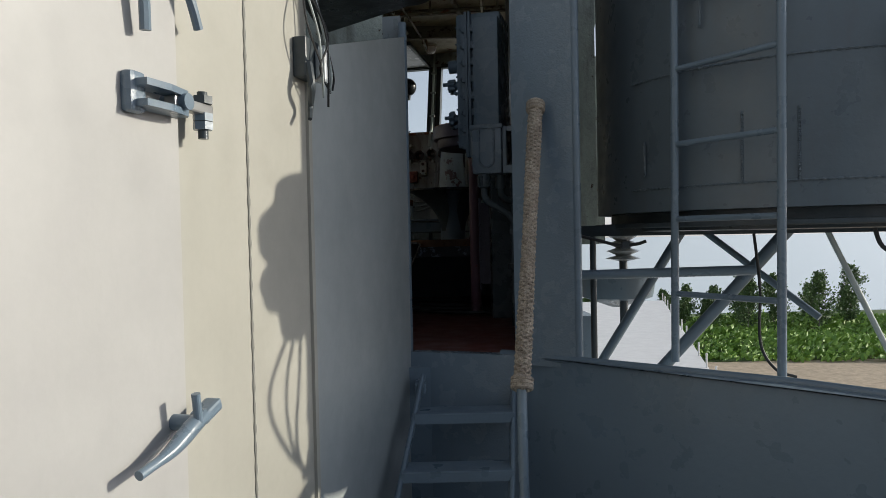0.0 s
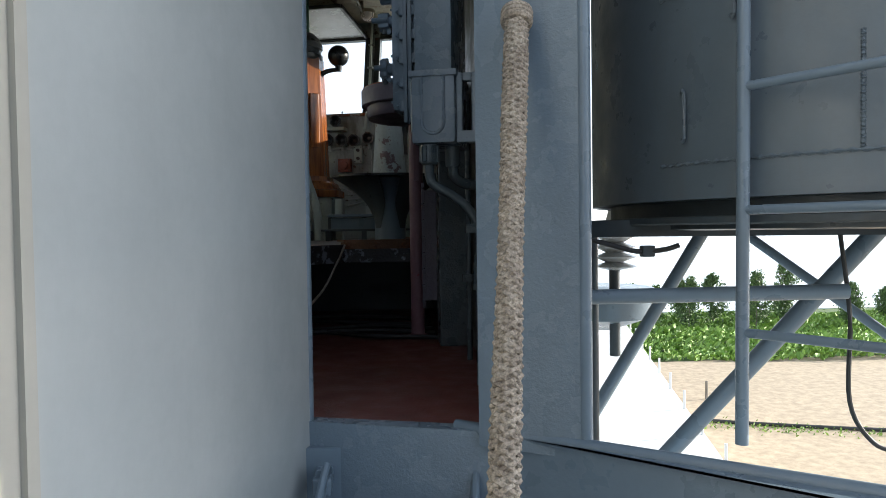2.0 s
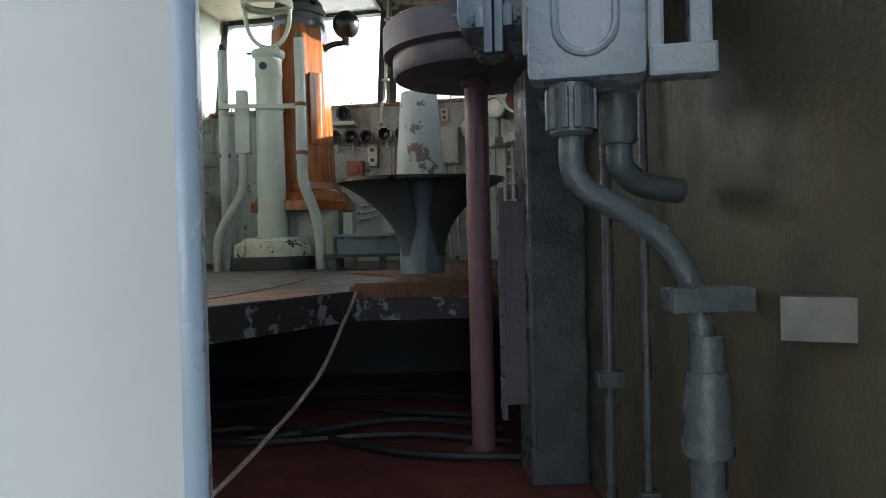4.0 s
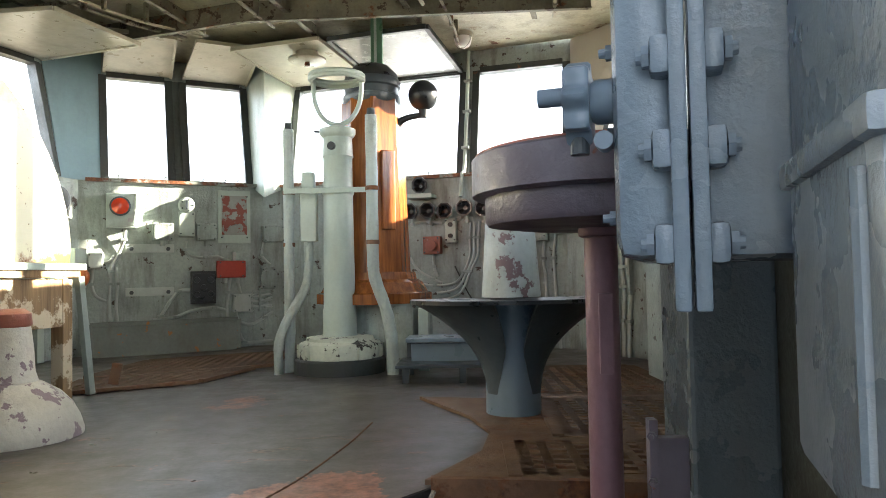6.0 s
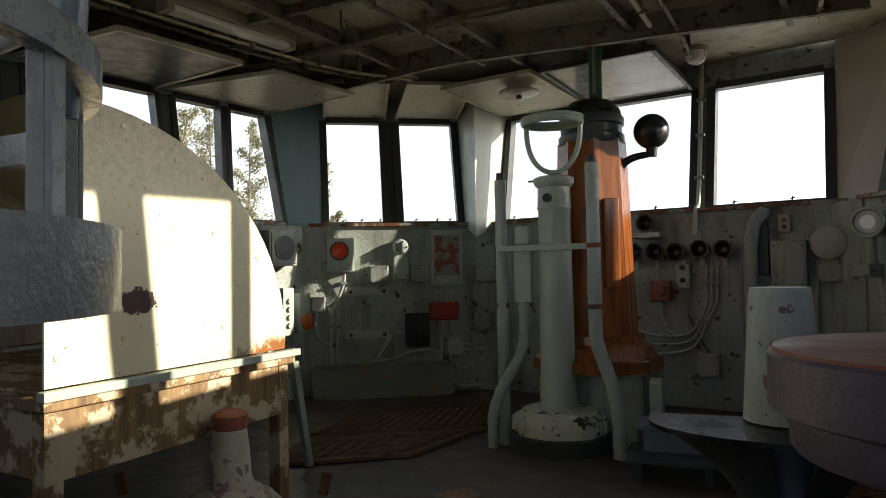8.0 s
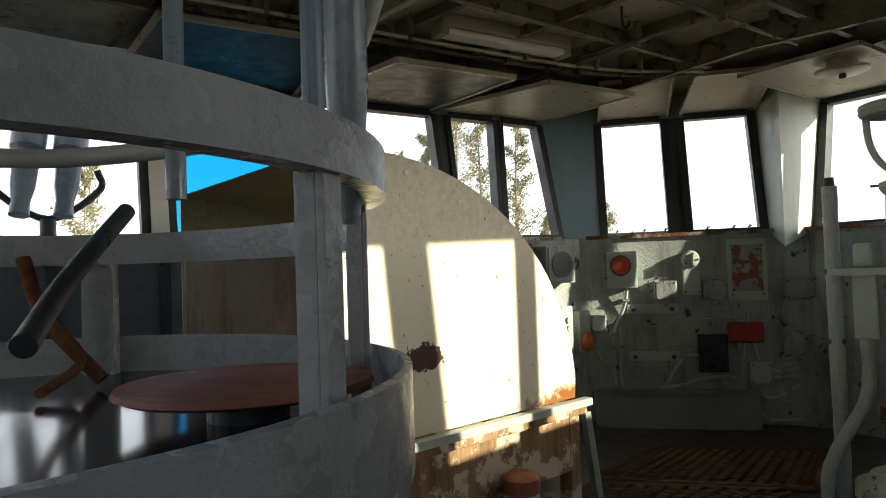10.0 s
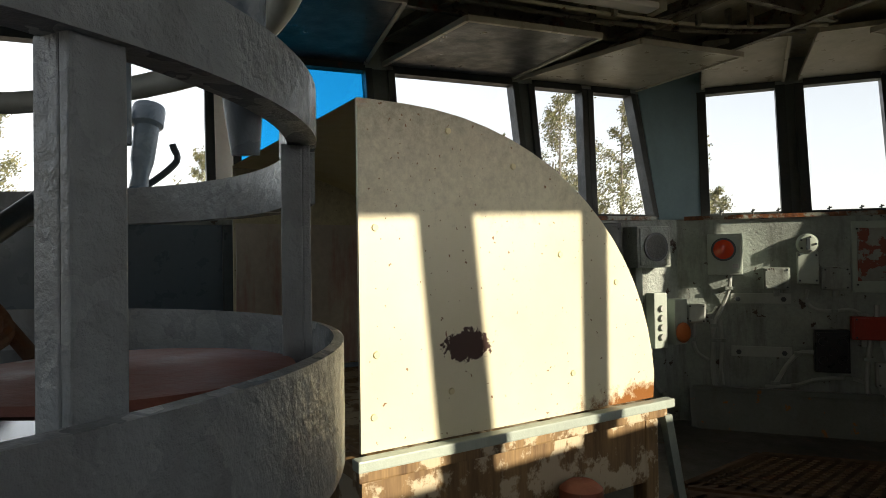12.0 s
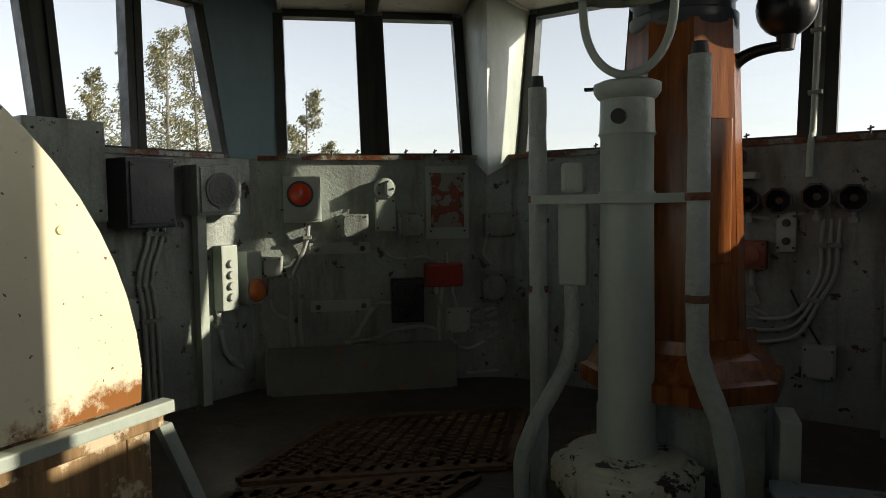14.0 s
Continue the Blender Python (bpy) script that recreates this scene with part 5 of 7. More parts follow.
# round vent
root = thing("ceiling_vent", "round cream mushroom vent under the front ceiling", "vent")
m = Matrix.Translation((-1.43, 9.82, 3.86))
part("disc", quick(lathe, [(0.14, 0.0), (0.165, 0.015), (0.165, 0.03), (0.05, 0.04)], 36, m), SHUTTER, root, "", True)
part("neck", quick(lathe, [(0.1, 0.03), (0.1, 0.15)], 28, m), SHUTTER, root, "", True)
part("knob", quick(lathe, [(0.02, -0.03), (0.025, -0.02), (0.02, 0.005)], 16, m), RUST, root, "", True)

# ---- instruments and cables on the bulkheads ----


def wall_box(fa, name, label, category, s0, s1, z0, z1, depth, mat, group="", lid=True, lid_mat=None, screws=True):
    root = thing(name, label, category, group)
    m = fa.basis((s0 + s1) / 2, (z0 + z1) / 2)
    w, h = (s1 - s0) / 2, (z1 - z0) / 2
    face = part("body", quick(box, (-w, -0.005, -h), (w, depth, h), m, min(0.008, depth * 0.3)), mat, root)
    if lid:
        face = part("lid", quick(box, (-w * 0.88, depth, -h * 0.88), (w * 0.88, depth + 0.012, h * 0.88), m, 0.004), lid_mat or mat, root)
    if screws:
        for a in (-1, 1):
            for b in (-1, 1):
                p = m @ Vector((a * w * 0.78, depth + 0.008, b * h * 0.78))
                q = m @ Vector((a * w * 0.78, depth + 0.018, b * h * 0.78))
                part("screw", quick(rod, p, q, 0.008, 0.006, 8), DARKSTEEL, face)
    return root, m


def cable(fa, pts, r=0.012, mat=None, clips=True, label="grey painted cable clipped along the bulkhead"):
    root = thing("cable", label, "cable", "bulkhead cables")
    path = [fa.flat(s, z, r + 0.004 + (o[0] if o else 0)) for s, z, *o in pts]
    part("sheath", quick(tube, path, r, 8, 6), mat or CABLE, root, "", True)
    if clips:
        for (s, z, *o) in pts[1:-1:2]:
            part("clip", quick(box, (-r * 1.8, -0.004, -0.012), (r * 1.8, 2 * r + 0.012 + (o[0] if o else 0), 0.012), fa.basis(s, z), 0.002), MINT, root)


def horn(fa, s, z, r=0.076):
    """Black rimmed speaking horn on a short stem."""
    root = thing("speaking_horn", "small black speaking horn on the bulkhead", "horn", "speaking horns")
    m = fa.basis(s, z) @ pose(0, 0, 0, -90)
    part("bell", quick(lathe, [(0.025, 0.0), (0.028, 0.05), (r, 0.11), (r, 0.125), (r - 0.012, 0.125), (0.02, 0.07)], 8, m @ pose(0, 0, 0, 0, 0, 22.5)), BLACK, root)
    p = fa.flat(s, z, 0.03)
    part("stem", quick(rod, p, p - Vector((0, 0, 0.13)), 0.016), MINTWHITE, root, "", True)
    part("collar", quick(rod, p - Vector((0, 0, 0.1)), p - Vector((0, 0, 0.125)), 0.026, None, 6), CABLE, root)
    return root


def rail_strip(fa, s0, s1, z0, z1):
    root, m = wall_box(fa, "mounting_strip", "pale grey mounting strip with two bolts", "bracket", s0, s1, z0, z1, 0.012, CABLE, "mounting strips", False, screws=False)
    for a in (s0 + 0.05, s1 - 0.05):
        p = fa.flat(a, (z0 + z1) / 2 - 0.005, 0.012)
        q = fa.flat(a, (z0 + z1) / 2 - 0.005, 0.03)
        part("bolt", quick(rod, p, q, 0.02, 0.018, 6), DARKSTEEL, root)


# red alarm lamp in its white box
root, m = wall_box(FA, "alarm_lamp", "white box with a round red alarm lamp", "lamp", -0.519, -0.279, 2.44, 2.74, 0.11, MINTWHITE, screws=False)
part("bezel", quick(lathe, [(0.085, 0.12), (0.085, 0.145), (0.07, 0.15)], 28, m @ pose(-0.01, 0, 0.035, -90)), DARKSTEEL, root, "dark round bezel", True)
part("lens", quick(lathe, [(0.074, 0.13), (0.07, 0.15), (0.03, 0.158)], 28, m @ pose(-0.01, 0, 0.035, -90)), REDGLASS, root, "red glass lens", True)
part("catch", quick(box, (0.05, 0.12, -0.1), (0.09, 0.14, -0.07), m, 0.004), STEEL, root)
cable(FA, [(-0.366, 2.44, 0.05), (-0.375, 2.34, 0.03), (-0.423, 2.2), (-0.481, 2.06), (-0.491, 1.85), (-0.481, 1.6), (-0.452, 1.5)], 0.015)
# small round switch with a cast base
root, m = wall_box(FA, "rotary_switch", "cast pale green rotary switch with a knob", "switch", 0.077, 0.212, 2.37, 2.6, 0.06, MINTWHITE, lid=False)
part("dial", quick(lathe, [(0.07, 0.0), (0.075, 0.05), (0.06, 0.08), (0.03, 0.09)], 24, m @ pose(0, 0.0, 0.17, -90)), MINTWHITE, root, "round cast dial", True)
part("knob", quick(box, (-0.012, 0.08, 0.13), (0.012, 0.12, 0.21), m, 0.004), DARKSTEEL, root)
for k in range(5):
    a = math.radians(72 * k)
    p = m @ Vector((0.05 * math.cos(a), 0.08, 0.17 + 0.05 * math.sin(a)))
    part("stud", quick(rod, p, p + (m.to_3x3() @ Vector((0, 0.018, 0))), 0.009, 0.007, 8), DARKSTEEL, root)
for s0, s1 in ((-0.145, 0.03), (0.23, 0.404)):
    root, m = wall_box(FA, "junction_box", "grey green cast junction box with a lid", "box", s0, s1, 2.33, 2.49, 0.07, MINT, "junction boxes")
    part("gland", quick(rod, m @ Vector((0, 0.03, -0.08)), m @ Vector((0, 0.03, -0.13)), 0.022), MINT, root)
# worn red notice plate
root, m = wall_box(FA, "notice_plate", "worn white framed notice plate with red flaking paint", "notice", 0.423, 0.722, 2.31, 2.81, 0.014, MINTWHITE, lid=False)
flake = paint("flaking_red_notice", (0.3, 0.31, 0.28), 0.4, 0.2, chip=(0.24, 0.06, 0.04), chip_at=0.5, grime_amount=0.4, bump=0.3)
part("panel", quick(box, (-0.115, 0.014, -0.17), (0.115, 0.02, 0.2), m), flake, root, "flaking red and grey panel")
part("label_strip", quick(box, (-0.09, 0.014, -0.235), (0.09, 0.019, -0.185), m), MINTWHITE, root)
rail_strip(FA, -0.366, 0.038, 2.225, 2.3)
rail_strip(FA, -0.366, 0.038, 1.835, 1.91)
# black instrument box with four studs
root, m = wall_box(FA, "instrument_box", "black cast instrument box with round studs", "box", 0.173, 0.394, 1.75, 2.05, 0.08, BLACK)
for a, b in ((-0.06, 0.07), (0.06, 0.07), (-0.06, -0.06), (0.06, -0.06), (0, 0.0)):
    part("stud", quick(rod, m @ Vector((a, 0.09, b)), m @ Vector((a, 0.115, b)), 0.03, 0.026, 14), BLACK, root, "", True)
root, m = wall_box(FA, "red_box", "bright red painted terminal box", "box", 0.404, 0.664, 1.985, 2.145, 0.08, RED)
part("gland", quick(rod, m @ Vector((0.03, 0.04, 0.08)), m @ Vector((0.03, 0.04, 0.16)), 0.018), STEEL, root)
for a in (-0.05, 0.06):
    part("gland", quick(rod, m @ Vector((a, 0.04, -0.08)), m @ Vector((a, 0.04, -0.13)), 0.018), CABLE, root)
wall_box(FA, "junction_box", "pale grey junction box with cable glands", "box", 0.548, 0.712, 1.66, 1.83, 0.07, CABLE, "junction boxes")
cable(FA, [(0.144, 2.33), (0.135, 2.25), (0.192, 2.19), (0.308, 2.18), (0.404, 2.19), (0.481, 2.16), (0.539, 2.14)], 0.012)
cable(FA, [(0.173, 1.88), (0.077, 1.87), (0.000, 1.78), (-0.077, 1.65), (-0.125, 1.6)], 0.016)
cable(FA, [(0.529, 1.99), (0.510, 1.85), (0.500, 1.7), (0.510, 1.55), (0.558, 1.42), (0.596, 1.35)], 0.017)
cable(FA, [(0.596, 1.99), (0.606, 1.92), (0.625, 1.84)], 0.013, clips=False)
cable(FA, [(0.577, 1.66), (0.606, 1.58), (0.712, 1.54), (0.847, 1.6), (0.962, 1.68), (1.010, 1.7)], 0.015)
cable(FA, [(0.712, 1.76), (0.818, 1.75), (0.914, 1.79), (1.010, 1.8)], 0.014)
cable(FA, [(0.712, 1.71), (0.827, 1.7), (0.924, 1.7), (1.020, 1.72)], 0.014)
cable(FA, [(-0.144, 1.62), (0.048, 1.64), (0.192, 1.69), (0.385, 1.71), (0.500, 1.68)], 0.014)
cable(FA, [(0.596, 1.5), (0.654, 1.38), (0.770, 1.37), (0.962, 1.38)], 0.015)
root, m = wall_box(FA, "hand_valve", "grey green cast valve with a handwheel", "valve", 0.808, 0.943, 1.87, 2.08, 0.09, MINT, lid=False)
part("handwheel", quick(lathe, [(0.03, 0.09), (0.085, 0.1), (0.085, 0.125), (0.03, 0.125)], 10, m @ pose(0, 0, 0, -90)), MINT, root, "scalloped handwheel")
wall_box(FA, "small_instrument", "pale green bracket instrument with terminals", "box", 0.827, 1.039, 2.32, 2.48, 0.08, MINT)
cable(FA, [(0.847, 2.32), (0.827, 2.2), (0.895, 2.12), (0.991, 2.1)], 0.012)
for k in range(4):
    z = 1.86 - 0.05 * k
    cable(FA, [(0.712, z - 0.05), (0.76, z - 0.02), (0.84, z), (0.95, z + 0.01)], 0.013)
wall_box(FA, "cable_saddle", "steel saddle across a run of conduits", "clamp", 0.79, 0.815, 1.66, 1.9, 0.035, MINT, lid=False, screws=False)
for s, z in ((-0.5, 1.75), (-0.44, 1.75)):
    cable(FA, [(s, 2.1), (s + 0.01, 1.95), (s, z), (s + 0.01, 1.62)], 0.014)
wall_box(FA, "junction_box", "pale grey junction box with cable glands", "box", -0.66, -0.54, 2.08, 2.22, 0.08, CABLE, "junction boxes")
cable(FA, [(-0.54, 2.14), (-0.49, 2.15), (-0.46, 2.2)], 0.012, clips=False)
cable(FA, [(-0.62, 2.08), (-0.63, 1.95), (-0.6, 1.85), (-0.52, 1.8)], 0.013)
# locker under the windows
root = thing("low_locker", "low rusty steel locker leaning along the bulkhead", "locker")
bm = bmesh.new()
p = [FA.flat(s, z, o) for s, z, o in ((-0.62, FLOOR, 0.02), (0.56, FLOOR, 0.02), (0.56, FLOOR, 0.22), (-0.62, FLOOR, 0.22), (-0.64, 1.6, 0.02), (0.58, 1.6, 0.02), (0.58, 1.6, 0.12), (-0.64, 1.6, 0.12))]
hexa(bm, p)
LOCK = paint("rusty_locker_paint", (0.17, 0.19, 0.175), 0.5, 0.25, chip=(0.33, 0.13, 0.03), chip_at=0.63, grime_amount=0.5, bump=0.3)
part("body", bm, LOCK, root)
for a, b in (((-0.64, 1.605, 0.125), (0.58, 1.605, 0.125)), ((-0.63, FLOOR + 0.01, 0.225), (-0.65, 1.6, 0.125)), ((0.57, FLOOR + 0.01, 0.225), (0.59, 1.6, 0.125))):
    m, h = along(FA.flat(*a), FA.flat(*b))
    part("rim", quick(box, (-0.018, -0.018, 0), (0.018, 0.018, h), m, 0.003), LOCK, root)

# gauge and push buttons at the port end of the side wall
root, m = wall_box(FL, "dial_gauge", "slanted grey dial gauge box below the side window", "gauge", -0.02, 0.28, 2.5, 2.8, 0.16, MINT, screws=False)
part("bezel", quick(lathe, [(0.1, 0.16), (0.105, 0.185), (0.088, 0.185)], 32, m @ pose(0, 0, 0, -90)), DARKSTEEL, root)
part("dial", quick(lathe, [(0.086, 0.17), (0.086, 0.187)], 32, m @ pose(0, 0, 0, -90)), FRAMEBLACK, root, "black dial face", True)
root, m = wall_box(FL, "push_button_box", "pale green box with a row of push buttons", "switch box", -0.04, 0.08, 1.9, 2.31, 0.09, MINTWHITE, lid=False, screws=False)
for k in range(4):
    z = 0.09 - 0.07 * k
    part("button", quick(rod, m @ Vector((0, 0.09, z)), m @ Vector((0, 0.115, z)), 0.026, 0.022, 14), CABLE, root, "", True)
root, m = wall_box(FL, "orange_lamp", "small lamp with an orange glass", "lamp", -0.22, -0.1, 1.92, 2.26, 0.1, MINTWHITE, lid=False, screws=False)
part("glass", quick(ball, m @ Vector((0.0, 0.12, -0.08)), 0.055, 18, 1.4), ORANGE, root, "orange glass", True)
root = thing("angle_post", "pale green steel angle post along the bulkhead", "post")
part("angle", quick(box, (-0.03, 0.0, FLOOR - 2.4), (0.03, 0.06, 2.55 - 2.4), FL.basis(0.19, 2.4)), MINTWHITE, root)
cable(FL, [(0.07, 2.05), (0.06, 1.8), (0.02, 1.62), (-0.05, 1.55), (-0.1, 1.5)], 0.017)
for k in range(3):
    cable(FL, [(0.4 + 0.045 * k, 2.7), (0.42 + 0.045 * k, 2.4), (0.5 + 0.04 * k, 2.15), (0.48 + 0.04 * k, 1.9), (0.47 + 0.04 * k, FLOOR)], 0.014)
wall_box(FL, "switch_box", "grey green steel switch box", "box", 0.46, 0.74, 2.44, 2.82, 0.22, DARKSTEEL)
wall_box(FL, "steel_plate", "rust spotted grey steel plate before the side window", "plate", 0.8, 1.2, 2.48, 3.0, 0.14, MINT, lid=False)
wall_box(FL, "junction_box", "pale grey junction box with cable glands", "box", 0.62, 0.78, 1.85, 2.05, 0.08, CABLE, "junction boxes")
wall_box(FL, "side_panel", "grey steel panel under the side window", "panel", 2.2, 5.2, 1.55, 2.8, 0.03, GREY, lid=False)
for s in (2.5, 3.08, 3.66, 4.24):
    root = thing("wall_rib", "dark grey upright steel rib under the side windows", "rib", "side ribs")
    part("rib", quick(box, (-0.03, 0.026, -0.63), (0.03, 0.085, 0.62), FL.basis(s, 2.18), 0.006), DARKSTEEL, root)

# horns, switches and cable runs under the starboard windows
for s, z in ((1.56, 2.78), (1.46, 2.55), (1.63, 2.55), (1.79, 2.54), (1.97, 2.56), (2.14, 2.55)):
    horn(FB, s, z)
root, m = wall_box(FB, "double_switch", "white double switch box", "switch", 1.775, 1.875, 2.26, 2.48, 0.06, MINTWHITE, lid=False)
for b in (-0.05, 0.05):
    part("toggle", quick(rod, m @ Vector((0, 0.06, b)), m @ Vector((0, 0.085, b)), 0.022, 0.018, 12), BLACK, root)
root, m = wall_box(FB, "red_knob_box", "rusty red cast knob box", "switch", 1.571, 1.731, 2.16, 2.32, 0.08, REDTOP, lid=False)
part("knob", quick(lathe, [(0.05, 0.08), (0.05, 0.11), (0.02, 0.12)], 18, m @ pose(0, 0, 0, -90)), REDTOP, root, "", True)
wall_box(FB, "shelf_bracket", "pale shelf bracket with a dark top", "bracket", 1.437, 1.686, 2.66, 2.7, 0.16, MINTWHITE, lid=False, screws=False)
for k in range(3):
    cable(FB, [(2.0 + 0.04 * k, 2.44), (1.99 + 0.04 * k, 2.3), (1.99 + 0.035 * k, 2.15), (1.93 + 0.03 * k, 2.0), (1.84 + 0.02 * k, 1.9 - 0.05 * k), (1.66, 1.88 - 0.07 * k), (1.5, 1.9 - 0.08 * k), (1.36, 1.94 - 0.06 * k)], 0.011)
cable(FB, [(1.366, 2.28), (1.419, 2.15), (1.508, 2.02), (1.642, 1.94), (1.731, 1.9)], 0.012)
cable(FB, [(1.330, 2.5), (1.437, 2.45), (1.597, 2.46), (1.758, 2.44), (1.914, 2.47)], 0.011)
cable(FB, [(1.847, 2.05), (1.942, 1.85), (2.020, 1.72)], 0.006, DARKCABLE, False)
cable(FB, [(1.651, 2.16), (1.651, 2.05), (1.686, 1.96)], 0.014)
wall_box(FB, "junction_box", "pale grey junction box with cable glands", "box", 1.914, 2.077, 1.58, 1.76, 0.08, CABLE, "junction boxes")
root = thing("vent_trunk", "curved pale green trunk below the window ledge", "duct")
part("trunk", quick(tube, [FB.flat(2.42, 2.82, 0.02), FB.flat(2.36, 2.72, 0.1), FB.flat(2.33, 2.5, 0.1), FB.flat(2.33, 2.1, 0.1), FB.flat(2.33, FLOOR, 0.1)], 0.05, 12), MINT, root, "", True)
wall_box(FB, "ribbed_heater", "ribbed dark heater on the bulkhead", "heater", 2.366, 2.443, 2.35, 2.75, 0.06, DARKSTEEL, lid=False)
root, m = wall_box(FB, "toggle_switch", "small cream toggle switch", "switch", 2.511, 2.588, 2.66, 2.79, 0.05, CREAM, lid=False, screws=False)
for b in (-0.025, 0.025):
    part("toggle", quick(rod, m @ Vector((0, 0.05, b)), m @ Vector((0, 0.065, b)), 0.016, 0.014, 10), BLACK, root)
wall_box(FB, "instrument_case", "grey green steel instrument case", "box", 2.463, 2.694, 2.25, 2.6, 0.12, MINT)
root, m = wall_box(FB, "gyro_dial", "round pale dial on a bracket", "dial", 2.751, 2.905, 2.3, 2.45, 0.06, MINT, lid=False)
part("dial", quick(lathe, [(0.11, 0.05), (0.115, 0.09), (0.1, 0.1)], 28, m @ pose(0, 0, 0.2, -90)), CABLE, root, "", True)
for k in range(4):
    cable(FB, [(2.45 + 0.1 * k, 2.3), (2.46 + 0.09 * k, 2.1), (2.5 + 0.08 * k, 1.9), (2.48 + 0.09 * k, 1.6), (2.5 + 0.09 * k, FLOOR)], 0.014)
# signal lamps on the starboard wall
for s, lensmat, r in ((0.04, LENSGLASS, 0.085), (0.36, RUST, 0.1)):
    root = thing("signal_lamp", "cream steel signal lamp on the starboard bulkhead", "lamp", "signal lamps")
    m = FS.basis(s, 2.68, 0.1) @ pose(0, 0, 0, 0, 0, -45) @ pose(0, 0, 0, -90)
    part("body", quick(lathe, [(r * 0.75, -0.1), (r * 0.95, -0.02), (r, 0.1), (r * 1.12, 0.11), (r * 1.12, 0.15), (r * 0.92, 0.15), (r * 0.9, 0.11)], 10 if r > 0.09 else 28, m), MINTWHITE, root)
    part("lens", quick(lathe, [(r * 0.88, 0.108), (r * 0.86, 0.122), (r * 0.5, 0.135)], 24, m), lensmat, root, "round lens")
    p = FS.flat(s, 2.68, 0.1)
    part("stand", quick(rod, p - Vector((0, 0, 0.05)), p - Vector((0, 0, 0.28)), 0.035), MINT, root)
    part("foot", quick(box, (-0.1, -0.09, -0.34), (0.1, 0.1, -0.26), Matrix.Translation(p) @ FS.basis(0, 0).to_3x3().to_4x4(), 0.01), MINT, root)
wall_box(FR, "tall_panel", "tall pale green switch panel", "panel", 1.6, 1.9, 2.1, 2.75, 0.1, MINTWHITE)
root = thing("cable_rack", "pale green steel cable rack with rungs", "rack")
for s in (0.1, 0.4):
    part("upright", quick(box, (-0.012, 0.02, -0.3), (0.012, 0.06, 0.3), FS.basis(s, 2.1)), MINT, root)
for k in range(4):
    part("rung", quick(box, (-0.16, 0.03, -0.012), (0.16, 0.05, 0.012), FS.basis(0.25, 1.86 + 0.15 * k)), MINT, root)
for k in range(6):
    cable(FS, [(0.02 + 0.07 * k, 2.35), (0.04 + 0.06 * k, 2.1), (0.02 + 0.07 * k, 1.8), (0.05 + 0.06 * k, 1.6), (0.04 + 0.06 * k, FLOOR)], 0.015)

# ---- deck gratings ----


def grating(name, label, corners, mat, pitch=0.06, z=FLOOR + 0.014):
    """Slotted steel walkway plate: a border and crossing bars."""
    root = thing(name, label, "grating", "deck gratings")
    a, b, c, d = [Vector(p) for p in corners]
    L, W = (b - a).length, (d - a).length

    def strip(name, p, q, w):
        bm = bmesh.new()
        n = Vector((-(q - p).y, (q - p).x)).normalized() * w
        prism(bm, [p - n, q - n, q + n, p + n], z - 0.01, z + 0.012)
        part(name, bm, mat, root)

    n1 = int(W / pitch)
    for k in range(1, n1):
        u = k / n1
        strip("slat", a.lerp(d, u), b.lerp(c, u), pitch * 0.26)
    n2 = int(L / (pitch * 1.5))
    for k in range(1, n2):
        u = k / n2
        strip("cross_slat", a.lerp(b, u), d.lerp(c, u), pitch * 0.3)
    for p, q in ((a, b), (b, c), (c, d), (d, a)):
        strip("border", p, q, pitch * 0.8)
    # shade in the gaps is put in as a thin black sheet over the deck
    part("gap_shade", quick(prism, [a, b, c, d], z - 0.0115, z - 0.0105), BLACK, root, "black sheet for the shade below the bars")


GRATE = paint("tan_grating_paint", (0.17, 0.095, 0.05), 0.7, 0.35, grime_amount=0.4, bump=0.4, rust=0.35, streak=False)
grating("deck_grating", "rusty slotted steel walkway along the front bulkhead", [(-2.55, 8.35), (-1.5, 8.88), (-1.62, 9.72), (-2.55, 9.2)], GRATE, 0.05)
grating("deck_grating", "rusty slotted steel walkway along the front bulkhead", [(-2.4, 7.75), (-1.75, 8.15), (-1.6, 8.72), (-2.5, 8.22)], GRATE, 0.05)
grating("deck_grating", "tan slotted steel walkway plate beside the stand", [(0.1, 6.07), (0.58, 6.0), (0.58, 6.5), (0.1, 6.5)], GRATE, 0.055)
grating("deck_grating", "tan slotted steel walkway plate beside the stand", [(0.3, 6.6), (1.1, 6.5), (1.05, 7.35), (0.3, 7.35)], GRATE, 0.055)
grating("deck_grating", "tan slotted steel walkway plate beside the stand", [(0.2, 7.45), (1.05, 7.45), (0.98, 8.5), (0.2, 8.5)], GRATE, 0.055)
bm = bmesh.new()
poly = [(-0.2, 6.06), (-0.02, 6.4), (0.02, 6.7), (-0.06, 7.0), (-0.32, 7.5), (0.05, 7.42), (0.28, 7.2), (0.28, 6.55), (0.09, 6.5), (0.09, 6.06)]
prism(bm, poly, FLOOR, FLOOR + 0.016)
solo("floor_plate", bm, GRATE, "tan rusty steel deck plate with a curved edge", "plate", kind="structure")
bm = bmesh.new()
prism(bm, [(-0.18, 6.025), (0.58, 5.955), (0.58, 5.985), (-0.18, 6.055)], FLOOR - 0.03, FLOOR + 0.03)
solo("trim_plate_edge", bm, RUST, "rusty upright edge strip on the deck", "trim", kind="structure")
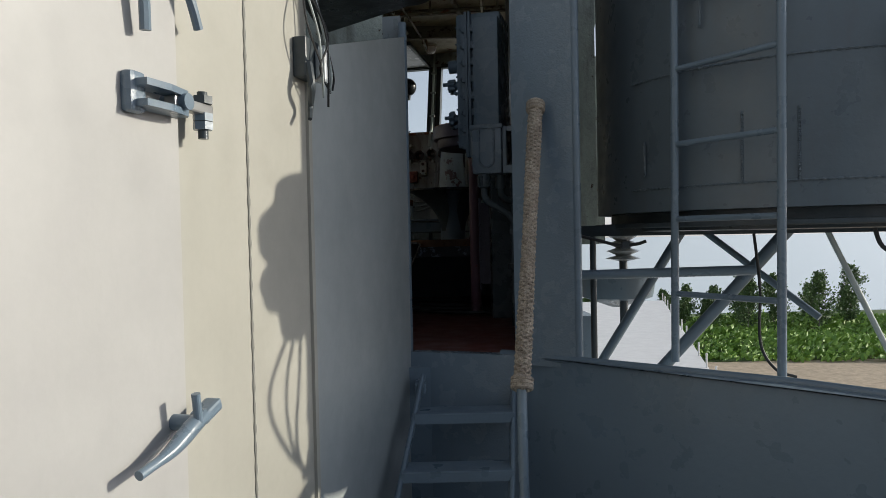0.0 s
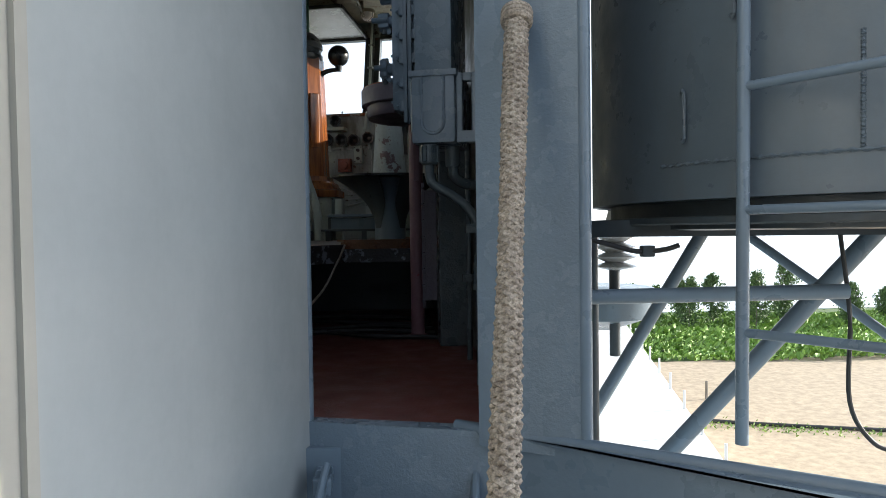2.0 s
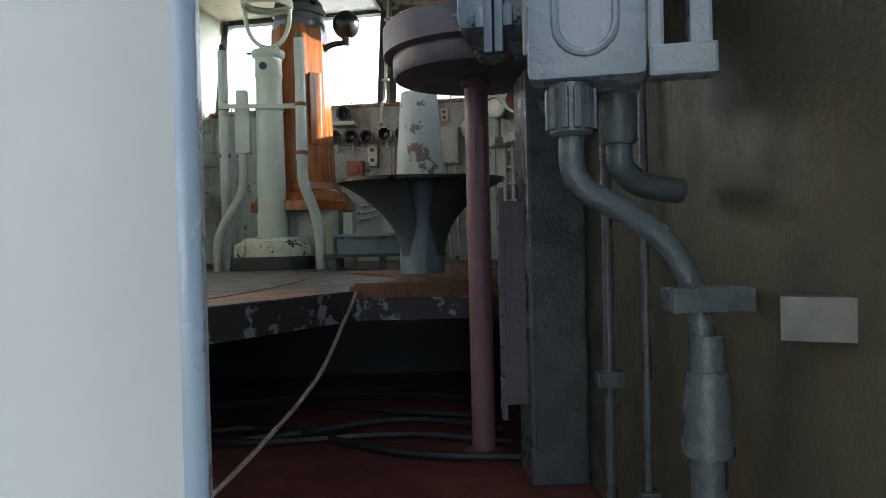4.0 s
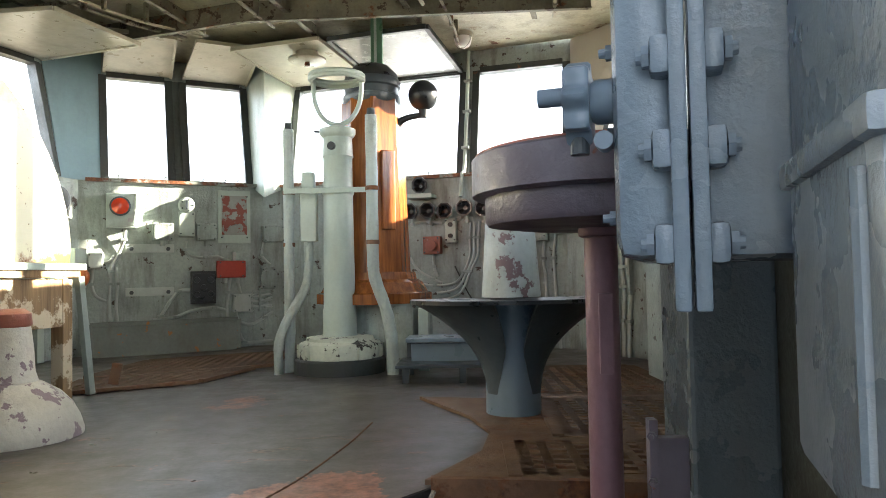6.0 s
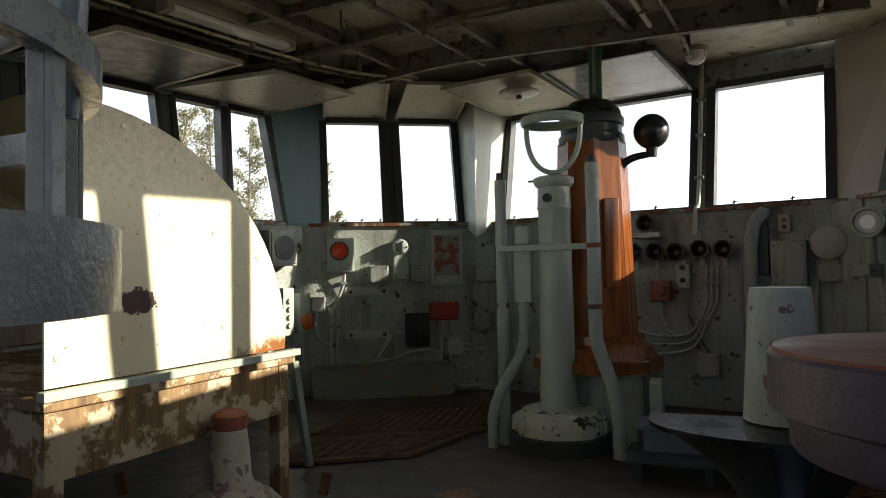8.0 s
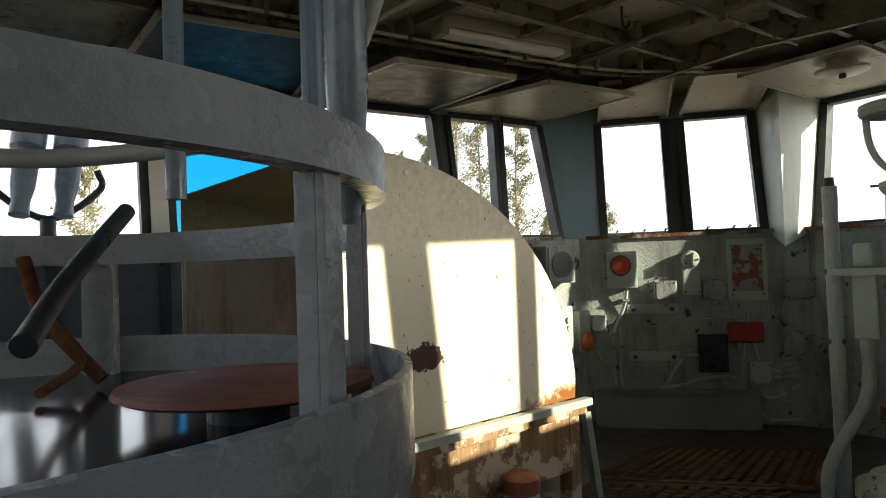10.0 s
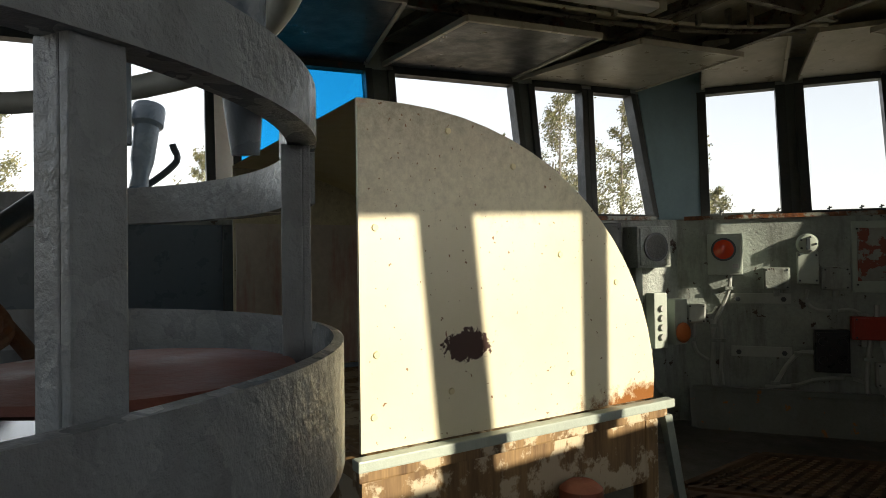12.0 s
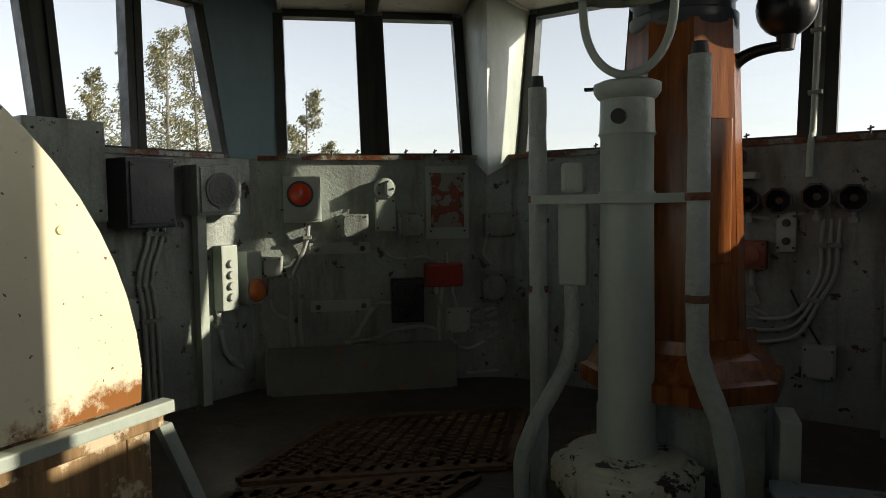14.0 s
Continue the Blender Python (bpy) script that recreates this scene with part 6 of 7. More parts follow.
# low bench frame behind the stand
root = thing("low_bench", "low dark steel bench frame on the deck", "bench")
part("top", quick(box, (-0.45, 8.15, 1.56), (0.3, 8.42, 1.585), None, 0.005), GREY, root)
part("front", quick(box, (-0.42, 8.2, 1.42), (0.28, 8.23, 1.55), None, 0.004), GREY, root)
part("lower_plate", quick(box, (-0.5, 8.0, 1.42), (0.35, 8.4, 1.44), None, 0.004), DARKSTEEL, root)
for x in (-0.44, -0.1, 0.26):
    part("leg", quick(box, (x - 0.02, 8.02, FLOOR), (x + 0.02, 8.06, 1.42)), DARKSTEEL, root)
    part("leg", quick(box, (x - 0.02, 8.36, FLOOR), (x + 0.02, 8.4, 1.56)), DARKSTEEL, root)
# white bracket leaning by the binnacle
root = thing("white_bracket", "white painted steel angle bracket by the binnacle", "bracket")
part("plate", quick(box, (-0.4, 8.55, FLOOR), (-0.33, 8.75, 1.75), None, 0.004), MINTWHITE, root)
# loose line tied at the deck edge
root = thing("tied_line", "frayed rope tied round the deck edge", "rope")
part("rope", quick(tube, [(-0.17, 6.0, 1.33), (-0.22, 5.98, 1.22), (-0.3, 5.7, 1.05), (-0.45, 5.4, 0.9), (-0.6, 5.2, 0.78)], 0.008, 6), ROPE, root)
# pipework clutter under the deck
for k in range(6):
    rnd = random.Random(40 + k)
    root = thing("loose_cable", "dark cable lying in the well below the deck", "cable", "loose cables")
    y = 5.9 + 0.18 * k
    part("sheath", quick(tube, [(-1.2 + rnd.random() * 0.3, y, PIT + 0.02), (-0.6, y + rnd.uniform(-0.3, 0.3), PIT + 0.02), (0.0, y + rnd.uniform(-0.2, 0.2), PIT + 0.02), (0.4, y - 0.3, PIT + 0.02)], 0.015, 6), DARKCABLE, root)

# big binoculars on the open port wing
root = thing("mounted_binoculars", "large grey twin binoculars on a fork mount outside", "binoculars")
p = Vector((-5.4, 6.265, 3.4))
ax = Vector((0.25, -0.2, -1)).normalized()
side = Vector((0.25, 0.97, 0)).normalized()
for s in (-1, 1):
    q = p + side * 0.125 * s
    m, h = along(q - ax * 0.27, q + ax * 0.33)
    m = m @ Matrix.Scale(1.36, 4)
    part("barrel", quick(lathe, [(0.075, 0.0), (0.08, 0.02), (0.078, 0.1), (0.06, 0.12), (0.055, 0.3), (0.04, 0.38), (0.045, 0.45)], 24, m), GREY_LIGHT, root, "", True)
part("fork", quick(tube, [p + side * 0.3, p + side * 0.31 - Vector((0, 0, 0.14)), p - Vector((0, 0, 0.34)), p - side * 0.31 - Vector((0, 0, 0.14)), p - side * 0.3], 0.024, 10), DARKSTEEL, root, "", True)
part("column", quick(rod, p - Vector((0, 0, 0.34)), Vector((p.x, p.y, 1.2)), 0.05), DARKSTEEL, root, "", True)
solo("floor_port_wing", quick(prism, [(-8, 3), (-5.4, 3), (-4.2, 9), (-8, 9)], 1.1, 1.2), GREY, "grey steel deck of the port wing", "floor", kind="structure")
solo("wall_port_bulwark", quick(prism, [(-7.4, 3), (-7.35, 3), (-7.0, 9), (-7.05, 9)], 1.2, 2.45), GREY, "grey steel bulwark of the port wing", "wall", kind="structure")

# ---- bridge wing things ----


def weld_bead(bm, pts, r=0.006):
    tube(bm, pts, lambda u: r * (1 + 0.4 * math.sin(300 * u)), 6, 40)


# weather door in the cream wall
root = tagged(new("door_1"), "white painted steel weather door in the deckhouse wall", "door", kind="structure")
bm = bmesh.new()
m, h = along(wing(-0.6, 0.1, 0.0), wing(1.85, 0.1, 0.0))
prism(bm, [wing(-0.6, 0, 0.001).to_2d(), wing(1.85, 0, 0.001).to_2d(), wing(1.85, 0, 0.018).to_2d(), wing(-0.6, 0, 0.018).to_2d()], 0.15, 2.5)
part("leaf", bm, HATCHWHITE, root)
n3 = Vector((wn2.x, wn2.y, 0))
t3 = Vector((wd.x, wd.y, 0))
for z, grip in ((1.745, False), (0.965, True)):
    p = wing(1.8, z, 0.018)
    part("dog_pivot", quick(rod, p, p + n3 * 0.07, 0.02), GREY, root, "", True)
    if grip:
        part("dog_handle", quick(tube, [p + n3 * 0.06 + t3 * 0.07 + Vector((0, 0, 0.015)), p + n3 * 0.06, p + n3 * 0.06 - t3 * 0.1 - Vector((0, 0, 0.04)), p + n3 * 0.055 - t3 * 0.2 - Vector((0, 0, 0.06))], lambda u: 0.012 + 0.01 * math.sin(math.pi * min(1, 1.25 * u)), 10), GREY, root, "grey lever handle", True)
        part("dog_fork", quick(box, (0.02, 0.03, -0.02), (0.1, 0.075, 0.012), Matrix.Translation(p) @ Matrix(((t3.x, n3.x, 0, 0), (t3.y, n3.y, 0, 0), (0, 0, 1, 0), (0, 0, 0, 1))) @ pose(0, 0, 0, 0, -18), 0.008), GREY, root, "short fork end")
        part("dog_pin", quick(rod, p + n3 * 0.07, p + n3 * 0.07 + Vector((0, 0, 0.075)) - t3 * 0.01, 0.011), GREY, root)
    else:
        H = Matrix.Translation(p) @ Matrix(((t3.x, n3.x, 0, 0), (t3.y, n3.y, 0, 0), (0, 0, 1, 0), (0, 0, 0, 1)))
        part("hinge_pad", quick(box, (-0.155, -0.004, -0.045), (-0.1, 0.03, 0.05), H, 0.014), GREY_LUMPY, root, "thick weld pad")
        for z0, z1 in ((0.014, 0.03), (-0.032, -0.016)):
            bm = bmesh.new()
            prism(bm, [(-0.14, 0.012), (-0.06, 0.006), (0.02, 0.018), (0.04, 0.035), (0.02, 0.054), (-0.06, 0.066), (-0.14, 0.06)], z0, z1, H)
            part("hinge_cheek", bm, GREY, root, "flat clevis cheek")
        part("hinge", quick(box, (-0.03, 0.02, -0.015), (0.13, 0.052, 0.013), H, 0.005), STEEL, root, "worn bare hinge tongue")
        part("hinge_bolt", quick(rod, H @ Vector((0.105, 0.036, -0.075)), H @ Vector((0.105, 0.036, 0.045)), 0.013), DARKSTEEL, root, "", True)
        for z in (-0.052, -0.03, 0.014):
            part("hinge_nut", quick(rod, H @ Vector((0.105, 0.036, z)), H @ Vector((0.105, 0.036, z + 0.02)), 0.026, None, 6), DARKSTEEL if z > 0 else GREY, root)
bm = bmesh.new()
weld_bead(bm, [wing(2.2, z, 0.002) for z in (0.0, 0.6, 1.2, 1.8, 2.4, 3.0)], 0.005)
solo("trim_weld_seam", bm, CREAM, "lumpy weld seam on the cream wall", "weld", kind="structure")
root = thing("hand_lever", "grey steel lever hanging on the upper wall", "lever", "upper levers")
part("lever", quick(tube, [wing(1.68, 2.15, 0.05), wing(1.69, 2.0, 0.055), wing(1.7, 1.89, 0.05)], 0.013, 8), GREY, root)
root = thing("hand_lever", "grey steel lever hanging on the upper wall", "lever", "upper levers")
part("lever", quick(tube, [wing(1.8, 2.15, 0.05), wing(1.86, 2.02, 0.055), wing(1.9, 1.95, 0.05)], 0.013, 8), GREY, root)

# cluster of shackle, spike and cut wires on the wall
root = thing("wire_bracket", "rusty bracket with a clamp and cut wires on the wall", "bracket")
p = wing(2.56, 2.02, 0.0)
part("bracket_plate", quick(box, (-0.05, 0, -0.05), (0.06, 0.05, 0.09), Matrix.Translation(p) @ Matrix(((t3.x, n3.x, 0, 0), (t3.y, n3.y, 0, 0), (0, 0, 1, 0), (0, 0, 0, 1))), 0.006), DARKSTEEL, root)
part("clamp", quick(box, (0.02, 0.05, -0.06), (0.055, 0.09, 0.06), Matrix.Translation(p) @ Matrix(((t3.x, n3.x, 0, 0), (t3.y, n3.y, 0, 0), (0, 0, 1, 0), (0, 0, 0, 1))), 0.012), CERAMIC, root, "pale clamp block")
part("hook", quick(tube, [p + n3 * 0.05 - t3 * 0.03, p + n3 * 0.07 - t3 * 0.05 - Vector((0, 0, 0.09)), p + n3 * 0.05 - t3 * 0.02 - Vector((0, 0, 0.15)), p + n3 * 0.06 - t3 * 0.05 - Vector((0, 0, 0.2))], lambda u: 0.016 - 0.008 * u, 8), DARKSTEEL, root, "dark iron hook", True)
for k in range(7):
    rnd = random.Random(k)
    a, b = rnd.uniform(-0.06, 0.08), rnd.uniform(-0.1, 0.1)
    part("wire", quick(tube, [p + t3 * a + n3 * 0.03 + Vector((0, 0, 0.3)), p + t3 * b + n3 * (0.06 + 0.03 * rnd.random()) + Vector((0, 0, 0.12)), p + t3 * (a + 0.02) + n3 * 0.09 + Vector((0, 0, -0.02)), p + t3 * (b + 0.04) + n3 * 0.07 - Vector((0, 0, 0.06 + 0.08 * rnd.random()))], 0.004, 6), DARKCABLE if k % 3 else CABLE, root, "cut wire")

# lamp housing over the entry
root = thing("navigation_lamp_box", "grey round-ended steel lamp housing over the entry", "lamp housing")
bm = bmesh.new()
poly = [(-0.62, 2.75), (-0.3, 2.8)] + [(-0.14 + 0.12 * math.cos(math.radians(a)), 3.2 + 0.12 * math.sin(math.radians(a))) for a in range(-60, 100, 16)] + [(-0.62, 3.75)]
prism(bm, poly, 2.49, 2.62)
part("housing", bm, GREY_LIGHT, root)
bm = bmesh.new()
prism(bm, [(x * 0.97 - 0.01, y * 0.99 + 0.02) for x, y in poly], 2.47, 2.49)
part("underside", bm, BLACK, root)

# sloping side ladder up to the entry
root = thing("entry_steps", "grey painted steel step ladder up to the raised entry", "ladder")
for x0, x1 in ((-0.29, -0.115), (0.25, 0.36)):
    bm = bmesh.new()
    hexa(bm, [(x0 - 0.012, 2.9, 0.0), (x0 + 0.012, 2.9, 0.0), (x0 + 0.012, 2.98, 0.0), (x0 - 0.012, 2.98, 0.0), (x1 - 0.012, 3.66, 0.68), (x1 + 0.012, 3.66, 0.68), (x1 + 0.012, 3.72, 0.64), (x1 - 0.012, 3.72, 0.64)])
    part("stringer", bm, GREY, root)
    q = [Vector((x0, 2.9, 0.0)), Vector((x1, 3.66, 0.68))]
    part("stringer_lip", quick(rod, q[0], q[1], 0.012, None, 8), GREY, root, "rounded front edge")
for u in (0.78, 0.47, 0.16):
    y, z = 2.94 + 0.75 * u, 0.66 * u
    part("tread", quick(box, (-0.29 + 0.175 * u, y - 0.07, z - 0.015), (0.25 + 0.11 * u, y + 0.07, z + 0.015), None, 0.004), GREY, root, "flat steel tread")
    part("tread_lip", quick(box, (-0.29 + 0.175 * u, y - 0.078, z - 0.035), (0.25 + 0.11 * u, y - 0.07, z + 0.012), None, 0.002), GREY, root)
part("hook", quick(box, (-0.16, 3.64, 0.58), (-0.1, 3.8, 0.64), None, 0.01), GREY_LUMPY, root)

# post beside the entry
bm = bmesh.new()
prism(bm, [(0.362, 3.59), (0.64, 3.42), (0.67, 3.46), (0.385, 3.64)], 0.74, 3.2)
solo("wall_post", bm, GREY_LUMPY, "broad thickly painted grey steel post beside the entry", "post", kind="structure")
solo("trim_post_edge", quick(rod, (0.655, 3.43, 0.76), (0.655, 3.43, 3.2), 0.02), GREY, "rounded grey pipe edge of the post", "trim", kind="structure", smooth=True)

# rope wrapped hand rail
root = thing("hand_rail", "steel hand rail wrapped in braided tan rope", "rail")
top, low = Vector((0.465, 3.44, 2.03)), Vector((0.295, 2.8, 0.79))
part("pipe", quick(tube, [top + Vector((0.0, 0.12, 0.0)), top, low, low + Vector((0.0, -0.05, -0.9))], 0.02, 14, 1, curve=False), GREY, root, "", True)
part("rope_core", quick(rod, top, low, 0.024, 0.026, 20), ROPE, root)
m, ln = along(top, low)
for hand in (1, -1):
    bm = bmesh.new()
    for strand in range(5):
        pts = []
        turns, n = 13, 200
        for i in range(n):
            u = i / (n - 1)
            ang = hand * 2 * math.pi * turns * u + 2 * math.pi * strand / 5
            rr = 0.026 + 0.003 * math.sin(10 * (ang * hand) / 2 + strand * hand) + 0.002 * math.sin(9 * u) 
            pts.append(m @ Vector((rr * math.cos(ang), rr * math.sin(ang), ln * u)))
        tube(bm, pts, 0.0075, 6, 1, curve=False)
    part("rope_braid", bm, ROPE, root, "tan braided rope wrapping", True)
for u in (0.0, 0.97):
    bm = bmesh.new()
    for j in range(3):
        p = [m @ Vector((0.036 * math.cos(a), 0.036 * math.sin(a), ln * u + 0.016 * j)) for a in [2 * math.pi * i / 20 for i in range(20)]]
        tube(bm, p, 0.011, 8, 1, True, False)
    part("rope_whipping", bm, ROPE, root, "rope whipping", True)

# bulwark below the open side
b0, b1, b2 = Vector((0.3, 3.68)), Vector((1.4, 2.86)), Vector((2.6, 1.6))
bd = (b1 - b0).normalized()
bn = Vector((-bd.y, bd.x))
solo("wall_bulwark", quick(prism, [b0, b1, b2, b2 + bn * 0.02, b0 + bn * 0.02], -0.05, 0.78), GREY, "grey painted steel bulwark of the bridge wing", "wall", kind="structure")
solo("wall_bulwark_aft", quick(prism, [b2, (2.62, -4), (2.66, -4), b2 + bn * 0.02], -0.05, 0.78), GREY, "grey painted steel bulwark of the bridge wing", "wall", kind="structure")
solo("trim_bulwark_rail", quick(tube, [(*b0, 0.78), (*b1, 0.78), (*b2, 0.78)], 0.022, 12, 1, curve=False), GREY, "rounded grey cap rail on the bulwark", "trim", kind="structure", smooth=True)
bm = bmesh.new()
q = b0 + bd * 1.36
rod(bm, (*(q - bn * 0.022), -0.02), (*(q - bn * 0.022), 0.77), 0.022)
weld_bead(bm, [(*(q - bn * 0.008 + bd * 0.022), z) for z in (0.0, 0.25, 0.5, 0.76)], 0.007)
solo("trim_bulwark_stiffener", bm, GREY, "welded pipe stiffener on the bulwark", "trim", kind="structure")

# climbing ladder in front of the big drum
root = thing("vertical_ladder", "grey painted steel rung ladder standing on the bulwark", "ladder")
l0, l1 = Vector((1.118, 3.41, 0)), Vector((1.412, 2.965, 0))
for p in (l0, l1):
    part("stile", quick(rod, p + Vector((0, 0, 0.77)), p + Vector((0.03, 0.02, 3.4)), 0.019), GREY, root, "", True)
for z in (1.1, 1.46, 1.82, 2.18, 2.54, 2.9, 3.26):
    k = (z - 0.77) / 2.63
    sh = Vector((0.03 * k, 0.02 * k, z))
    part("rung", quick(rod, l0 + sh, l1 + sh, 0.014), GREY, root, "", True)

# the big drum and its bracing
c = Vector((2.08, 4.15, 0))
root = thing("director_drum", "large dark grey riveted steel drum on diagonal struts", "drum")
part("shell", quick(lathe, [(1.1, 1.5), (1.12, 1.502), (1.12, 3.6)], 96, Matrix.Translation(c)), DRUMGREY, root, "", True)
part("under_rim", quick(lathe, [(1.02, 1.4), (1.04, 1.405), (1.04, 1.5)], 96, Matrix.Translation(c)), DARKSTEEL, root, "dark rim below the drum", True)
part("floor_plate", quick(lathe, [(1.135, 1.42), (1.14, 1.425), (1.14, 1.445), (1.0, 1.45)], 96, Matrix.Translation(c)), DARKSTEEL, root, "", True)
part("foot_bar", quick(box, (-0.5, -0.03, 1.38), (2.2, 0.03, 1.44), Matrix.Translation((0.95, 3.95, 0)) @ pose(0, 0, 0, 0, 0, -30)), DARKSTEEL, root)
bm = bmesh.new()
for z in (1.62, 2.18):
    pts = [c + Vector((1.122 * math.cos(math.radians(a)), 1.122 * math.sin(math.radians(a)), z)) for a in range(200, 290, 5)]
    weld_bead(bm, pts, 0.006)
for a in (232, 244):
    pts = [c + Vector((1.122 * math.cos(math.radians(a)), 1.122 * math.sin(math.radians(a)), z)) for z in (1.62, 1.8, 1.95)]
    weld_bead(bm, pts, 0.006)
part("weld", bm, DRUMGREY, root, "lumpy weld seams")
part("side_lamp", quick(lathe, [(0.07, 1.9), (0.13, 1.93), (0.15, 2.01), (0.12, 2.04), (0.23, 2.06), (0.26, 2.13), (0.2, 2.18), (0.17, 2.2), (0.25, 2.23), (0.26, 2.31), (0.16, 2.36), (0.15, 2.42), (0.08, 2.44)], 14, Matrix.Translation((2.2, 3.0, 0))), DRUMGREY, root, "lobed steel lamp on the drum")
part("lamp_arm", quick(box, (2.12, 3.0, 2.2), (2.3, 3.2, 2.32), None, 0.02), DRUMGREY, root)
for k, d in enumerate((0.0, 0.09, 0.2)):
    part("cable", quick(tube, [(2.2, 3.0 - d * 0.3, 1.95), (2.2, 2.98 - d, 1.75), (2.2, 2.95 - d * 0.4, 1.55), (2.2, 3.0 + 0.2 * d, 1.38)], 0.011, 8), DARKCABLE, root, "hanging cable", True)
for a in (205, 214, 222):
    p = c + Vector((1.13 * math.cos(math.radians(a)), 1.13 * math.sin(math.radians(a)), 1.85 + 0.004 * (a - 205) * 10))
    part("grab", quick(tube, [p, p + Vector((0, -0.02, 0.0)), p + Vector((0.0, -0.02, -0.15)), p + Vector((0.0, 0.0, -0.15))], 0.006, 6, 2), DRUMGREY, root)
for p, q, r in (((1.6, 4.6, 1.42), (0.6, 4.6, -0.15), 0.03), ((1.95, 3.9, 1.42), (0.6, 4.35, -0.26), 0.035), ((1.62, 4.4, 1.42), (2.1, 3.9, 0.9), 0.02)):
    part("strut", quick(rod, p, q, r), GREY, root, "diagonal steel tube strut", True)
part("stay", quick(rod, (0.6, 3.85, 1.17), (1.62, 3.65, 1.19), 0.026), GREY, root, "horizontal steel tube", True)
part("post", quick(rod, (0.86, 4.0, -0.2), (0.86, 4.0, 1.42), 0.018), DARKSTEEL, root, "", True)
part("cable", quick(tube, [(1.66, 3.75, 1.42), (1.68, 3.72, 1.1), (1.68, 3.72, 0.8), (1.75, 3.7, 0.66), (1.85, 3.68, 0.62)], 0.008, 8), DARKCABLE, root, "hanging cable", True)
part("cable", quick(tube, [(1.95, 3.2, 1.42), (2.0, 3.18, 1.3), (2.15, 3.1, 1.27), (2.4, 3.0, 1.17)], 0.01, 8), DARKCABLE, root, "hanging cable", True)
part("stay", quick(rod, (1.9, 3.5, 1.42), (2.25, 3.4, 0.6), 0.014), CABLE, root, "thin pale stay rod", True)

root = thing("cut_cable", "cut black cable with a clamp below the drum", "cable")
part("cable", quick(tube, [(0.72, 3.9, 1.395), (0.85, 3.85, 1.36), (0.96, 3.82, 1.33), (1.05, 3.8, 1.335), (1.1, 3.79, 1.35)], 0.009, 8), DARKCABLE, root, "", True)
part("clamp", quick(box, (0.975, 3.8, 1.31), (1.02, 3.84, 1.35), None, 0.006), DARKSTEEL, root, "steel clamp")

# stand-off insulator beyond the rail
root = thing("insulator", "ribbed grey porcelain insulator under a bracket", "insulator")
prof = [(0.03, 1.12)]
for k in range(5):
    prof += [(0.13 - 0.008 * k, 1.14 + 0.055 * k), (0.05, 1.165 + 0.055 * k)]
prof += [(0.03, 1.46)]
part("porcelain", quick(lathe, [(r, z + 0.06) for r, z in prof], 32, Matrix.Translation((1.36, 5.2, 0))), CERAMIC, root, "", True)
part("stem", quick(rod, (1.36, 5.2, 0.7), (1.36, 5.2, 1.2), 0.03), DARKSTEEL, root, "", True)
part("bracket_pan", quick(lathe, [(0.05, 0.82), (0.27, 0.9), (0.3, 1.06), (0.28, 1.07)], 32, Matrix.Translation((1.36, 5.4, 0))), GREY, root, "grey steel cup", True)

# ---- lower decks and shore ----
solo("wall_superstructure", quick(prism, [(-5.3, 3.9), (0.6, 3.74), (0.6, 5.8), (1.28, 5.8), (1.1, 9.5), (-1.9, 10.95), (-3.4, 9.9), (-3.7, 9.5)], -9.02, 0.7), GREY, "grey painted steel superstructure below the wheelhouse", "wall", kind="structure")
solo("wall_wing_base", quick(prism, [(-2.6, -4), (2.62, -4), (2.6, 1.6), (1.4, 2.85), (0.44, 3.56), (-0.2, 3.73), (-2.0, 3.8)], -9.02, -0.062), GREY, "grey painted steel superstructure below the wing", "wall", kind="structure")
solo("ground", quick(prism, [(-900, -900), (900, -900), (900, 900), (-900, 900)], -9.3, -9.0), paint("dry_dirt_ground", (0.5, 0.4, 0.28), 0.9, 0.25, grime_amount=0.3, bump=0.4, bump_scale=2.0, streak=False), "dry brown dirt ground ashore", "ground", kind="structure")
solo("water", quick(prism, [(-900, 84), (900, 80), (900, 900), (-900, 900)], -8.98, -8.9), plain("pale_water", (0.5, 0.55, 0.57), 0.25), "pale calm water beyond the shore", "water", kind="structure")
root = thing("lower_deckhouse", "white painted lower deckhouse roof of the ship", "deckhouse")
part("roof", quick(prism, [(1.2, 6.5), (4.6, 7.0), (13.5, 41), (-2, 41), (-3, 11.5)], -3.4, -2.9), WHITEWOOD, root)
part("house_wall", quick(prism, [(1.3, 6.7), (4.5, 7.2), (13.3, 40.8), (-1.8, 40.8), (-2.8, 11.6)], -9.02, -3.4), WHITEWOOD, root, "white painted steel house side")
for k in range(18):
    u = k / 17
    part("rail_post", quick(rod, (4.55 + 8.9 * u, 7.1 + 33.8 * u, -2.9), (4.55 + 8.9 * u, 7.1 + 33.8 * u, -2.45), 0.03), WHITEWOOD, root)
part("tank", quick(lathe, [(0.55, -2.9), (0.55, -1.9), (0.45, -1.85)], 32, Matrix.Translation((2.3, 10.5, 0))), WHITEWOOD, root, "round white tank", True)


def foliage_material(name, dark, light):
    m, n, l, b = material(name, 0.6)
    g = n.new("ShaderNodeNewGeometry")
    l.new(ramp(n, l, g.outputs["Random Per Island"], [(0.0, dark), (1.0, light)]), b.inputs["Base Color"])
    b.inputs["Transmission Weight"].default_value = 0.0
    return m


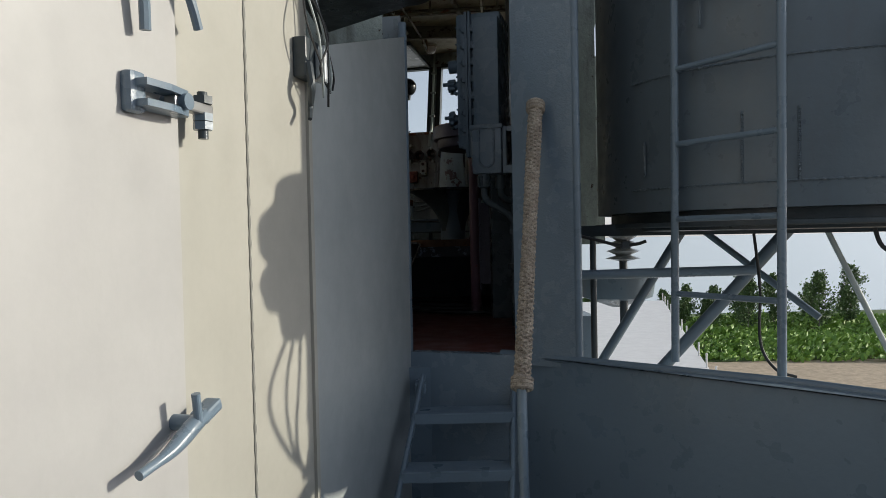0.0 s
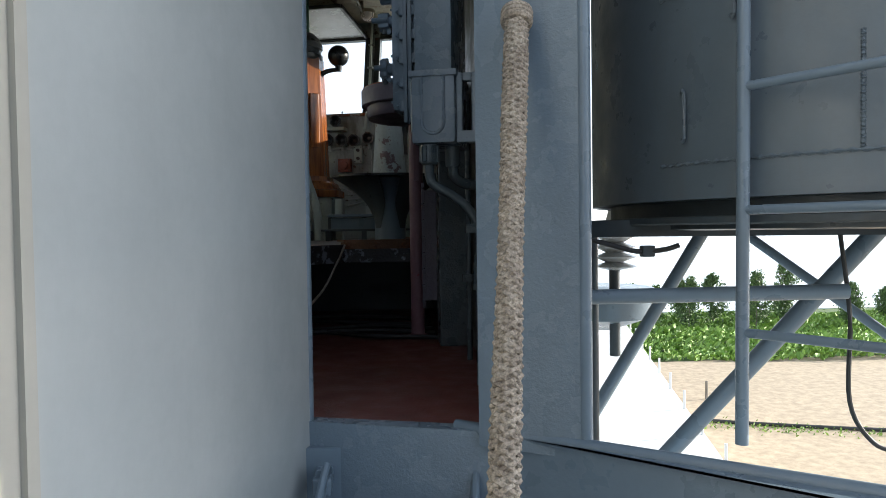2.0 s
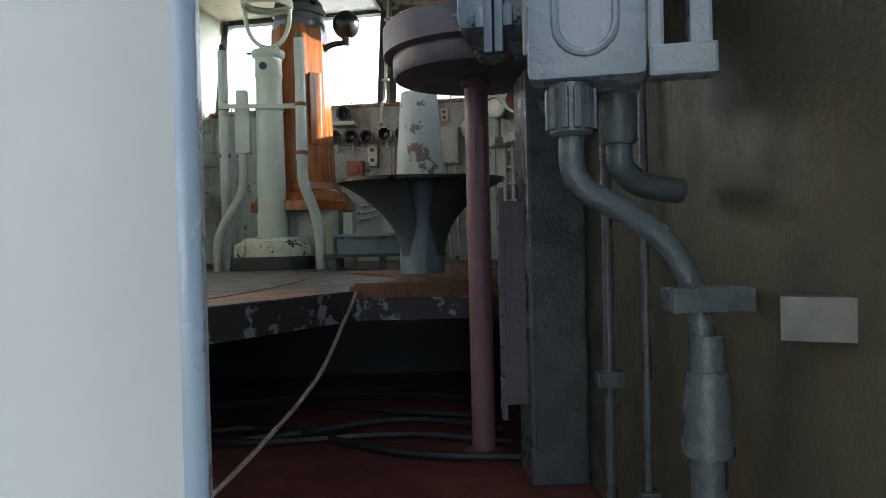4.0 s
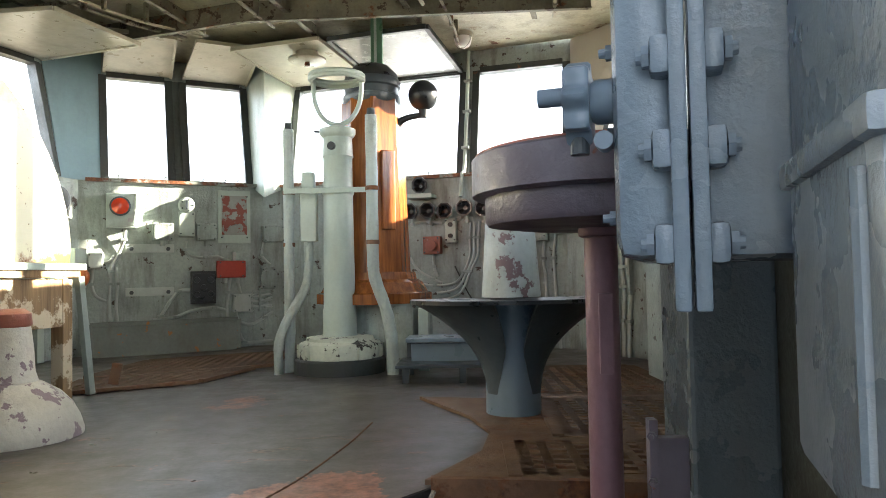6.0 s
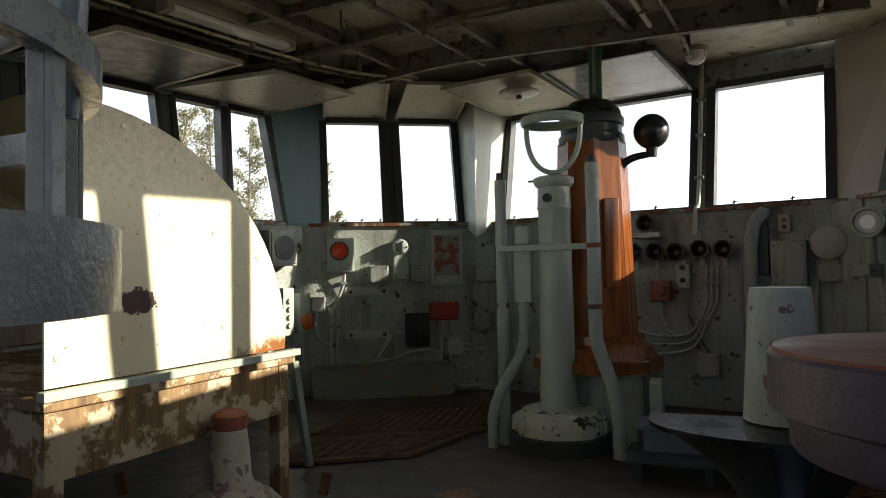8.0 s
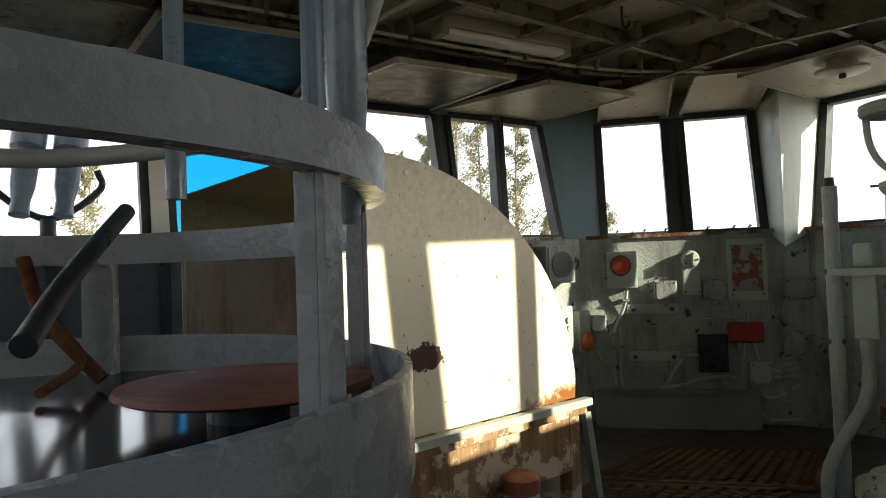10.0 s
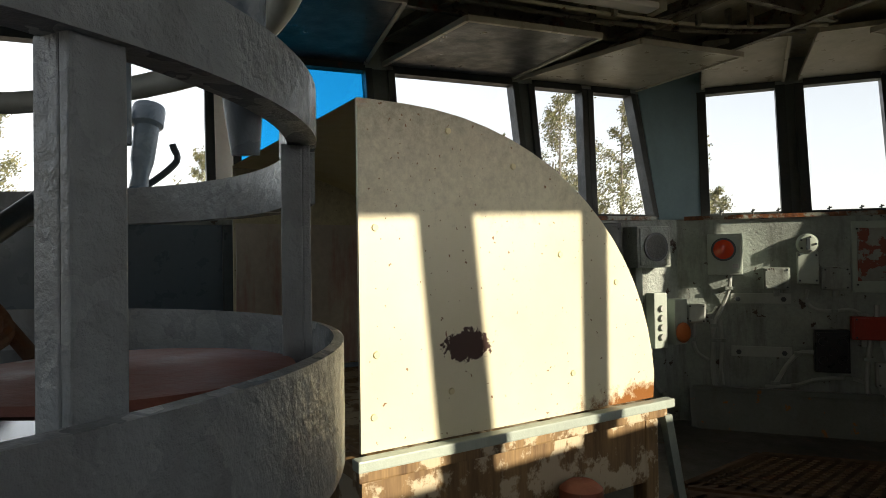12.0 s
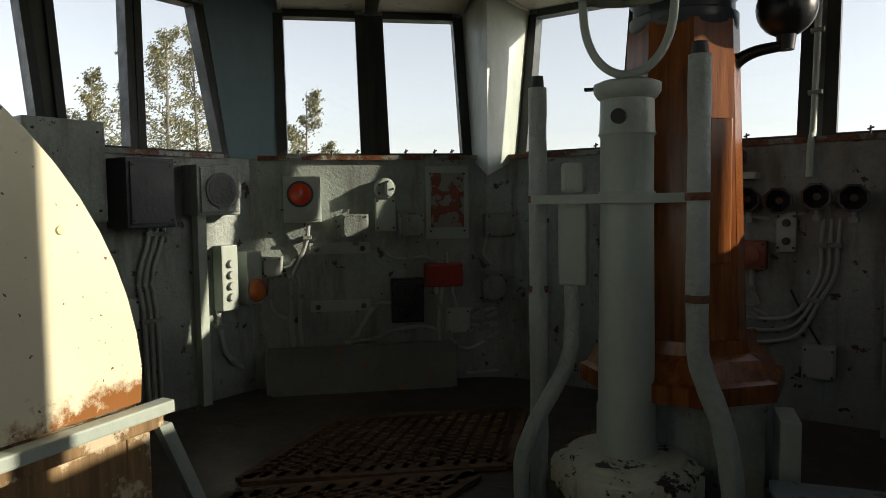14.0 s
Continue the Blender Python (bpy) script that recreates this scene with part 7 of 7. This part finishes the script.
LEAF = foliage_material("birch_leaves", (0.08, 0.095, 0.04), (0.27, 0.25, 0.12))
BUSH = foliage_material("bush_leaves", (0.045, 0.085, 0.03), (0.14, 0.22, 0.06))
GRASS = foliage_material("green_scrub", (0.11, 0.22, 0.03), (0.31, 0.46, 0.08))
BARK = paint("pale_bark", (0.22, 0.2, 0.17), 0.8, 0.3, bump=0.4)


def leaf_cards(n, place, size, rnd):
    """n small leaves (folded quads) at places drawn by place(rnd)."""
    v, f = [], []
    for _ in range(n):
        p = Vector(place(rnd))
        a = Vector((rnd.gauss(0, 1), rnd.gauss(0, 1), rnd.gauss(0, 1))).normalized()
        b = a.orthogonal().normalized()
        c = a.cross(b)
        s = size * rnd.uniform(0.6, 1.4)
        k = len(v)
        v += [p - b * s, p - c * s * 0.5 + a * s * 0.15, p + b * s, p + c * s * 0.5 + a * s * 0.15]
        f.append((k, k + 1, k + 2, k + 3))
    return v, f


def mesh_part(name, v, f, mat, parent):
    me = bpy.data.meshes.new(name)
    me.from_pydata([tuple(x) for x in v], [], f)
    me.materials.append(mat)
    ob = new(name, me)
    ob.parent = parent
    return ob


def slim_tree(x, y, height, seed, mat, label, name="tree", width=0.16, leaves=2600, leaf=0.16):
    rnd = random.Random(seed)
    z0 = -9.0
    root = thing(name, label, "tree", "shore trees")
    bm = bmesh.new()
    bend = rnd.uniform(-0.4, 0.4)
    tops = [(x + bend * u * u, y + bend * 0.5 * u, z0 + height * u) for u in (0, 0.25, 0.5, 0.75, 1.0)]
    tube(bm, tops, lambda u: 0.012 * height * (1 - 0.93 * u), 8, 4)
    limbs = []
    for k in range(34):
        u = 0.12 + 0.84 * k / 33
        a = rnd.uniform(0, 6.283)
        ln = height * width * (1.15 - u) * rnd.uniform(0.6, 1.25) * (1.0 if u > 0.3 else 0.8)
        p = Vector((x + bend * u * u, y + bend * 0.5 * u, z0 + height * u))
        q = p + Vector((math.cos(a) * ln, math.sin(a) * ln, ln * rnd.uniform(0.5, 1.1)))
        tube(bm, [p, (p + q) / 2 + Vector((0, 0, -0.08 * ln)), q], lambda t: 0.0025 * height * (1 - 0.8 * t), 5, 3)
        limbs.append((p, q))
    part("trunk", bm, BARK, root)

    def place(r):
        p, q = r.choice(limbs)
        t = r.random() ** 0.7
        s = 0.14 + 0.16 * (q - p).length
        return p.lerp(q, t) + Vector((r.gauss(0, s * 0.5), r.gauss(0, s * 0.5), r.gauss(0, s * 0.6)))

    v, f = leaf_cards(leaves, place, leaf, rnd)
    mesh_part("crown", v, f, mat, root)


for k, (yaw, far, top) in enumerate(((36, 50, 11), (38.5, 52, 12.3), (41, 49, 11.5), (43.5, 51, 10.5), (46, 50, 9), (48.5, 53, 7.5), (30.5, 50, 8), (28.8, 55, 5), (52, 50, 6), (60, 55, 7), (70, 50, 8), (84, 50, 10), (88, 52, 9), (33.5, 58, 4.5), (26, 60, 2.6), (21, 60, 2.4))):
    a = math.radians(yaw)
    slim_tree(-0.5 - far * math.sin(a), 5.2 + far * math.cos(a), 11.6 + top, 20 + k, LEAF, "tall slim birch ashore with thin yellowing leaves", width=0.2, leaves=8500, leaf=0.1)
for k, (x, y, h) in enumerate(((22, 66, 7.0), (25, 69, 6.5), (28, 70, 5.5), (37, 66, 6.8), (42, 70, 6.0), (47, 66, 6.5), (18, 72, 6), (33, 74, 5.5), (53, 69, 6), (15, 68, 6.4), (30.5, 67, 6.8), (34.5, 70, 6.2), (40, 73, 6.6), (20, 75, 6.5), (12, 74, 6.8), (45, 74, 7), (58, 72, 6.5), (63, 68, 7))):
    slim_tree(x, y, h * (0.62 + 0.08 * (k % 4)), 60 + k, BUSH, "green shrubby tree on the shore", "shrub_tree", 0.36, 2600, 0.14)
rnd = random.Random(5)


def low_green(r):
    u, w = r.random(), r.random()
    return (-30 + 130 * u, 54 + 24 * w + 3 * math.sin(9 * u), -9 + abs(r.gauss(0.35, 0.35)) * (0.5 + 0.5 * math.sin(25 * u + 8 * w)) + 0.2)


v, f = leaf_cards(42000, low_green, 0.3, rnd)
g = mesh_part("green_scrub", v, f, GRASS, None)
tagged(g, "bright green low scrub along the shore", "scrub", kind="stuff")
solo("ground_grass", quick(prism, [(-60, 53), (120, 52), (120, 82), (-60, 82)], -8.99, -8.95), paint("grass_ground", (0.1, 0.16, 0.04), 0.9, 0.4, grime_amount=0.3, bump=0.4, bump_scale=3, streak=False), "green grass strip on the shore", "grass", kind="structure")

for x, y in ((9.5, 38.0), (14.6, 39.5), (19.5, 41)):
    solo("field_stake", quick(rod, (x, y, -9.02), (x, y, -7.9), 0.09, 0.08, 8), BARK, "short dark wooden stake in the dirt field", "stake", "field stakes")
bend = [(13.0, 50), (11.6, 46), (11.9, 42.5), (13.5, 39), (17, 36.5), (22, 34.5), (30, 32)]
solo("field_hose", quick(tube, [(x, y, -8.93) for x, y in bend], 0.11, 8), DARKCABLE, "dark hose lying in a curve over the dirt", "hose", smooth=True)


def verge(r):
    k = r.random() * (len(bend) - 1.001)
    i = int(k)
    p = Vector(bend[i]).lerp(Vector(bend[i + 1]), k - i)
    return (p.x - 0.6 + r.gauss(0, 0.4), p.y - 0.3 + r.gauss(0, 0.5), -8.98 + 0.12 * r.random())


v, f = leaf_cards(1800, verge, 0.09, rnd)
g = mesh_part("grass_verge", v, f, GRASS, None)
tagged(g, "thin green grass beside the curved hose", "grass", kind="stuff")
